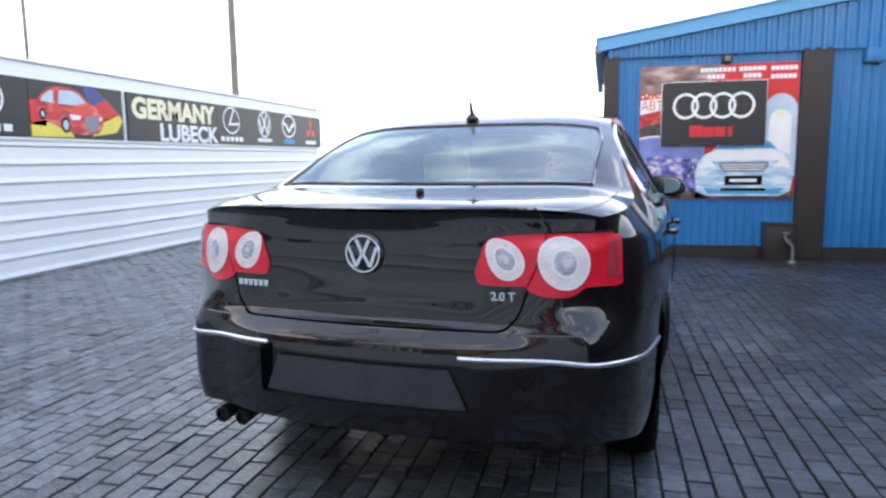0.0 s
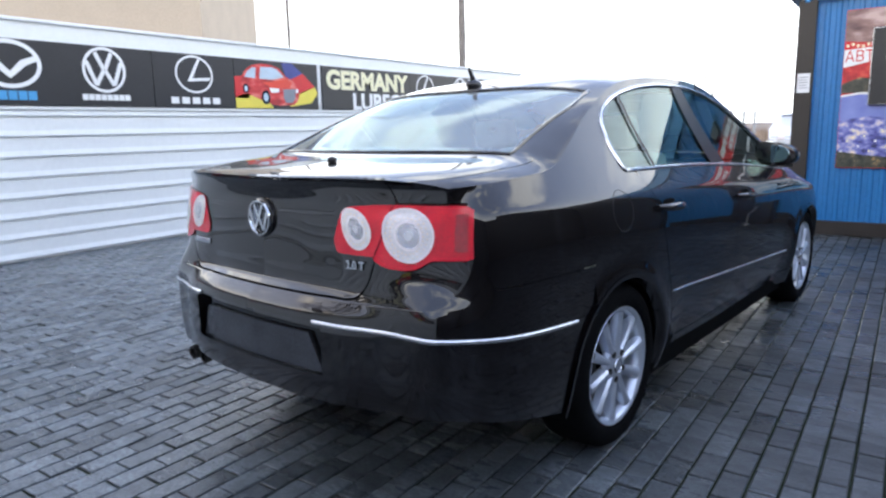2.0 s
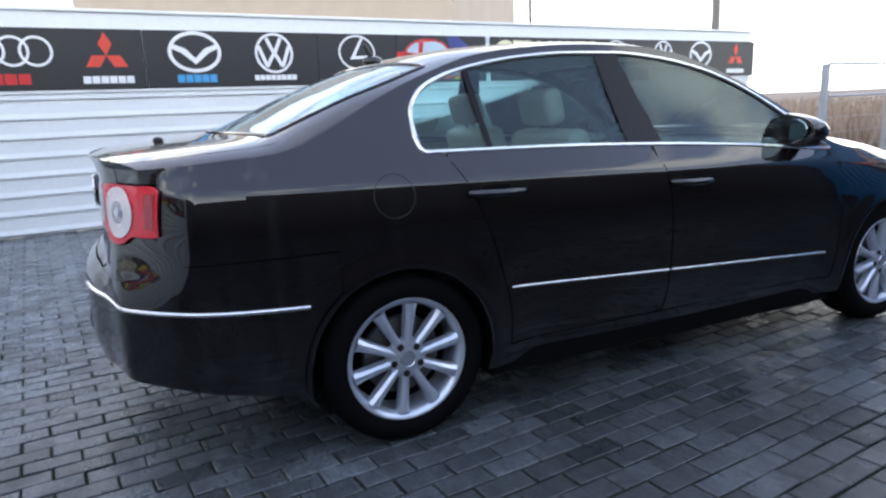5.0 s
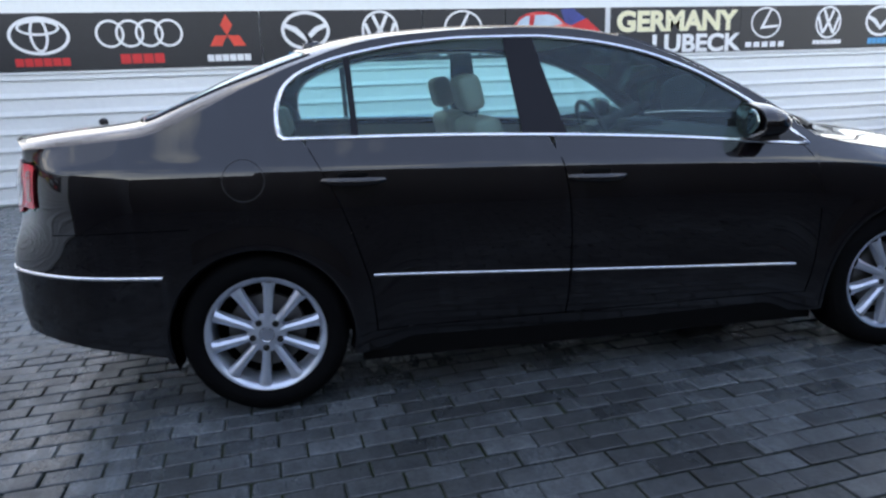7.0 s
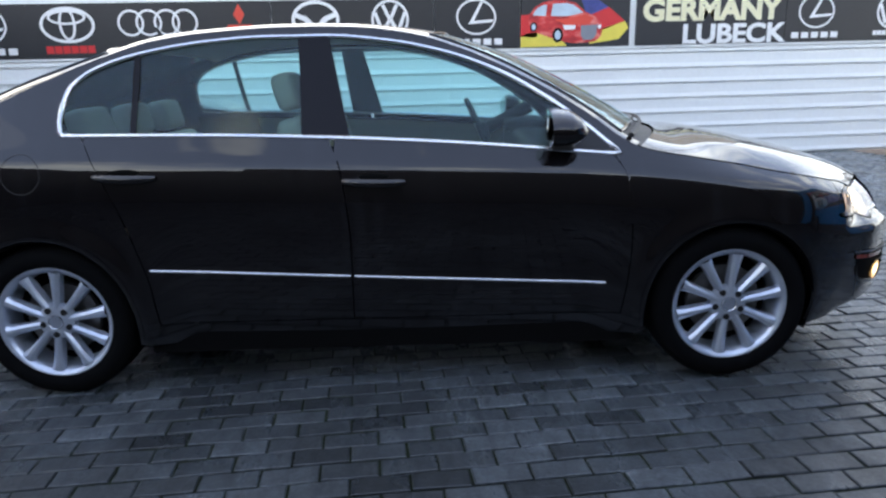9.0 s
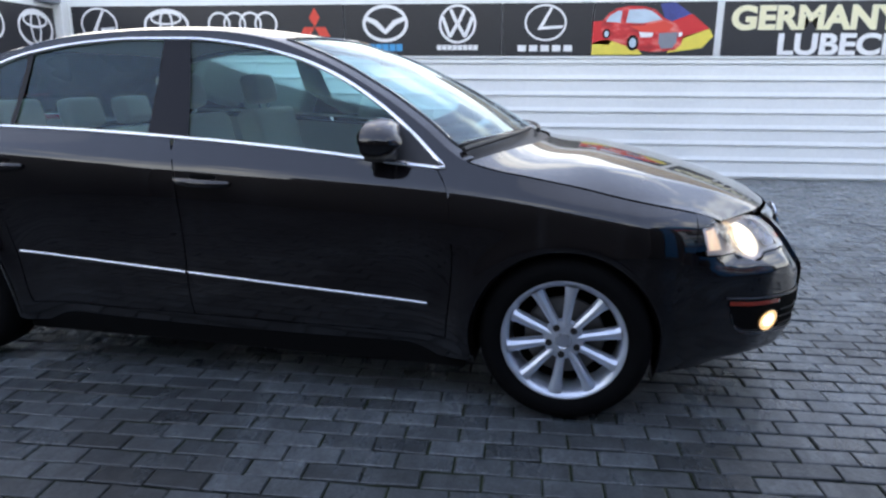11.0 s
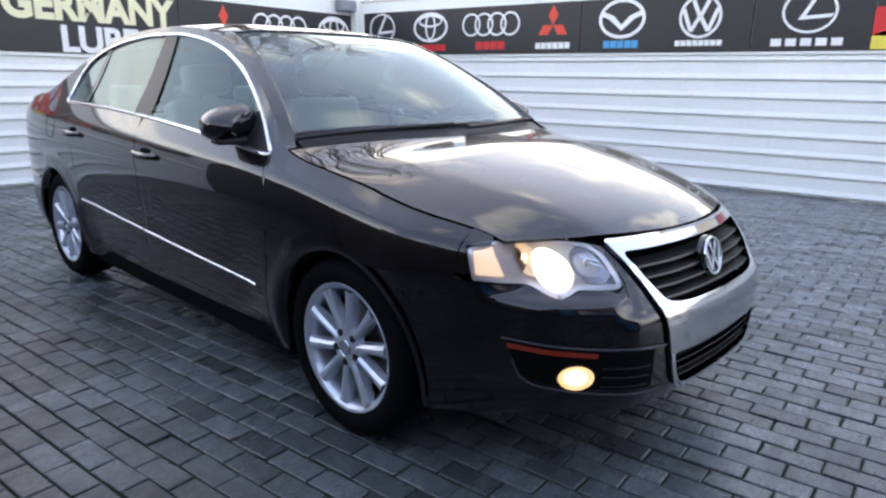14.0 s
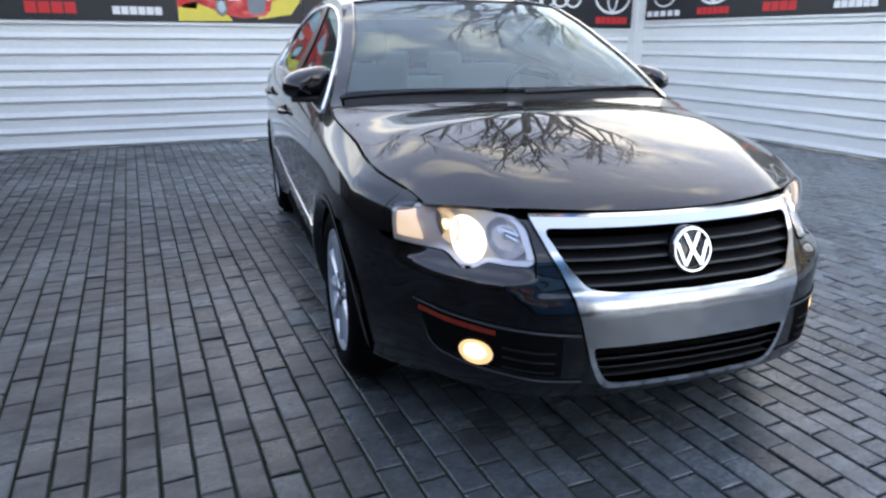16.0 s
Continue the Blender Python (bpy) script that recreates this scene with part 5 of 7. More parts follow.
place("window_trim", ch.data, None, car, "bright chrome window trim", m=Matrix.Diagonal((-1, 1, 1, 1)))
STRIP = lambda y: 0.531 + (y - 0.426) / 1.779 * (0.432 - 0.531)
for y0, y1, door in ((0.43, 1.205, rd), (1.222, 2.205, fd)):
    for s in (0, 1):
        line = [tuple(side_pt(y, STRIP(y)) * np.array([1 - 2 * s, 1, 1])) for y in np.linspace(y0, y1, 24)]
        part("door_strip", tube(line, 0.0062, 10), STRIP_CHROME, door[s], "thin chrome rubbing strip")

# ---- the car: rear end ----
ax = REAR.a_x
LID_W = curve((0.712, ax(0.44)), (0.718, ax(0.47)), (0.736, ax(0.496)), (0.775, ax(0.526)), (0.82, ax(0.544)), (0.87, ax(0.562)), (0.93, ax(0.59)), (1.0, ax(0.635)), (1.05, ax(0.648)), (1.12, ax(0.65)))


def lid_pt(v, s):
    z = 0.712 + v * 0.39
    a = s * LID_W(z)
    z2 = 0.712 + v * (REAR.top(a) - 0.712)
    return REAR.pt(a, z2)


panel("boot_lid", grid(lid_pt, np.concatenate([np.linspace(0, 0.1, 14), np.linspace(0.11, 1, 40)]), lambda v: -1 + 0 * v, lambda v: 1 + 0 * v, 60, 0.001, 0.01), PAINT, label="dark boot lid with raised lip")
end_r = REAR.a_y(-0.335)
g_ = 0.006
RB_TOP = curve((0, 0.706), (ax(0.44 + g_), 0.707), (ax(0.47 + g_), 0.713), (ax(0.496 + g_), 0.732), (ax(0.526 + g_), 0.771), (ax(0.544 + g_), 0.816), (ax(0.562), 0.845), (ax(0.592), 0.843), (ax(0.605), 0.83),
               (ax(0.64), 0.811), (ax(0.672), 0.808), (ax(0.70), 0.815), (ax(0.741), 0.837), (REAR.a_y(-0.80), 0.838), (REAR.a_y(-0.76), 0.80), (REAR.a_y(-0.70), 0.75), (end_r, 0.7485))
RB_LOW = curve((0, 0.372), (ax(0.35), 0.372), (ax(0.6), 0.375), (REAR.a_y(-0.85), 0.36), (REAR.a_y(-0.6), 0.305), (end_r, 0.25))


def wrap(end, b, end_a, hold, arch_y):
    """Bends the last stretch of a bumper back to the wheel arch."""
    def at(b_, v):
        c = np.abs(b_)
        z = b.lo(c) + v * (b.hi(c) - b.lo(c))
        reach = np.interp(arch_y(z), *((end.ty[::-1], end.t[::-1]) if end.sign > 0 else (end.ty, end.t)))
        a = np.where(c < hold, c, hold + (c - hold) * (reach - hold) / (end_a - hold))
        return end.pt(np.where(b_ < 0, -a, a), z)
    return at


class Band:
    def __init__(self, lo, hi):
        self.lo, self.hi = lo, hi


zero, one = (lambda a: 0 * a), (lambda a: 0 * a + 1)
SHELF = 0.7065
side_y = lambda z: -np.maximum(arch_dy(z), 0.222)
rb_pt = wrap(REAR, Band(RB_LOW, lambda a: 0 * a + SHELF), end_r, REAR.a_y(-0.55), side_y)
ap = ax(0.365)
R0, R1 = 0.466, 0.636
frac = lambda z: (lambda a: (z - RB_LOW(np.abs(a))) / (SHELF - RB_LOW(np.abs(a))))
sides = grid(rb_pt, np.linspace(ap, end_r, 60), zero, one, 50, 0, 0.04)
bumper = join(sides, mirror(sides), grid(rb_pt, np.linspace(-ap, ap, 50), zero, frac(R0), 20, 0, 0.04), grid(rb_pt, np.linspace(-ap, ap, 50), frac(R1), one, 14, 0, 0.04))
cheek_pt = wrap(REAR, Band(lambda a: 0 * a + SHELF, RB_TOP), end_r, REAR.a_y(-0.55), lambda z: 0 * z - 0.222)
cheek = grid(cheek_pt, np.concatenate([np.linspace(ax(0.44 + g_), ax(0.575), 50), np.linspace(ax(0.58), end_r, 70)]), zero, one, 16)
panel("rear_bumper", join(bumper, cheek, mirror(cheek)), PAINT, label="dark wrap-round rear bumper")
rp = lambda a, z: REAR.pt(a, z)
panel("plate_recess", grid(rp, np.linspace(-ap - 0.01, ap + 0.01, 30), lambda a: R0 - 0.01 + 0 * a, lambda a: R1 + 0.01 + 0 * a, 10, -0.03), GLOSS)
panel("plate_panel", grid(lambda z, a: REAR.pt(a, z), np.linspace(R0 + 0.003, 0.594, 8), lambda z: -ap + 0.008 + (z - R0) * 0.45, lambda z: ap - 0.008 - (z - R0) * 0.45, 30, -0.016, 0.012), mat("plate_grey", (0.05, 0.054, 0.062), 0.07, 0, 8, 0.3), label="blank dark grey plate panel")
B_STRIP = curve((0, 0.64), (ax(0.5), 0.632), (REAR.a_y(-0.85), 0.612), (REAR.a_y(-0.6), 0.588), (end_r, 0.575))
for s in (1, -1):
    line = [tuple(REAR.pt(a, float(B_STRIP(a))) * np.array([s, 1, 1])) for a in np.linspace(ax(0.332), end_r, 50)]
    part("bumper_strip", tube(line, 0.0082, 10), STRIP_CHROME, car, "chrome bumper strip")
panel("rear_valance", grid(lambda a, v: REAR.raw(a, RB_LOW(np.abs(a)) + 0.004) * [1, 1, 1] + np.stack([-0.25 * v * REAR.plan(a)[2] * np.sign(a + 1e-9), -0.25 * v * REAR.plan(a)[3], -0.08 * v], -1), np.linspace(-REAR.a_y(-0.55), REAR.a_y(-0.55), 60), zero, one, 6), PLASTIC)

LAMP_LO = curve((ax(0.38), 0.885), (ax(0.384), 0.868), (ax(0.392), 0.853), (ax(0.415), 0.848), (ax(0.589), 0.847), (ax(0.605), 0.834), (ax(0.64), 0.816), (ax(0.672), 0.812), (ax(0.70), 0.819), (ax(0.741), 0.841), (REAR.a_y(-0.785), 0.842), (REAR.a_y(-0.768), 0.848))
LAMP_HI = curve((ax(0.38), 0.888), (ax(0.391), 0.91), (ax(0.42), 0.946), (ax(0.45), 0.975), (ax(0.49), 0.992), (ax(0.6), 1.004), (REAR.a_y(-0.83), 1.003), (REAR.a_y(-0.79), 0.998), (REAR.a_y(-0.768), 0.985))
split = ax(0.597)


def lamp_pt(u, z):
    """The joint between lid and wing leans outwards with height."""
    return REAR.pt(u + (z - 0.93) * 0.62 * np.clip(1 - np.abs(u - split) / 0.11, 0, 1), z)


lamps = panel("tail_lamp", grid(lamp_pt, np.linspace(split + 0.002, REAR.a_y(-0.768), 40), LAMP_LO, LAMP_HI, 16, 0.010, 0.02), RED, label="red wrap-round tail lamp", both=True)
lids = panel("tail_lamp_inner", grid(lamp_pt, np.linspace(ax(0.381), split - 0.002, 30), LAMP_LO, LAMP_HI, 16, 0.010, 0.02), RED, label="red inner tail lamp", both=True)


def disc_on(S, a0, z0, ra, rz, off, n=28):
    """A round lens laid on a surface: rings of points."""
    us = np.linspace(0, 2 * math.pi, n + 1)
    f = lambda u, r: S(a0 + ra * r * np.cos(u), z0 + rz * r * np.sin(u))
    return grid(f, us, lambda u: 0.001 + 0 * u, lambda u: 1 + 0 * u, 5, off)


def lens_ring(a0, z0, ra, rz, r0, r1, off):
    f = lambda u, r: rp(a0 + ra * r * np.cos(u), z0 + rz * r * np.sin(u))
    return grid(f, np.linspace(0, 2 * math.pi, 41), lambda u: r0 + 0 * u, lambda u: r1 + 0 * u, 4, off)


for (obs, a0, z0, ra, rz, core, dots) in ((lamps, ax(0.674), 0.914, 0.096, 0.08, 0.5, 26), (lids, ax(0.492), 0.926, 0.062, 0.062, 0.56, 18)):
    for i, f in enumerate((lambda g: g, mirror)):
        for r0, r1, m_, o, nm in ((0.002, 1.0, LED_BED, 0.0125, "round_lens"), (0.93, 1.0, CLEAR_LENS, 0.0155, "lens_rim"), (0.002, core, BOWL, 0.0135, "lens_bowl"), (core - 0.04, core + 0.05, CLEAR_LENS, 0.015, "bowl_rim"),
                              (0.002, 0.17, LAMP_OFF, 0.02, "lamp_bulb")):
            g = f(lens_ring(a0, z0, ra, rz, r0, r1, o))
            raw(nm, g[0], g[1], m_, obs[i], "pale round lens" if nm == "round_lens" else "", g[2])
        for k in range(dots):
            for r in ((0.66, 0.82) if dots > 20 else (0.75,)):
                u = 2 * math.pi * (k + (0.5 if r > 0.7 else 0)) / dots
                c = rp(np.array(a0 + ra * r * math.cos(u)), np.array(z0 + rz * r * math.sin(u))) * np.array([1 - 2 * i, 1, 1])
                part("led", ball(bmesh.new(), (float(c[0]), float(c[1]) - 0.011, float(c[2])), 0.0046, 0.004, 0.0046, 8, 5), LED, obs[i])
for i, f in enumerate((lambda g: g, mirror)):
    g = f(grid(rp, np.linspace(REAR.a_y(-0.815), REAR.a_y(-0.782), 8), lambda a: 0.868 + 0 * a, lambda a: 0.975 + 0 * a, 8, 0.0125))
    raw("dark_reflector", g[0], g[1], DEEP_RED, lamps[i], "darker red reflector", g[2])


def car_badge(y, z, r, back, name, tilt):
    root = new(name)
    root.parent = car
    root.matrix_basis = Matrix.Translation((0, y, z)) @ (pose(0, 0, 0, 0, 0, 180) if not back else Matrix()) @ pose(0, 0, 0, tilt)
    bm = bmesh.new()
    lathe(bm, [(0.0, 0.0), (r * 0.9, 0.0), (r * 1.06, 0.008), (r * 1.08, 0.02)], 40, "Y")
    part("badge_base", bm, GLOSS, root)
    bm = bmesh.new()
    lathe(bm, [(r * 0.84, -0.002), (r * 0.88, -0.007), (r * 0.96, -0.007), (r, -0.001)], 40, "Y")
    part("badge_ring", bm, CHROME, root, "chrome badge ring")
    for pts, y in zigzag(0, 0, r * 0.9, r * 0.17, 0.0):
        part("badge_stroke", done(flat(bmesh.new(), pts, y, 0.006)), CHROME, root, smooth=0)
    return root


car_badge(-0.992, 0.935, 0.063, True, "rear_badge", 0)
letters("model_letters", "2.0 T", 0.036, SATIN, car, Matrix.Translation((0.45, -0.972, 0.818)) @ pose(0, 0, 8, 90, 0, 8), 0.002, "small chrome model letters", heavy=0.001).matrix_basis = Matrix.Translation((0.45, float(REAR.pt(ax(0.45), 0.815)[1]) - 0.006, 0.815)) @ pose(0, 0, 0, 90, 0, 12)
for k in range(6):
    x0 = -0.497 + 0.0215 * k
    yb = float(REAR.pt(ax(abs(x0 + 0.008)), 0.815)[1])
    part("name_bar", box(bmesh.new(), x0, x0 + 0.0165, yb - 0.010, yb + 0.004, 0.806, 0.827, 0.001), SATIN, car, "small chrome name bar")
part("washer_nozzle", ball(bmesh.new(), (0.1, -0.7, 1.12), 0.014, 0.02, 0.014), PLASTIC, car)
for x in (-0.60, -0.515):
    bm = bmesh.new()
    lathe(bm, [(0.021, 0.0), (0.027, 0.0), (0.029, -0.003), (0.029, 0.02), (0.027, 0.25)], 24, "Y", Matrix.Translation((x, -0.945, 0.318)) @ pose(0, 0, 0, 6))
    lathe(bm, [(0.0, 0.03), (0.022, 0.03)], 24, "Y", Matrix.Translation((x, -0.945, 0.318)))
    part("exhaust_pipe", bm, SOOT, car, "dark round exhaust tip")

# ---- the car: front end ----
fx = FRONT.a_x
fp = lambda a, z: FRONT.pt(a, z)
end_f = FRONT.a_y(3.055)
lamp_end = FRONT.a_y(3.2)
lean_a = (FRONT.a_y(3.165) - lamp_end) / 0.095
lamp_fp = lambda a, z: FRONT.pt(a + lean_a * (z - 0.645) * np.clip((a - fx(0.7)) / (lamp_end - fx(0.7)), 0, 1.0), z)
HL_LO = curve((fx(0.494), 0.640), (fx(0.50), 0.631), (fx(0.52), 0.626), (fx(0.655), 0.626), (fx(0.67), 0.621), (fx(0.689), 0.611), (fx(0.714), 0.606), (fx(0.74), 0.613), (fx(0.78), 0.635), (FRONT.a_y(3.29), 0.637), (FRONT.a_y(3.24), 0.6415), (lamp_end, 0.646))
HL_TOP = curve((fx(0.494), 0.644), (fx(0.508), 0.678), (fx(0.533), 0.721), (fx(0.572), 0.742), (fx(0.63), 0.75), (fx(0.74), 0.758), (FRONT.a_y(3.26), 0.756), (FRONT.a_y(3.212), 0.748), (lamp_end, 0.738))
HL_HI = lambda a: np.minimum(HL_TOP(a), FRONT.top(a) - 0.005)
INNER = curve((0.2, 0.494), (0.64, 0.494), (0.678, 0.508), (0.721, 0.533), (0.74, 0.568))
FB_TOP = lambda a: HL_LO(a) - 0.005 + 0.0215 * step(lamp_end + 0.004, lamp_end + 0.03, a)
FB_LOW = curve((0, 0.225), (fx(0.5), 0.225), (FRONT.a_y(3.3), 0.215), (end_f, 0.2))
FH = curve((0.281, 0.25), (0.285, 0.272), (0.30, 0.297), (0.35, 0.325), (0.42, 0.346), (0.52, 0.374), (0.58, 0.40), (0.62, 0.422), (0.656, 0.45), (0.682, 0.472), (0.727, 0.514), (0.742, 0.526))
xa = np.vectorize(fx)
hw = lambda z, d=0.0: xa(FH(z) - d)
front_arch = lambda z: AXLE_F + np.maximum(arch_dy(z), 0.11)
hold_f = FRONT.a_y(3.2)
chin_pt = wrap(FRONT, Band(FB_LOW, lambda a: 0 * a + 0.283), end_f, hold_f, front_arch)
brow_pt = wrap(FRONT, Band(lambda a: 0 * a + 0.598, FB_TOP), end_f, hold_f, front_arch)


def flank_pt(u, z):
    """From the shield's edge round to the wheel arch."""
    a0 = hw(z) - 0.004
    a1 = np.interp(-front_arch(z), -FRONT.ty, FRONT.t)
    return FRONT.pt(a0 + u * (a1 - a0), z)


half = join(grid(flank_pt, np.linspace(0, 1, 70), lambda u: 0.283 + 0 * u, lambda u: 0.598 + 0 * u, 50),
            grid(brow_pt, np.concatenate([np.linspace(fx(0.494), fx(0.78), 60), np.linspace(fx(0.785), end_f, 24)]), zero, one, 8, 0, 0.02),
            grid(lambda z, u: FRONT.pt((1 - u) * (hw(z) - 0.004) + u * (xa(INNER(z)) - 0.006), z), np.linspace(0.598, 0.735, 30), zero, one, 8, 0, 0.01))
panel("front_bumper", join(half, mirror(half), grid(chin_pt, np.linspace(-end_f, end_f, 120), zero, one, 12)), PAINT, label="dark wrap-round front bumper")
panel("front_valance", grid(lambda a, v: FRONT.raw(a, FB_LOW(np.abs(a)) + 0.004) + np.stack([-0.25 * v * FRONT.plan(a)[2] * np.sign(a + 1e-9), -0.25 * v * FRONT.plan(a)[3], -0.03 * v], -1), np.linspace(-FRONT.a_y(3.2), FRONT.a_y(3.2), 60), zero, one, 6), PLASTIC)
panel("front_core", grid(fp, np.linspace(-fx(0.62), fx(0.62), 40), lambda a: 0.24 + 0 * a, lambda a: 0.72 + 0 * a, 16, -0.075), DARK)
panel("lamp_pocket", grid(fp, np.linspace(fx(0.47), lamp_end, 30), lambda a: 0.59 + 0 * a, lambda a: FRONT.top(a) - 0.01, 8, -0.045), DARK, both=True)
OPEN = curve((0.553, 0.0), (0.5535, 0.12), (0.557, 0.25), (0.562, 0.305), (0.572, 0.345), (0.59, 0.366), (0.607, 0.381), (0.675, 0.441), (0.700, 0.466), (0.708, 0.468), (0.711, 0.46))
LOWER = curve((0.298, 0.0), (0.2985, 0.12), (0.301, 0.245), (0.309, 0.277), (0.325, 0.293), (0.353, 0.309), (0.409, 0.325), (0.413, 0.32))
zs = np.linspace
fswap = lambda z, a: FRONT.pt(a, z)
rim_z = np.concatenate([zs(0.553, 0.575, 14), zs(0.58, 0.711, 24)])
low_z = np.concatenate([zs(0.298, 0.312, 12), zs(0.316, 0.413, 16)])
flank = lambda zz, w: grid(fswap, zz, lambda z: xa(w(z)), lambda z: hw(z), 8, 0.014, 0.03)
rims = [flank(rim_z, OPEN), flank(low_z, LOWER)]
cross = lambda z0, z1, n: grid(fswap, zs(z0, z1, n), lambda z: -hw(z), lambda z: hw(z), 40, 0.014, 0.03)
shield = panel("grille_shield", join(*rims, *[mirror(g) for g in rims], cross(0.711, 0.75, 6), cross(0.283, 0.298, 4)), CHROME, label="chrome radiator shield frame")
panel("shield_plate", cross(0.4132, 0.5528, 16), BRUSHED, shield, "satin metal plate")
upper = panel("upper_grille", grid(fswap, zs(0.553, 0.713, 12), lambda z: -xa(OPEN(z) + 0.02), lambda z: xa(OPEN(z) + 0.02), 30, -0.045), DARK, shield)
lower = panel("lower_grille", grid(fswap, zs(0.3, 0.413, 10), lambda z: -xa(LOWER(z) + 0.02), lambda z: xa(LOWER(z) + 0.02), 30, -0.045), DARK, shield)


def slat(z, w, deep, thick, parent):
    """A blade across an opening, leaning back, with a pale front edge."""
    us = np.linspace(-fx(w), fx(w), 30)
    f = lambda a, v: FRONT.pt(a, z + thick * (v - 0.5)) - np.stack([0 * a, deep * np.clip(v, 0, 1) ** 0.7, 0 * a], -1) + np.array([0, 0.002, 0])
    ob = panel("grille_slat", grid(f, us, zero, one, 6), SLAT_BLACK, parent)
    f2 = lambda a, v: FRONT.pt(a, z - thick * 0.5 - 0.006 * (1 - v)) + np.array([0, 0.002, 0])
    panel("slat_edge", grid(f2, us, zero, one, 3), SLAT_EDGE, ob)


for z in (0.588, 0.619, 0.650, 0.681):
    slat(z, float(OPEN(z)) + 0.004, 0.04, 0.010, upper)
for z in (0.327, 0.353, 0.380):
    slat(z, float(LOWER(z)) + 0.004, 0.035, 0.006, lower)
car_badge(3.582, 0.654, 0.066, False, "front_badge", -14)

# lower side intakes, fog lamps and markers
IN_LO = curve((fx(0.35), 0.305), (fx(0.45), 0.309), (fx(0.56), 0.312), (fx(0.645), 0.316), (fx(0.717), 0.327), (fx(0.758), 0.338), (fx(0.781), 0.362), (fx(0.794), 0.42), (fx(0.808), 0.477))
IN_HI = curve((fx(0.35), 0.445), (fx(0.47), 0.455), (fx(0.63), 0.459), (fx(0.687), 0.464), (fx(0.74), 0.469), (fx(0.786), 0.477), (fx(0.808), 0.482))
# flat black sheet on the closed bumper stands for the dark open recess
intake = panel("side_intake", grid(fp, np.linspace(fx(0.41), fx(0.80), 40), lambda a: IN_LO(a) + 0.012, lambda a: IN_HI(a) - 0.011, 10, 0.002), DARK, label="black lower side intake", both=True)
for z0 in (0.395, 0.366, 0.336):
    for i, f in enumerate((lambda g: g, mirror)):
        g = f(grid(fp, np.linspace(fx(0.43), fx(0.60), 12), lambda a: z0 - 0.0025 + 0 * a, lambda a: z0 + 0.0025 + 0 * a, 3, 0.006, 0.006))
        raw("intake_slat", g[0], g[1], SLAT_EDGE, intake[i], "", g[2])
panel("intake_trim", grid(fp, np.linspace(fx(0.36), fx(0.807), 40), lambda a: IN_HI(a) - 0.003, lambda a: IN_HI(a) + 0.003, 3, 0.006, 0.008), TRIM_LINE, both=True)
panel("intake_trim", grid(fp, np.linspace(fx(0.35), fx(0.793), 60), lambda a: IN_LO(a) - 0.0025, lambda a: IN_LO(a) + 0.0025, 3, 0.005, 0.008), TRIM_LINE, both=True)
panel("side_marker", grid(fp, np.linspace(fx(0.62), fx(0.80), 18), lambda a: IN_HI(a) - 0.029, lambda a: IN_HI(a) - 0.013, 4, 0.006, 0.006), AMBER, label="narrow amber side marker", both=True)
fogs = panel("fog_lamp", disc_on(fp, fx(0.672), 0.368, 0.058, 0.039, 0.010, 36), FOG_ON, label="lit oval fog lamp", both=True)
for i, f in enumerate((lambda g: g, mirror)):
    g = f(disc_on(fp, fx(0.674), 0.370, 0.036, 0.024, 0.0115, 30))
    raw("bulb_glow", g[0], g[1], FOG_CORE, fogs[i], "", g[2])
    g = f(grid(lambda u, r: fp(fx(0.672) + 0.058 * r * np.cos(u), 0.368 + 0.039 * r * np.sin(u)), np.linspace(0, 2 * math.pi, 40), lambda u: 1.0 + 0 * u, lambda u: 1.14 + 0 * u, 4, 0.007))
    raw("fog_lamp_rim", g[0], g[1], GLOSS, fogs[i], "", g[2])

# wing round the lamp's outer end
a_w = FRONT.a_y(3.149)
edge_a = lambda z: lamp_end + lean_a * (z - 0.645) + 0.003
wing = join(grid(lambda z, u: FRONT.pt(a_w + u * (edge_a(z) - a_w), z), np.linspace(0.664, 0.748, 12), zero, one, 8),
            grid(fp, np.linspace(FRONT.a_y(3.235), a_w, 12), lambda a: 0.745 + 0 * a, lambda a: FRONT.top(a), 6))
panel("wing_corner", wing, PAINT, both=True)

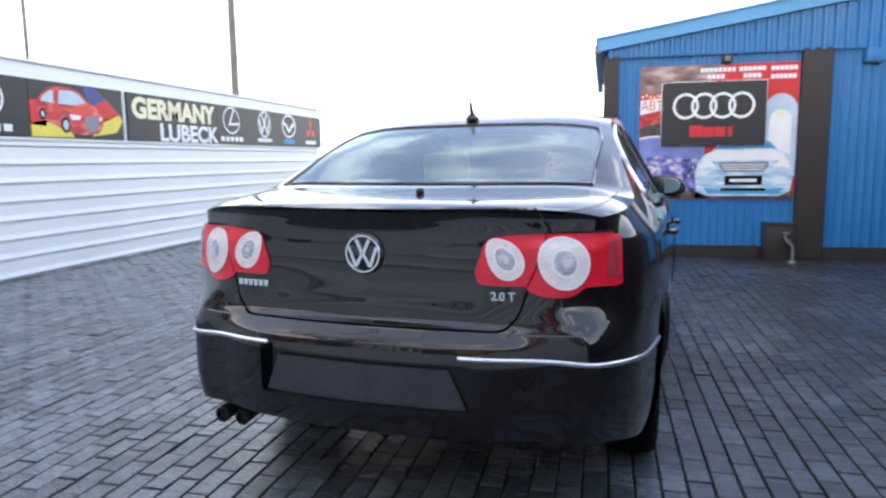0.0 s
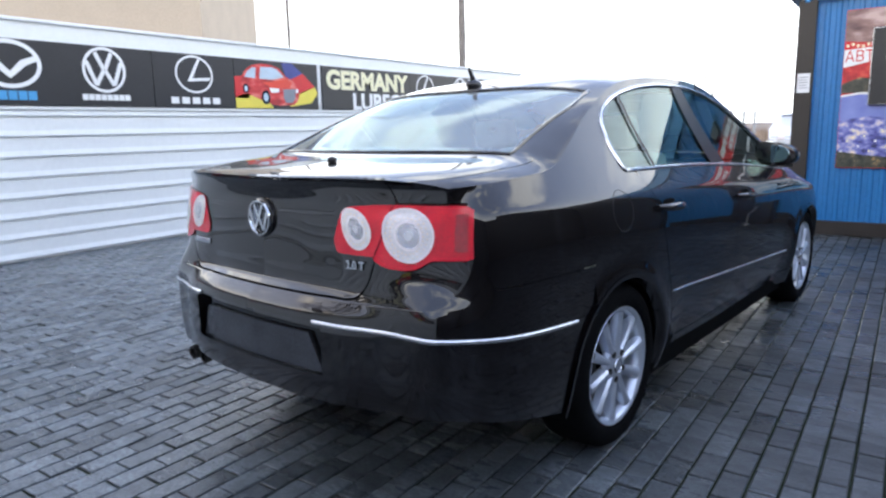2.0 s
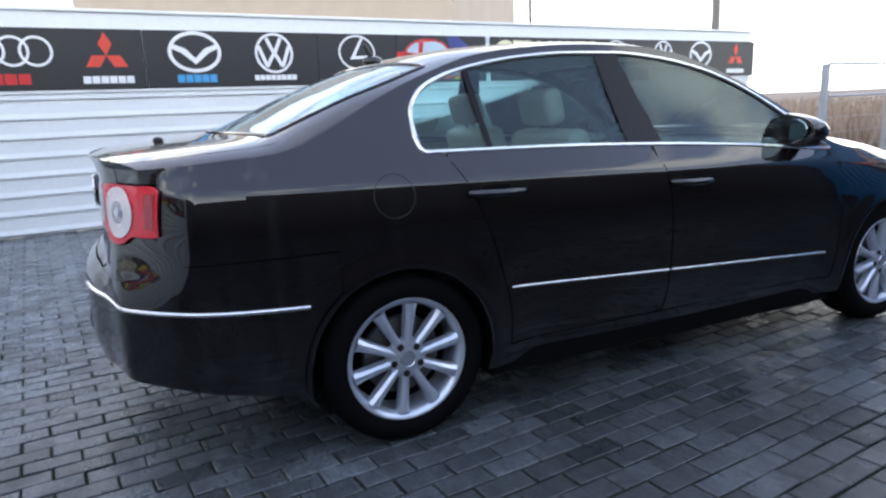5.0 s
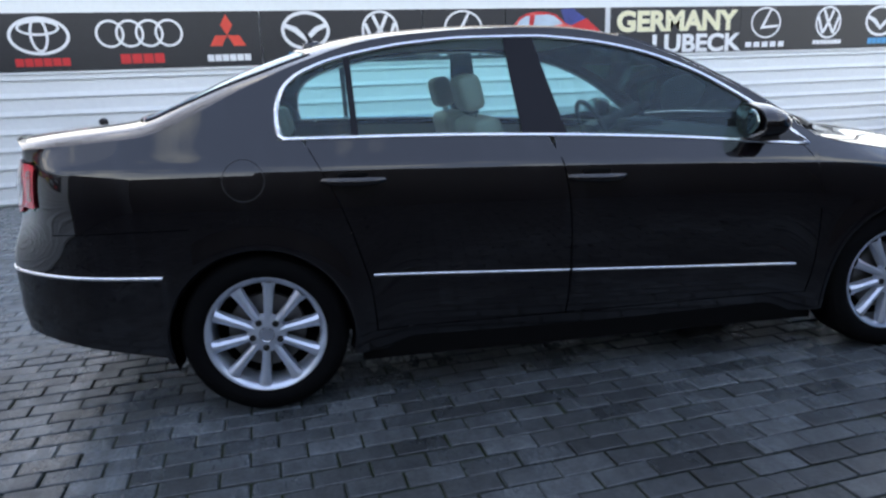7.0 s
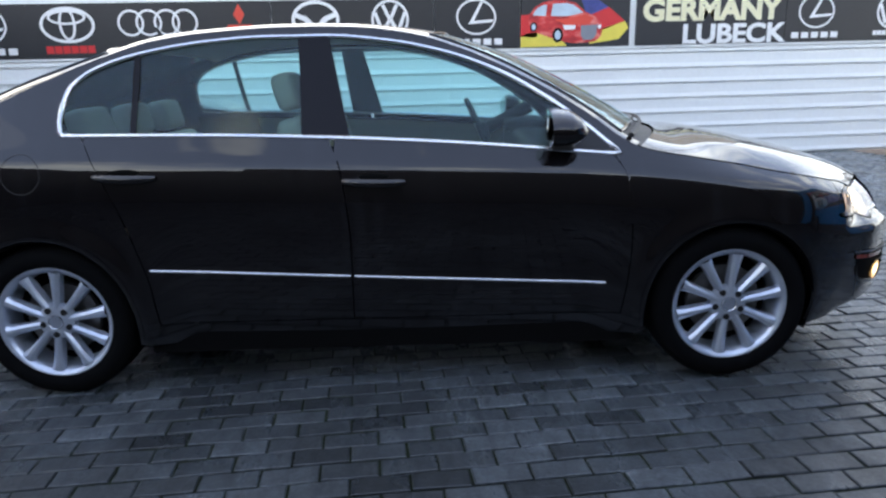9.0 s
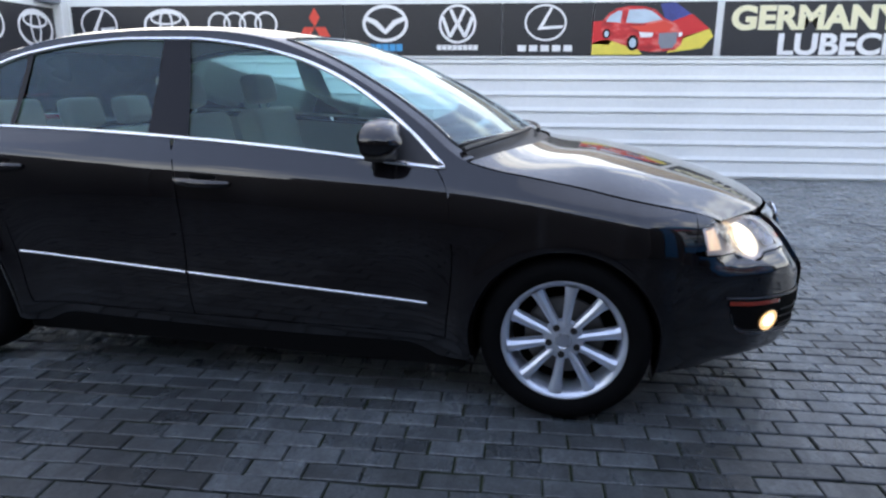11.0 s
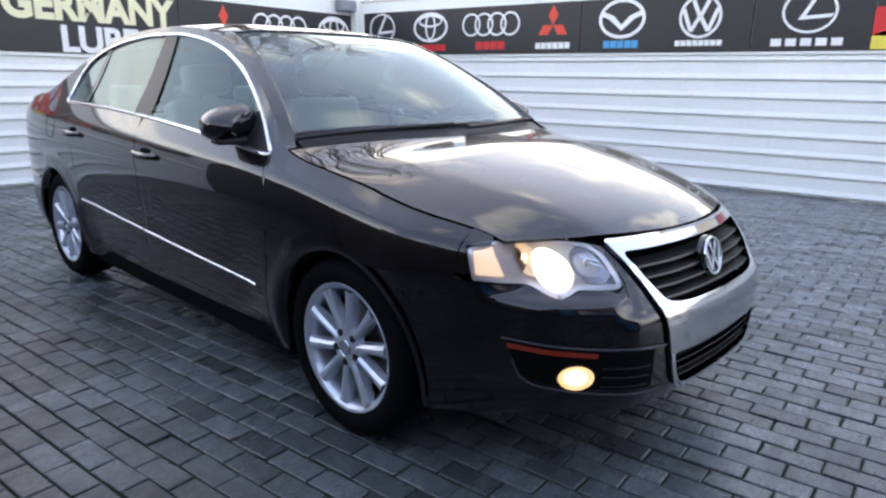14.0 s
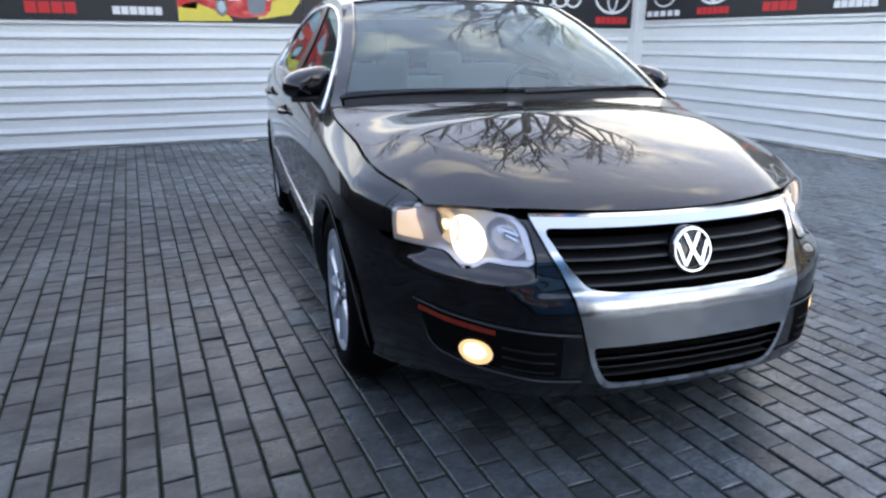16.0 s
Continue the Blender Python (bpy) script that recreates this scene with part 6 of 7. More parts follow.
# headlamps
hl_a = np.concatenate([np.linspace(fx(0.4945), fx(0.6), 22), np.linspace(fx(0.605), lamp_end, 36)])
hls = panel("headlamp", grid(lamp_fp, hl_a, lambda a: HL_LO(a) + 0.001, lambda a: HL_HI(a) - 0.001, 14, -0.022), REFLECTOR, label="clear headlamp with lit bulb", both=True)
inside = lambda a, z: FRONT.pt(a, np.clip(z, HL_LO(a) + 0.004, HL_HI(a) - 0.004))
for i, f in enumerate((lambda g: g, mirror)):
    g = f(grid(lamp_fp, hl_a, HL_LO, HL_HI, 14, 0.004, 0.026))
    raw("cover", g[0], g[1], LENS, hls[i], "clear plastic cover", g[2]).visible_shadow = False
    g = f(join(grid(lamp_fp, hl_a, HL_LO, lambda a: HL_LO(a) + np.minimum(0.013, 0.3 * (HL_HI(a) - HL_LO(a))), 4, -0.009, 0.01),
               grid(lamp_fp, hl_a, lambda a: HL_HI(a) - np.minimum(0.008, 0.3 * (HL_HI(a) - HL_LO(a))), HL_HI, 3, -0.009, 0.01),
               grid(lambda z, u: FRONT.pt(xa(INNER(z)) + 0.003 + 0.024 * u, z), np.linspace(0.642, 0.736, 20), zero, one, 4, -0.0085, 0.01),
               grid(lambda z, u: lamp_fp(lamp_end - 0.010 * u, z), np.linspace(0.648, 0.736, 12), zero, one, 3, -0.0085, 0.01)))
    raw("housing", g[0], g[1], HOUSING, hls[i], "pale lamp housing", g[2])
    for nm, a0, z0, ra, rz, skin, bulb, br in (("projector", fx(0.712), 0.675, 0.066, 0.056, GLOW_BOWL, LAMP_ON, 0.016), ("turn_bowl", fx(0.757), 0.70, 0.04, 0.04, REFLECTOR, TURN_BULB, 0.014), ("inner_bowl", fx(0.590), 0.69, 0.078, 0.046, BOWL, LAMP_OFF, 0.013)):
        bowl = lambda u, r: inside(a0 + ra * r * np.cos(u), z0 + rz * r * np.sin(u)) - np.stack([0 * u, 0.03 * (1 - r * r), 0 * u], -1)
        g = f(grid(bowl, np.linspace(0, 2 * math.pi, 37), lambda u: 0.001 + 0 * u, one, 8, -0.010 if nm != "projector" else -0.0085))
        bw = raw(nm, g[0], g[1], skin, hls[i], "bright reflector bowl", g[2])
        c = FRONT.pt(np.array(a0), np.array(z0)) - np.array([0, 0.024, 0])
        part("bulb", ball(bmesh.new(), (float(c[0]) * (1 if i == 0 else -1), float(c[1]), float(c[2])), br, br * 0.6, br, 16, 10), bulb, bw)
    for u in (0.25, 0.55):
        g = f(grid(lambda v, w: inside(fx(0.548) + 0.08 * v, 0.672 + 0.05 * u + 0.03 * v * (1 - u) + 0.006 * w), np.linspace(0, 1, 14), zero, one, 3, -0.013, 0.004))
        raw("reflector_step", g[0], g[1], CHROME, hls[i], "", g[2])
    g = f(grid(lamp_fp, np.linspace(FRONT.a_y(3.285), lamp_end - 0.012, 12), lambda a: HL_LO(a) + 0.018, lambda a: HL_HI(a) - 0.012, 8, -0.012))
    raw("turn_lens", g[0], g[1], TURN, hls[i], "pale amber turn lens", g[2])

# ---- the car: wheels ----
WR, RIM = 0.318, 0.228


def wheel(x, y, turn):
    root = new("wheel")
    root.parent = car
    root.matrix_basis = Matrix.Translation((x, y, WR)) @ (Matrix() if x > 0 else pose(0, 0, 0, 0, 0, 180)) @ pose(0, 0, 0, turn)
    bm = bmesh.new()
    lathe(bm, [(0.222, -0.19), (0.26, -0.205), (0.30, -0.2), (0.316, -0.18), (WR, -0.15), (WR, -0.06), (0.315, -0.03), (0.302, -0.008), (0.285, 0.002), (0.262, 0.006), (0.24, 0.0), (0.228, -0.008), (0.222, -0.03)], 72, "X")
    part("tyre", bm, RUBBER, root, "black road tyre")
    bm = bmesh.new()
    lathe(bm, [(0.205, -0.19), (0.2, -0.05), (0.206, -0.022), (0.214, -0.012), (0.222, -0.006), (RIM, -0.004), (RIM + 0.003, -0.009), (0.224, -0.02)], 72, "X")
    rim = part("rim", bm, ALLOY, root, "silver ten-spoke alloy rim")
    for k in range(10):
        a = 2 * math.pi * k / 10
        bm = bmesh.new()
        rows = []
        for r, half, out, deep in ((0.045, 0.0125, -0.014, 0.04), (0.075, 0.0135, -0.012, 0.04), (0.13, 0.0155, -0.010, 0.04), (0.18, 0.0185, -0.008, 0.036), (0.208, 0.024, -0.007, 0.02)):
            rows.append([(out - deep, -half * 1.2, r), (out - 0.009, -half, r), (out, -half * 0.35, r), (out, half * 0.35, r), (out - 0.009, half, r), (out - deep, half * 1.2, r)])
        vs = []
        for row in rows:
            vs.append([bm.verts.new((o, t * math.cos(a) + r * math.sin(a), r * math.cos(a) - t * math.sin(a))) for o, t, r in row])
        for p, q in zip(vs, vs[1:]):
            for j in range(5):
                bm.faces.new((p[j], p[j + 1], q[j + 1], q[j]))
        bmesh.ops.recalc_face_normals(bm, faces=bm.faces[:])
        part("spoke", bm, ALLOY, rim, smooth=25)
    bm = bmesh.new()
    lathe(bm, [(0.0, -0.007), (0.026, -0.008), (0.030, -0.012)], 32, "X")
    part("hub_cap", bm, INK_GREY, rim, "dark hub cap")
    bm = lathe(bmesh.new(), [(0.0255, -0.008), (0.0275, -0.0055), (0.0295, -0.009)], 32, "X")
    part("hub_ring", bm, CHROME, rim)
    bm = lathe(bmesh.new(), [(0.03, -0.012), (0.05, -0.014), (0.072, -0.02), (0.078, -0.04)], 40, "X")
    part("hub", bm, ALLOY, rim)
    for k in range(5):
        a = 2 * math.pi * (k + 0.5) / 5
        c = (0, 0.054 * math.sin(a), 0.054 * math.cos(a))
        bm = rod(bmesh.new(), (-0.02, c[1], c[2]), (-0.0115, c[1], c[2]), 0.0135, 0.013, 10)
        part("wheel_bolt", bm, SOOT, rim)
    bm = lathe(bmesh.new(), [(0.05, -0.075), (0.145, -0.075), (0.148, -0.08), (0.148, -0.095), (0.05, -0.095)], 40, "X")
    part("brake_disc", bm, STEEL, root, "dull steel brake disc")
    # black disc stands for the shade deep inside the wheel
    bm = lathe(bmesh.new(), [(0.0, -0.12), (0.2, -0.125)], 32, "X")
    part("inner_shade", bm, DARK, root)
    return root


for y, turn in ((0.008, -7), (AXLE_F + 0.003, -6)):
    wheel(0.88, y, turn), wheel(-0.88, y, -turn)

# ---- the car: mirrors, handles, small trim ----
for s in (1, -1):
    mir = new("wing_mirror")
    mir.parent = car
    mir.matrix_basis = Matrix.Translation((s * 0.865, 2.03, 1.035)) @ Matrix.Diagonal((s, 1, 1, 1)) @ pose(0, 0, 0, 0, 0, -12)
    bm = bmesh.new()
    rings = []
    for depth_, wide, tall in ((-0.052, 0.104, 0.060), (-0.049, 0.110, 0.066), (-0.02, 0.111, 0.067), (0.02, 0.104, 0.062), (0.05, 0.086, 0.050), (0.068, 0.06, 0.034), (0.076, 0.025, 0.014)):
        ring_ = []
        for k in range(28):
            a = 2 * math.pi * k / 28
            c, d = math.cos(a), math.sin(a)
            c, d = math.copysign(abs(c) ** 0.72, c), math.copysign(abs(d) ** 0.8, d)
            ring_.append(bm.verts.new((wide * c, depth_ + 0.02 * c, tall * d * (1 - 0.14 * c) - 0.012 * c)))
        rings.append(ring_)
    for p, q in zip(rings, rings[1:]):
        for k in range(28):
            bm.faces.new((p[k], p[(k + 1) % 28], q[(k + 1) % 28], q[k]))
    bm.faces.new(rings[0]), bm.faces.new(rings[-1])
    bmesh.ops.recalc_face_normals(bm, faces=bm.faces[:])
    part("shell", bm, PAINT, mir, "dark painted mirror shell")
    bm = bmesh.new()
    lathe(bm, [(0.0, -0.0555), (0.9, -0.0555), (0.94, -0.051)], 28, "Y", Matrix.Diagonal((0.094, 1, 0.054, 1)))
    part("mirror_glass", bm, MIRROR_TINT, mir, "mirror glass")
    part("lower_shell", box(bmesh.new(), -0.1, 0.07, -0.04, 0.045, -0.078, -0.05, 0.014, 3), PLASTIC, mir)
    part("arm", box(bmesh.new(), -0.15, -0.05, -0.02, 0.055, -0.088, -0.056, 0.012, 2), PLASTIC, mir)
    panel("mirror_foot", grid(side_pt, np.linspace(2.06, 2.236, 10), lambda y: BELT(y) + 0.006, lambda y: DLO_TOP(y) - 0.008, 5, 0.003), PLASTIC)if s > 0 else None
    for door, y0, z0 in ((fd, 1.314, 0.858), (rd, 0.379, 0.896)):
        h = new("door_handle")
        h.parent = car
        xx = float(side_x(y0, z0))
        h.matrix_basis = Matrix.Translation((s * xx, y0, z0)) @ Matrix.Diagonal((s, 1, 1, 1))
        line = [(0.004 + 0.026 * (1 - abs(u) ** 3.5), u * 0.115, -0.004 * u - 0.003 * (1 - u * u)) for u in np.linspace(-1, 1, 19)]
        part("grip", tube(line, lambda t: 0.0165 - 0.007 * abs(2 * t - 1) ** 3, 12), PAINT, h)
        # black bulge on the uncut door paints the shaded hollow above the grip
        part("pocket", ball(bmesh.new(), (-0.006, 0.0, 0.016), 0.009, 0.062, 0.014, 24, 10), DARK, h)
        part("cup", ball(bmesh.new(), (-0.007, -0.005, -0.036), 0.0105, 0.045, 0.017, 24, 10), PAINT, h)

us = np.linspace(0, 2 * math.pi, 41)[:-1]
part("fuel_flap_seam", tube([tuple(side_pt(-0.015 + 0.074 * math.cos(u), 0.915 + 0.074 * math.sin(u))) for u in us], 0.0014, 5, True), PLASTIC, car)
for s in (-1, 1):
    pts = [tuple(np.array(top_pt((0.95 if s > 0 else 0.06) + (-0.82) * t, 2.525 - 0.028 * t)) + [0, 0, 0.014]) for t in np.linspace(0, 1, 12)]
    part("wiper", tube(pts, lambda t: 0.011 - 0.005 * t, 6), PLASTIC, car, "black wiper blade")
base = np.array(top_pt(0.0, 0.25))
fin = bmesh.new()
ball(fin, (0, base[1], base[2] + 0.008), 0.03, 0.05, 0.026, 20, 10)
aerial = part("roof_aerial", fin, GLOSS, car, "short black roof aerial on a rounded foot")
part("mast", tube([(0, base[1] - 0.035 * t, base[2] + 0.02 + 0.06 * t) for t in np.linspace(0, 1, 6)], lambda t: 0.013 - 0.006 * t, 8), PLASTIC, aerial)

# ---- the car: inside ----
part("underbody", box(bmesh.new(), -0.84, 0.84, 0.37, 2.34, 0.165, 0.3), DARK, car, smooth=0)
bm = box(bmesh.new(), -0.55, 0.55, -0.3, 3.2, 0.19, 0.36)
part("floor_pan", bm, DARK, car, smooth=0)
part("boot_floor", box(bmesh.new(), -0.5, 0.5, -0.84, -0.3, 0.36, 0.92), DARK, car, smooth=0)
part("engine_block", box(bmesh.new(), -0.5, 0.5, 2.3, 3.3, 0.36, 0.64), DARK, car, smooth=0)
panel("door_card", grid(side_pt, np.linspace(0.46, 2.26, 24), lambda y: 0.30 + 0 * y, lambda y: BELT(y) - 0.01, 8, -0.045), BEIGE, both=True)
panel("hull", grid(side_pt, np.linspace(0.36, 2.35, 24), lambda y: 0.21 + 0 * y, lambda y: BELT(y) - 0.02, 8, -0.02), DARK, both=True)
panel("hull", grid(side_pt, np.linspace(0.08, 0.36, 12), lambda y: 0.70 + 0 * y, lambda y: BELT(y) - 0.02, 8, -0.02), DARK, both=True)
panel("head_lining", grid(lambda s, q: top_pt(s, q, 0.04), np.linspace(-1, 1, 17), lambda s: 0.2 + 0 * s, lambda s: 1.58 + 0 * s, 16, -0.03), BEIGE)
part("parcel_shelf", box(bmesh.new(), -0.58, 0.58, -0.42, 0.02, 0.98, 1.0, 0.005), TRIM_DARK, car)
bm = bmesh.new()
box(bm, -0.68, 0.68, 1.95, 2.42, 0.72, 0.955, 0.05, 3)
part("dashboard", bm, TRIM_DARK, car, "dark moulded dashboard")
part("instrument_hood", box(bmesh.new(), -0.55, -0.2, 1.92, 2.15, 0.93, 1.0, 0.03, 3), TRIM_DARK, car)


def seat(x, y, name, w):
    root = new(name)
    root.parent = car
    root.matrix_basis = Matrix.Translation((x, y, 0.36))
    part("cushion", box(bmesh.new(), -w, w, -0.02, 0.5, 0.0, 0.2, 0.05, 3), BEIGE, root, "beige leather cushion")
    n = 1 if w < 0.4 else 3
    top = 0.77 if n == 1 else 0.64
    back = 0.74 if n == 1 else 0.62
    part("backrest", box(bmesh.new(), -w, w, -0.06, 0.07, 0.15, back, 0.05, 3, m=pose(0, 0, 0, 14)), BEIGE, root, "beige leather backrest")
    for i in range(n):
        cx = 0 if n == 1 else (i - 1) * 0.42
        part("headrest", box(bmesh.new(), cx - 0.13, cx + 0.13, -0.05, 0.05, top, top + 0.16, 0.045, 3, m=pose(0, 0, 0, 14)), BEIGE, root, "beige leather headrest")
        for dx in (-0.05, 0.05):
            part("headrest_post", rod(bmesh.new(), pose(0, 0, 0, 14) @ Vector((cx + dx, 0, top - 0.06)), pose(0, 0, 0, 14) @ Vector((cx + dx, 0, top + 0.02)), 0.006), CHROME, root)


seat(0.37, 1.12, "front_seat", 0.25)
seat(-0.37, 1.12, "front_seat", 0.25)
seat(0.0, 0.22, "rear_bench", 0.62)
wheel_in = new("steering_wheel")
wheel_in.parent = car
wheel_in.matrix_basis = Matrix.Translation((-0.37, 1.80, 0.93)) @ pose(0, 0, 0, 25)
bm = tube([(0.185 * math.cos(a), 0, 0.185 * math.sin(a)) for a in np.linspace(0, 2 * math.pi, 37)[:-1]], 0.014, 8, True)
part("wheel_rim", bm, TRIM_DARK, wheel_in)
part("wheel_hub", box(bmesh.new(), -0.09, 0.09, -0.02, 0.04, -0.06, 0.05, 0.02, 2), TRIM_DARK, wheel_in)
for a in (0, 180, 270):
    part("wheel_spoke", rod(bmesh.new(), (0.06 * math.cos(radians(a)), 0, 0.06 * math.sin(radians(a))), (0.18 * math.cos(radians(a)), 0, 0.18 * math.sin(radians(a))), 0.012), TRIM_DARK, wheel_in)
part("column", rod(bmesh.new(), (0, 0.02, 0), (0, 0.3, 0), 0.035), TRIM_DARK, wheel_in)
part("rear_mirror", box(bmesh.new(), -0.11, 0.11, 1.78, 1.81, 1.30, 1.365, 0.02, 2), TRIM_DARK, car)



# ---- the car: the nose narrows and the tail is blunt ----
def settle(v):
    """Draws the nose in towards the middle and the tail forwards."""
    y = v.y
    nose = 1 - (0.025 + 0.075 * float(step(0.42, 0.66, abs(v.x)))) * float(step(2.95, 3.35, y))
    nose *= 1 - 0.05 * float(step(-0.72, -0.95, y)) * float(step(1.0, 1.08, v.z))
    return Vector((v.x * nose, y + 0.045 * float(step(-0.88, -1.0, y)), v.z))


shaped = set()
for ob in car.children_recursive:
    m, up_ = ob.matrix_basis.copy(), ob.parent
    while up_ is not car:
        m, up_ = up_.matrix_basis @ m, up_.parent
    if ob.type != "MESH" or ob.data.name in shaped or ob.name.split(".")[0] in ("tyre", "rim", "spoke", "hub", "hub_cap", "hub_ring", "wheel_bolt", "brake_disc", "inner_shade"):
        continue
    shaped.add(ob.data.name)
    inv = m.inverted()
    for v in ob.data.vertices:
        p = m @ v.co
        if p.y > 2.95 or p.y < -0.72:
            v.co = inv @ settle(p)

# ---- beyond the yard ----
# unseen wall added to block low eastern sky and darken the car's reflections
bm = box(bmesh.new(), 5.6, 5.85, FENCE_Y - 0.1, 1.6, 0, 2.6)
box(bm, 5.6, 5.85, 1.6, WALL_Y - 0.15, 0, 3.2)
tagged(part("yard_wall_east", bm, BLOCKER_WALL, smooth=0), "plain dark wall added unseen to block light from the east", "wall", kind="structure")

# unseen wall added to end the white fence in the car's reflections
bm = box(bmesh.new(), REAR_X + 0.001, 5.599, FENCE_Y - 0.1, FENCE_Y + 0.05, 0, 2.6)
tagged(part("yard_wall_south", bm, BLOCKER_WALL, smooth=0), "plain dark wall added unseen past the white fence end", "wall", kind="structure")
# unseen wall added to keep blue sheet out of the car's reflections
bm = box(bmesh.new(), 3.5, 5.85, WALL_Y - 0.149, WALL_Y + 0.1, 0, 3.2)
tagged(part("yard_wall_north", bm, BLOCKER_WALL, smooth=0), "plain dark wall added unseen beside the blue building", "wall", kind="structure")
wire_fence = thing("wire_fence", "low wire fence with pale concrete posts along the drive", "fence", pose(-4.25, 13.35, 0, 0, 0, 0))
for i in range(9):
    part("fence_post", box(bmesh.new(), -0.05, 0.05, i * 2.08 - 0.05, i * 2.08 + 0.05, -0.05, 1.62, 0.01), CONCRETE, wire_fence)
for z in (0.25, 0.5, 0.75, 1.0, 1.3):
    part("wire", rod(bmesh.new(), (0.055, 0, z), (0.055, 16.6, z), 0.004, n=5), WIRE, wire_fence, smooth=0)
part("gate_rail", rod(bmesh.new(), (0.07, 0, 1.62), (0.07, 2.08, 1.62), 0.02, n=8), WIRE, wire_fence)
part("gate_rail", rod(bmesh.new(), (0.07, 0, 1.1), (0.07, 2.08, 1.1), 0.02, n=8), WIRE, wire_fence)

verts, faces = [], []
rg = random.Random(3)
for i in range(9000):
    y = 13.5 + 60 * rg.random() ** 1.6
    x = -4.55 - (0.3 + 30 * rg.random() ** 1.7) * (0.4 + y / 40)
    h, a = rg.uniform(0.35, 0.95) * (1.0 if x < -5 else 0.6), rg.uniform(0, 3.14)
    w, lx, ly = rg.uniform(0.02, 0.06), rg.uniform(-0.2, 0.2), rg.uniform(-0.2, 0.2)
    k = len(verts)
    verts += [(x - w * math.cos(a), y - w * math.sin(a), -0.05), (x + w * math.cos(a), y + w * math.sin(a), -0.05), (x + lx, y + ly, h)]
    faces.append((k, k + 1, k + 2))
tagged(raw("dry_grass", verts, faces, DRY_GRASS, flat=True), "tall dry brown grass behind the wire fence", "grass", kind="stuff")


def pole(x, y, h, r, label):
    root = thing("utility_pole", label, "pole", pose(x, y, -0.05), group="poles beyond the fence")
    part("shaft", rod(bmesh.new(), (0, 0, 0), (0, 0, h), r, r * 0.7, 12), WOOD_POLE, root)
    return root


pole(-12.05, 20.8, 11.0, 0.14, "tall weathered pole beyond the white fence")
pole(-16.6, 17.1, 12.0, 0.07, "thin tall pole beyond the white fence")
aframe = pole(-10.4, 44.5, 8.0, 0.055, "weathered braced pole in the field")
part("brace", rod(bmesh.new(), (2.3, 0.5, 0), (0.08, 0, 5.2), 0.06, 0.05, 10), WOOD_POLE, aframe)

house = thing("apartment_building", "plain beige rendered building beyond the white fence", "building", pose(-19.2, 15.6, 0, 0, 0, 38))
part("wall", box(bmesh.new(), -18, 0, 0, 9, -0.05, 9.0), BEIGE_WALL, house, smooth=0)
part("roof", box(bmesh.new(), -18.3, 0.3, -0.3, 9.3, 9.0, 9.25), INK_GREY, house, smooth=0)


def branch(bm, p, d, length, r, depth, rnd):
    """A tapering limb with side shoots, down to thin twigs."""
    q = p + d * length
    rod(bm, p, q, r, r * 0.62, 7 if depth > 2 else 4)
    if depth == 0:
        return
    for _ in range(3 if depth > 1 else 4):
        v = Vector((rnd.gauss(0, 1), rnd.gauss(0, 1), rnd.gauss(0.35, 0.7))).normalized()
        nd = (d * 0.95 + v * 0.75).normalized()
        branch(bm, p + d * length * rnd.uniform(0.55, 1.0), nd, length * rnd.uniform(0.6, 0.8), r * 0.55, depth - 1, rnd)


def bare_tree(x, y, h, seed):
    rnd = random.Random(seed)
    root = thing("bare_tree", "tall leafless tree behind the white fence", "tree", pose(x, y, -0.05))
    part("trunk", rod(bmesh.new(), (0, 0, 0), (0.1, 0, h * 0.3), 0.02 * h, 0.015 * h, 12), BARK, root)
    bm = bmesh.new()
    for k in range(6):
        a, lean = 1.05 * k + rnd.uniform(-0.4, 0.4), rnd.uniform(0.35, 1.1)
        branch(bm, Vector((0.1, 0, h * rnd.uniform(0.24, 0.3))), Vector((lean * math.cos(a), lean * math.sin(a), 1)).normalized(), h * rnd.uniform(0.17, 0.25), 0.0105 * h, 4, rnd)
    part("crown", bm, BARK, root, "crown of bare limbs and twigs", smooth=0)


bare_tree(-7.2, -5.2, 18.0, 5)
bare_tree(-15.5, -10.2, 9.0, 8)

van = thing("parked_car", "white car parked on the asphalt drive", "car", pose(-2.0, 25.0, -0.006, 0, 0, 8))
prof = [(-2.1, 0.3), (-2.15, 0.75), (-1.9, 0.95), (-1.1, 1.0), (-0.5, 1.45), (0.9, 1.5), (1.7, 1.05), (2.1, 0.95), (2.12, 0.4), (1.9, 0.28)]
bm = bmesh.new()
left = [bm.verts.new((-0.85 if z < 1.1 else -0.65, y, z)) for y, z in prof]
right = [bm.verts.new((0.85 if z < 1.1 else 0.65, y, z)) for y, z in prof]
for i in range(len(prof)):
    j = (i + 1) % len(prof)
    bm.faces.new((left[i], left[j], right[j], right[i]))
bm.faces.new(left), bm.faces.new(right)
bmesh.ops.recalc_face_normals(bm, faces=bm.faces[:])
bmesh.ops.bevel(bm, geom=bm.edges[:], offset=0.06, segments=2, affect="EDGES")
part("body", bm, CAR_WHITE, van)
part("windscreen", done(flat(bmesh.new(), [(-0.62, 1.05), (0.62, 1.05), (0.55, 1.4), (-0.55, 1.4)], 0.0)), GLOSS, van, m=Matrix.Translation((0, -0.62, 0)) @ pose(0, 0, 0, 0))
for x in (-0.78, 0.62):
    for y in (-1.35, 1.35):
        bm = lathe(bmesh.new(), [(0.0, 0.0), (0.2, 0.0), (0.3, 0.02), (0.31, 0.08), (0.3, 0.15), (0.0, 0.16)], 24, "X", Matrix.Translation((x, y, 0.31)))
        part("wheel", bm, RUBBER, van)
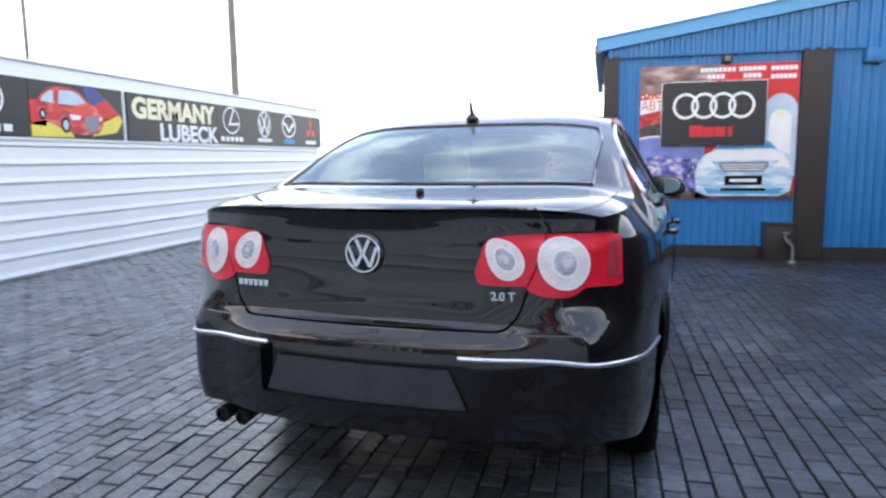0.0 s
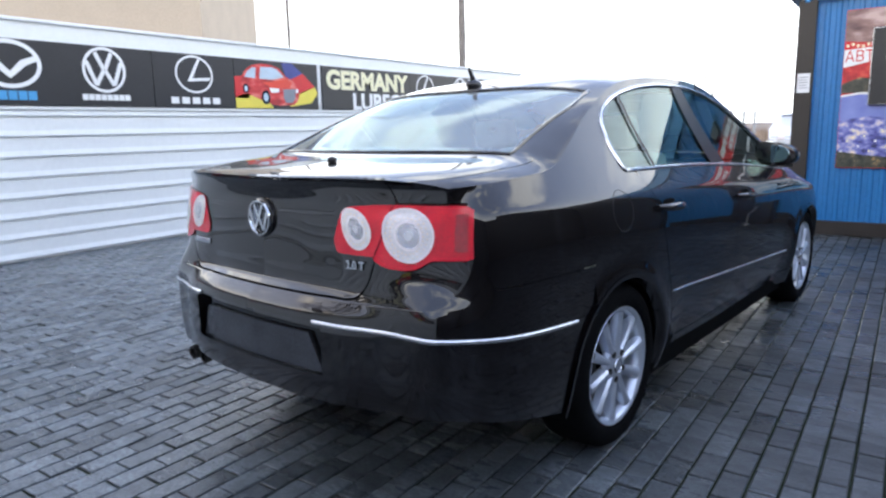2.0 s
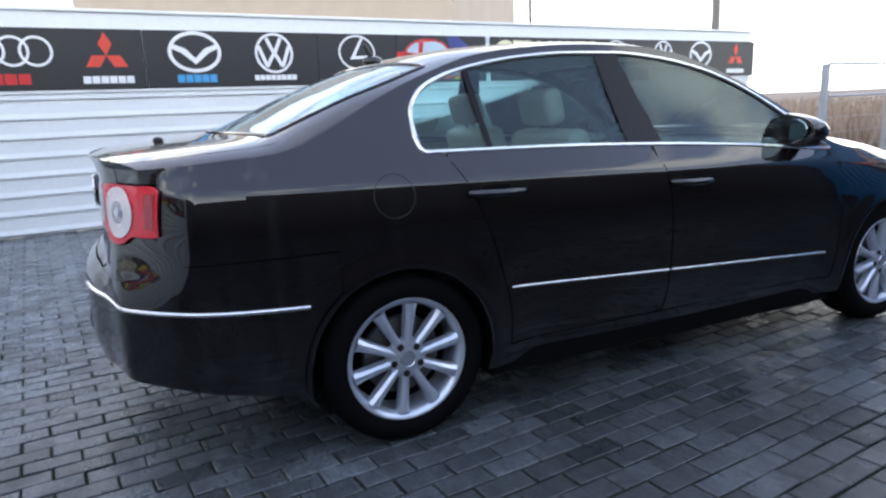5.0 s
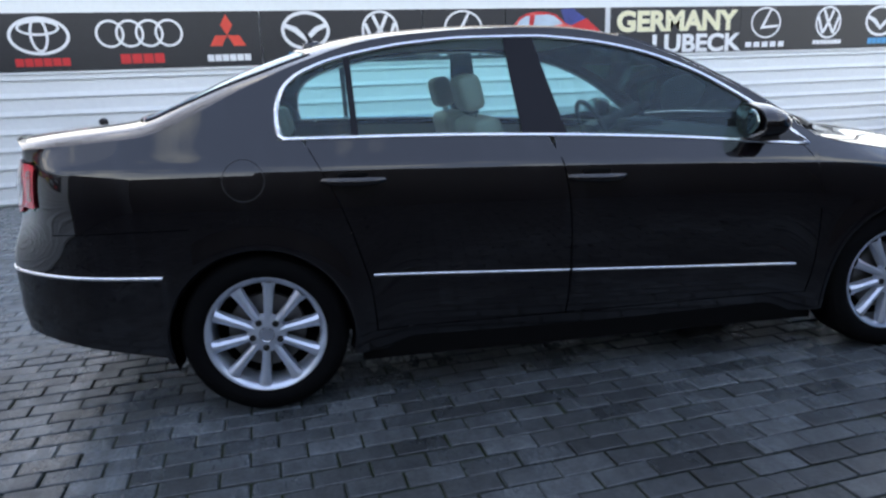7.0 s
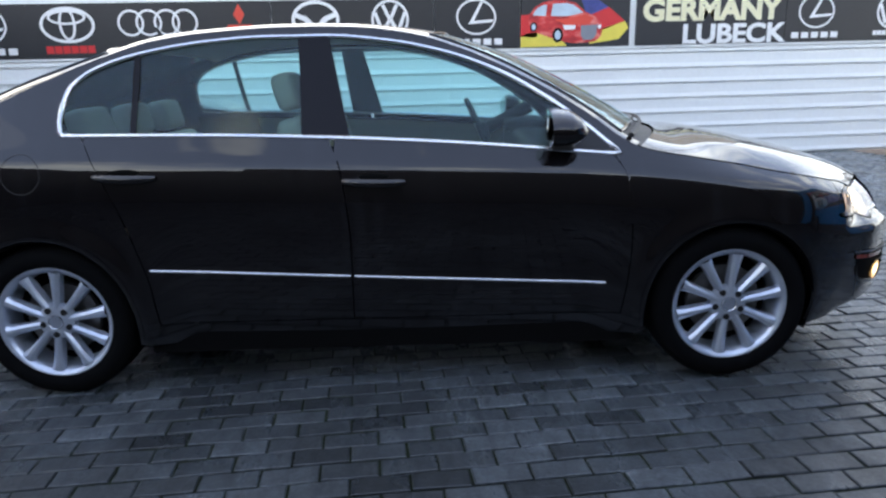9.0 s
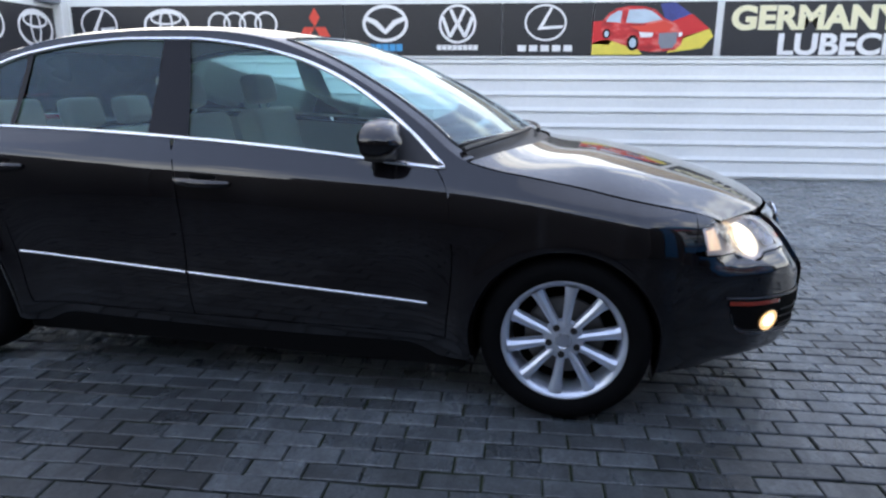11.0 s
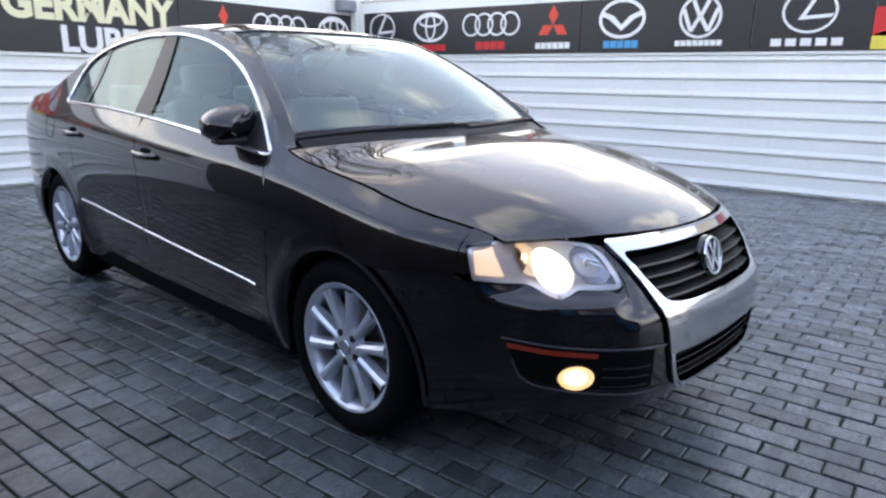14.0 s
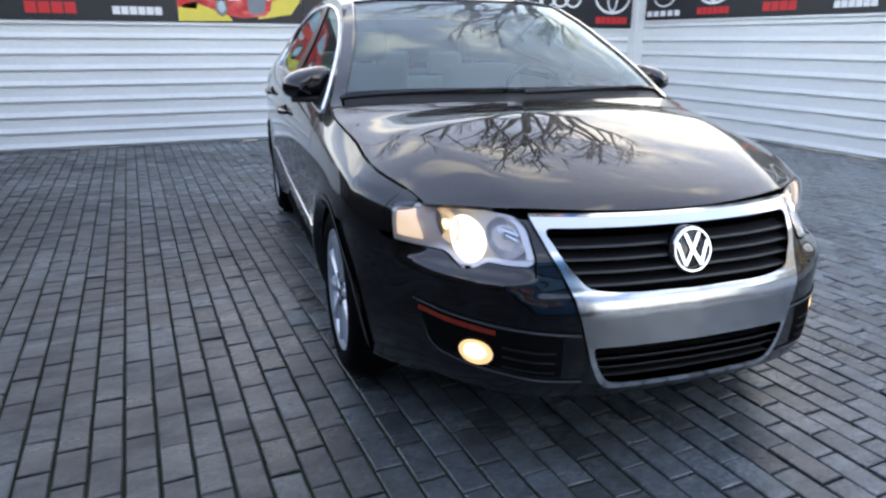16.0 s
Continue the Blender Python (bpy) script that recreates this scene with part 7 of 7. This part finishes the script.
for x in (-0.62, 0.42):
    part("headlamp", box(bmesh.new(), x, x + 0.2, -2.2, -2.05, 0.68, 0.8, 0.03, 2), CLEAR_LENS, van)

# ---- paving ----
COL, LEN, GAP, CUT = 0.0965, 0.193, 0.0085, 0.008


def paver_shape(w, l, z=0.0):
    """Verts and faces of one bevelled paving stone, top at z."""
    c = 0.004
    a, b = w / 2, l / 2
    v = [(-a, -b, z - 0.03), (a, -b, z - 0.03), (a, b, z - 0.03), (-a, b, z - 0.03), (-a, -b, z - c * 0.7), (a, -b, z - c * 0.7), (a, b, z - c * 0.7), (-a, b, z - c * 0.7),
         (-a + c, -b + c, z), (a - c, -b + c, z), (a - c, b - c, z), (-a + c, b - c, z)]
    f = [(8, 9, 10, 11)] + [(i, (i + 1) % 4, (i + 1) % 4 + 4, i + 4) for i in range(4)] + [(i + 4, (i + 1) % 4 + 4, (i + 1) % 4 + 8, i + 8) for i in range(4)]
    return v, f


paving = thing("paving", "worn grey rectangular paving stones, damp in patches, yard daylight painted in", "paving", kind="structure")
rng = random.Random(7)
pv, pf = paver_shape(COL - GAP, LEN - CUT)
stone_mesh = bpy.data.meshes.new("paving_stone")
stone_mesh.from_pydata(pv, [], pf)
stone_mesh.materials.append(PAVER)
allv, allf = [], []
X0, Y0 = 1.02 + COL / 2, 6.254 + LEN / 2
ncol, nrow = range(-86, 64), range(-38, 80)
for i in ncol:
    x = X0 + i * COL
    for j in nrow:
        y = Y0 + j * LEN + (LEN / 2 if i % 2 else 0.0) + rng.uniform(-0.0016, 0.0016)
        if y < FENCE_Y - 0.1 or x < FENCE_X - 0.15 or (y > WALL_Y + 0.1 and x > 0.1) or y > 11.3 or x > 7.0:
            continue
        dz, tx, ty, yaw = rng.gauss(0, 0.0014), rng.gauss(0, 0.014), rng.gauss(0, 0.014), rng.gauss(0, 0.006)
        if 0.55 < x < 1.56 and 5.2 < y < 8.2 and (x - 0.55) + (y - 5.2) < 3.6:
            ob = new("paving_stone", stone_mesh)
            ob.parent = paving
            ob.matrix_basis = Matrix.Translation((x, y, dz)) @ Euler((tx, ty, yaw)).to_matrix().to_4x4()
            continue
        k = len(allv)
        cw, sw = math.cos(yaw), math.sin(yaw)
        allv += [(x + a * cw - b * sw, y + a * sw + b * cw, c + dz + b * tx - a * ty) for a, b, c in pv]
        allf += [tuple(q + k for q in f) for f in pf]
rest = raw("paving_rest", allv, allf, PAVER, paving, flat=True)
tagged(rest, kind="stuff")
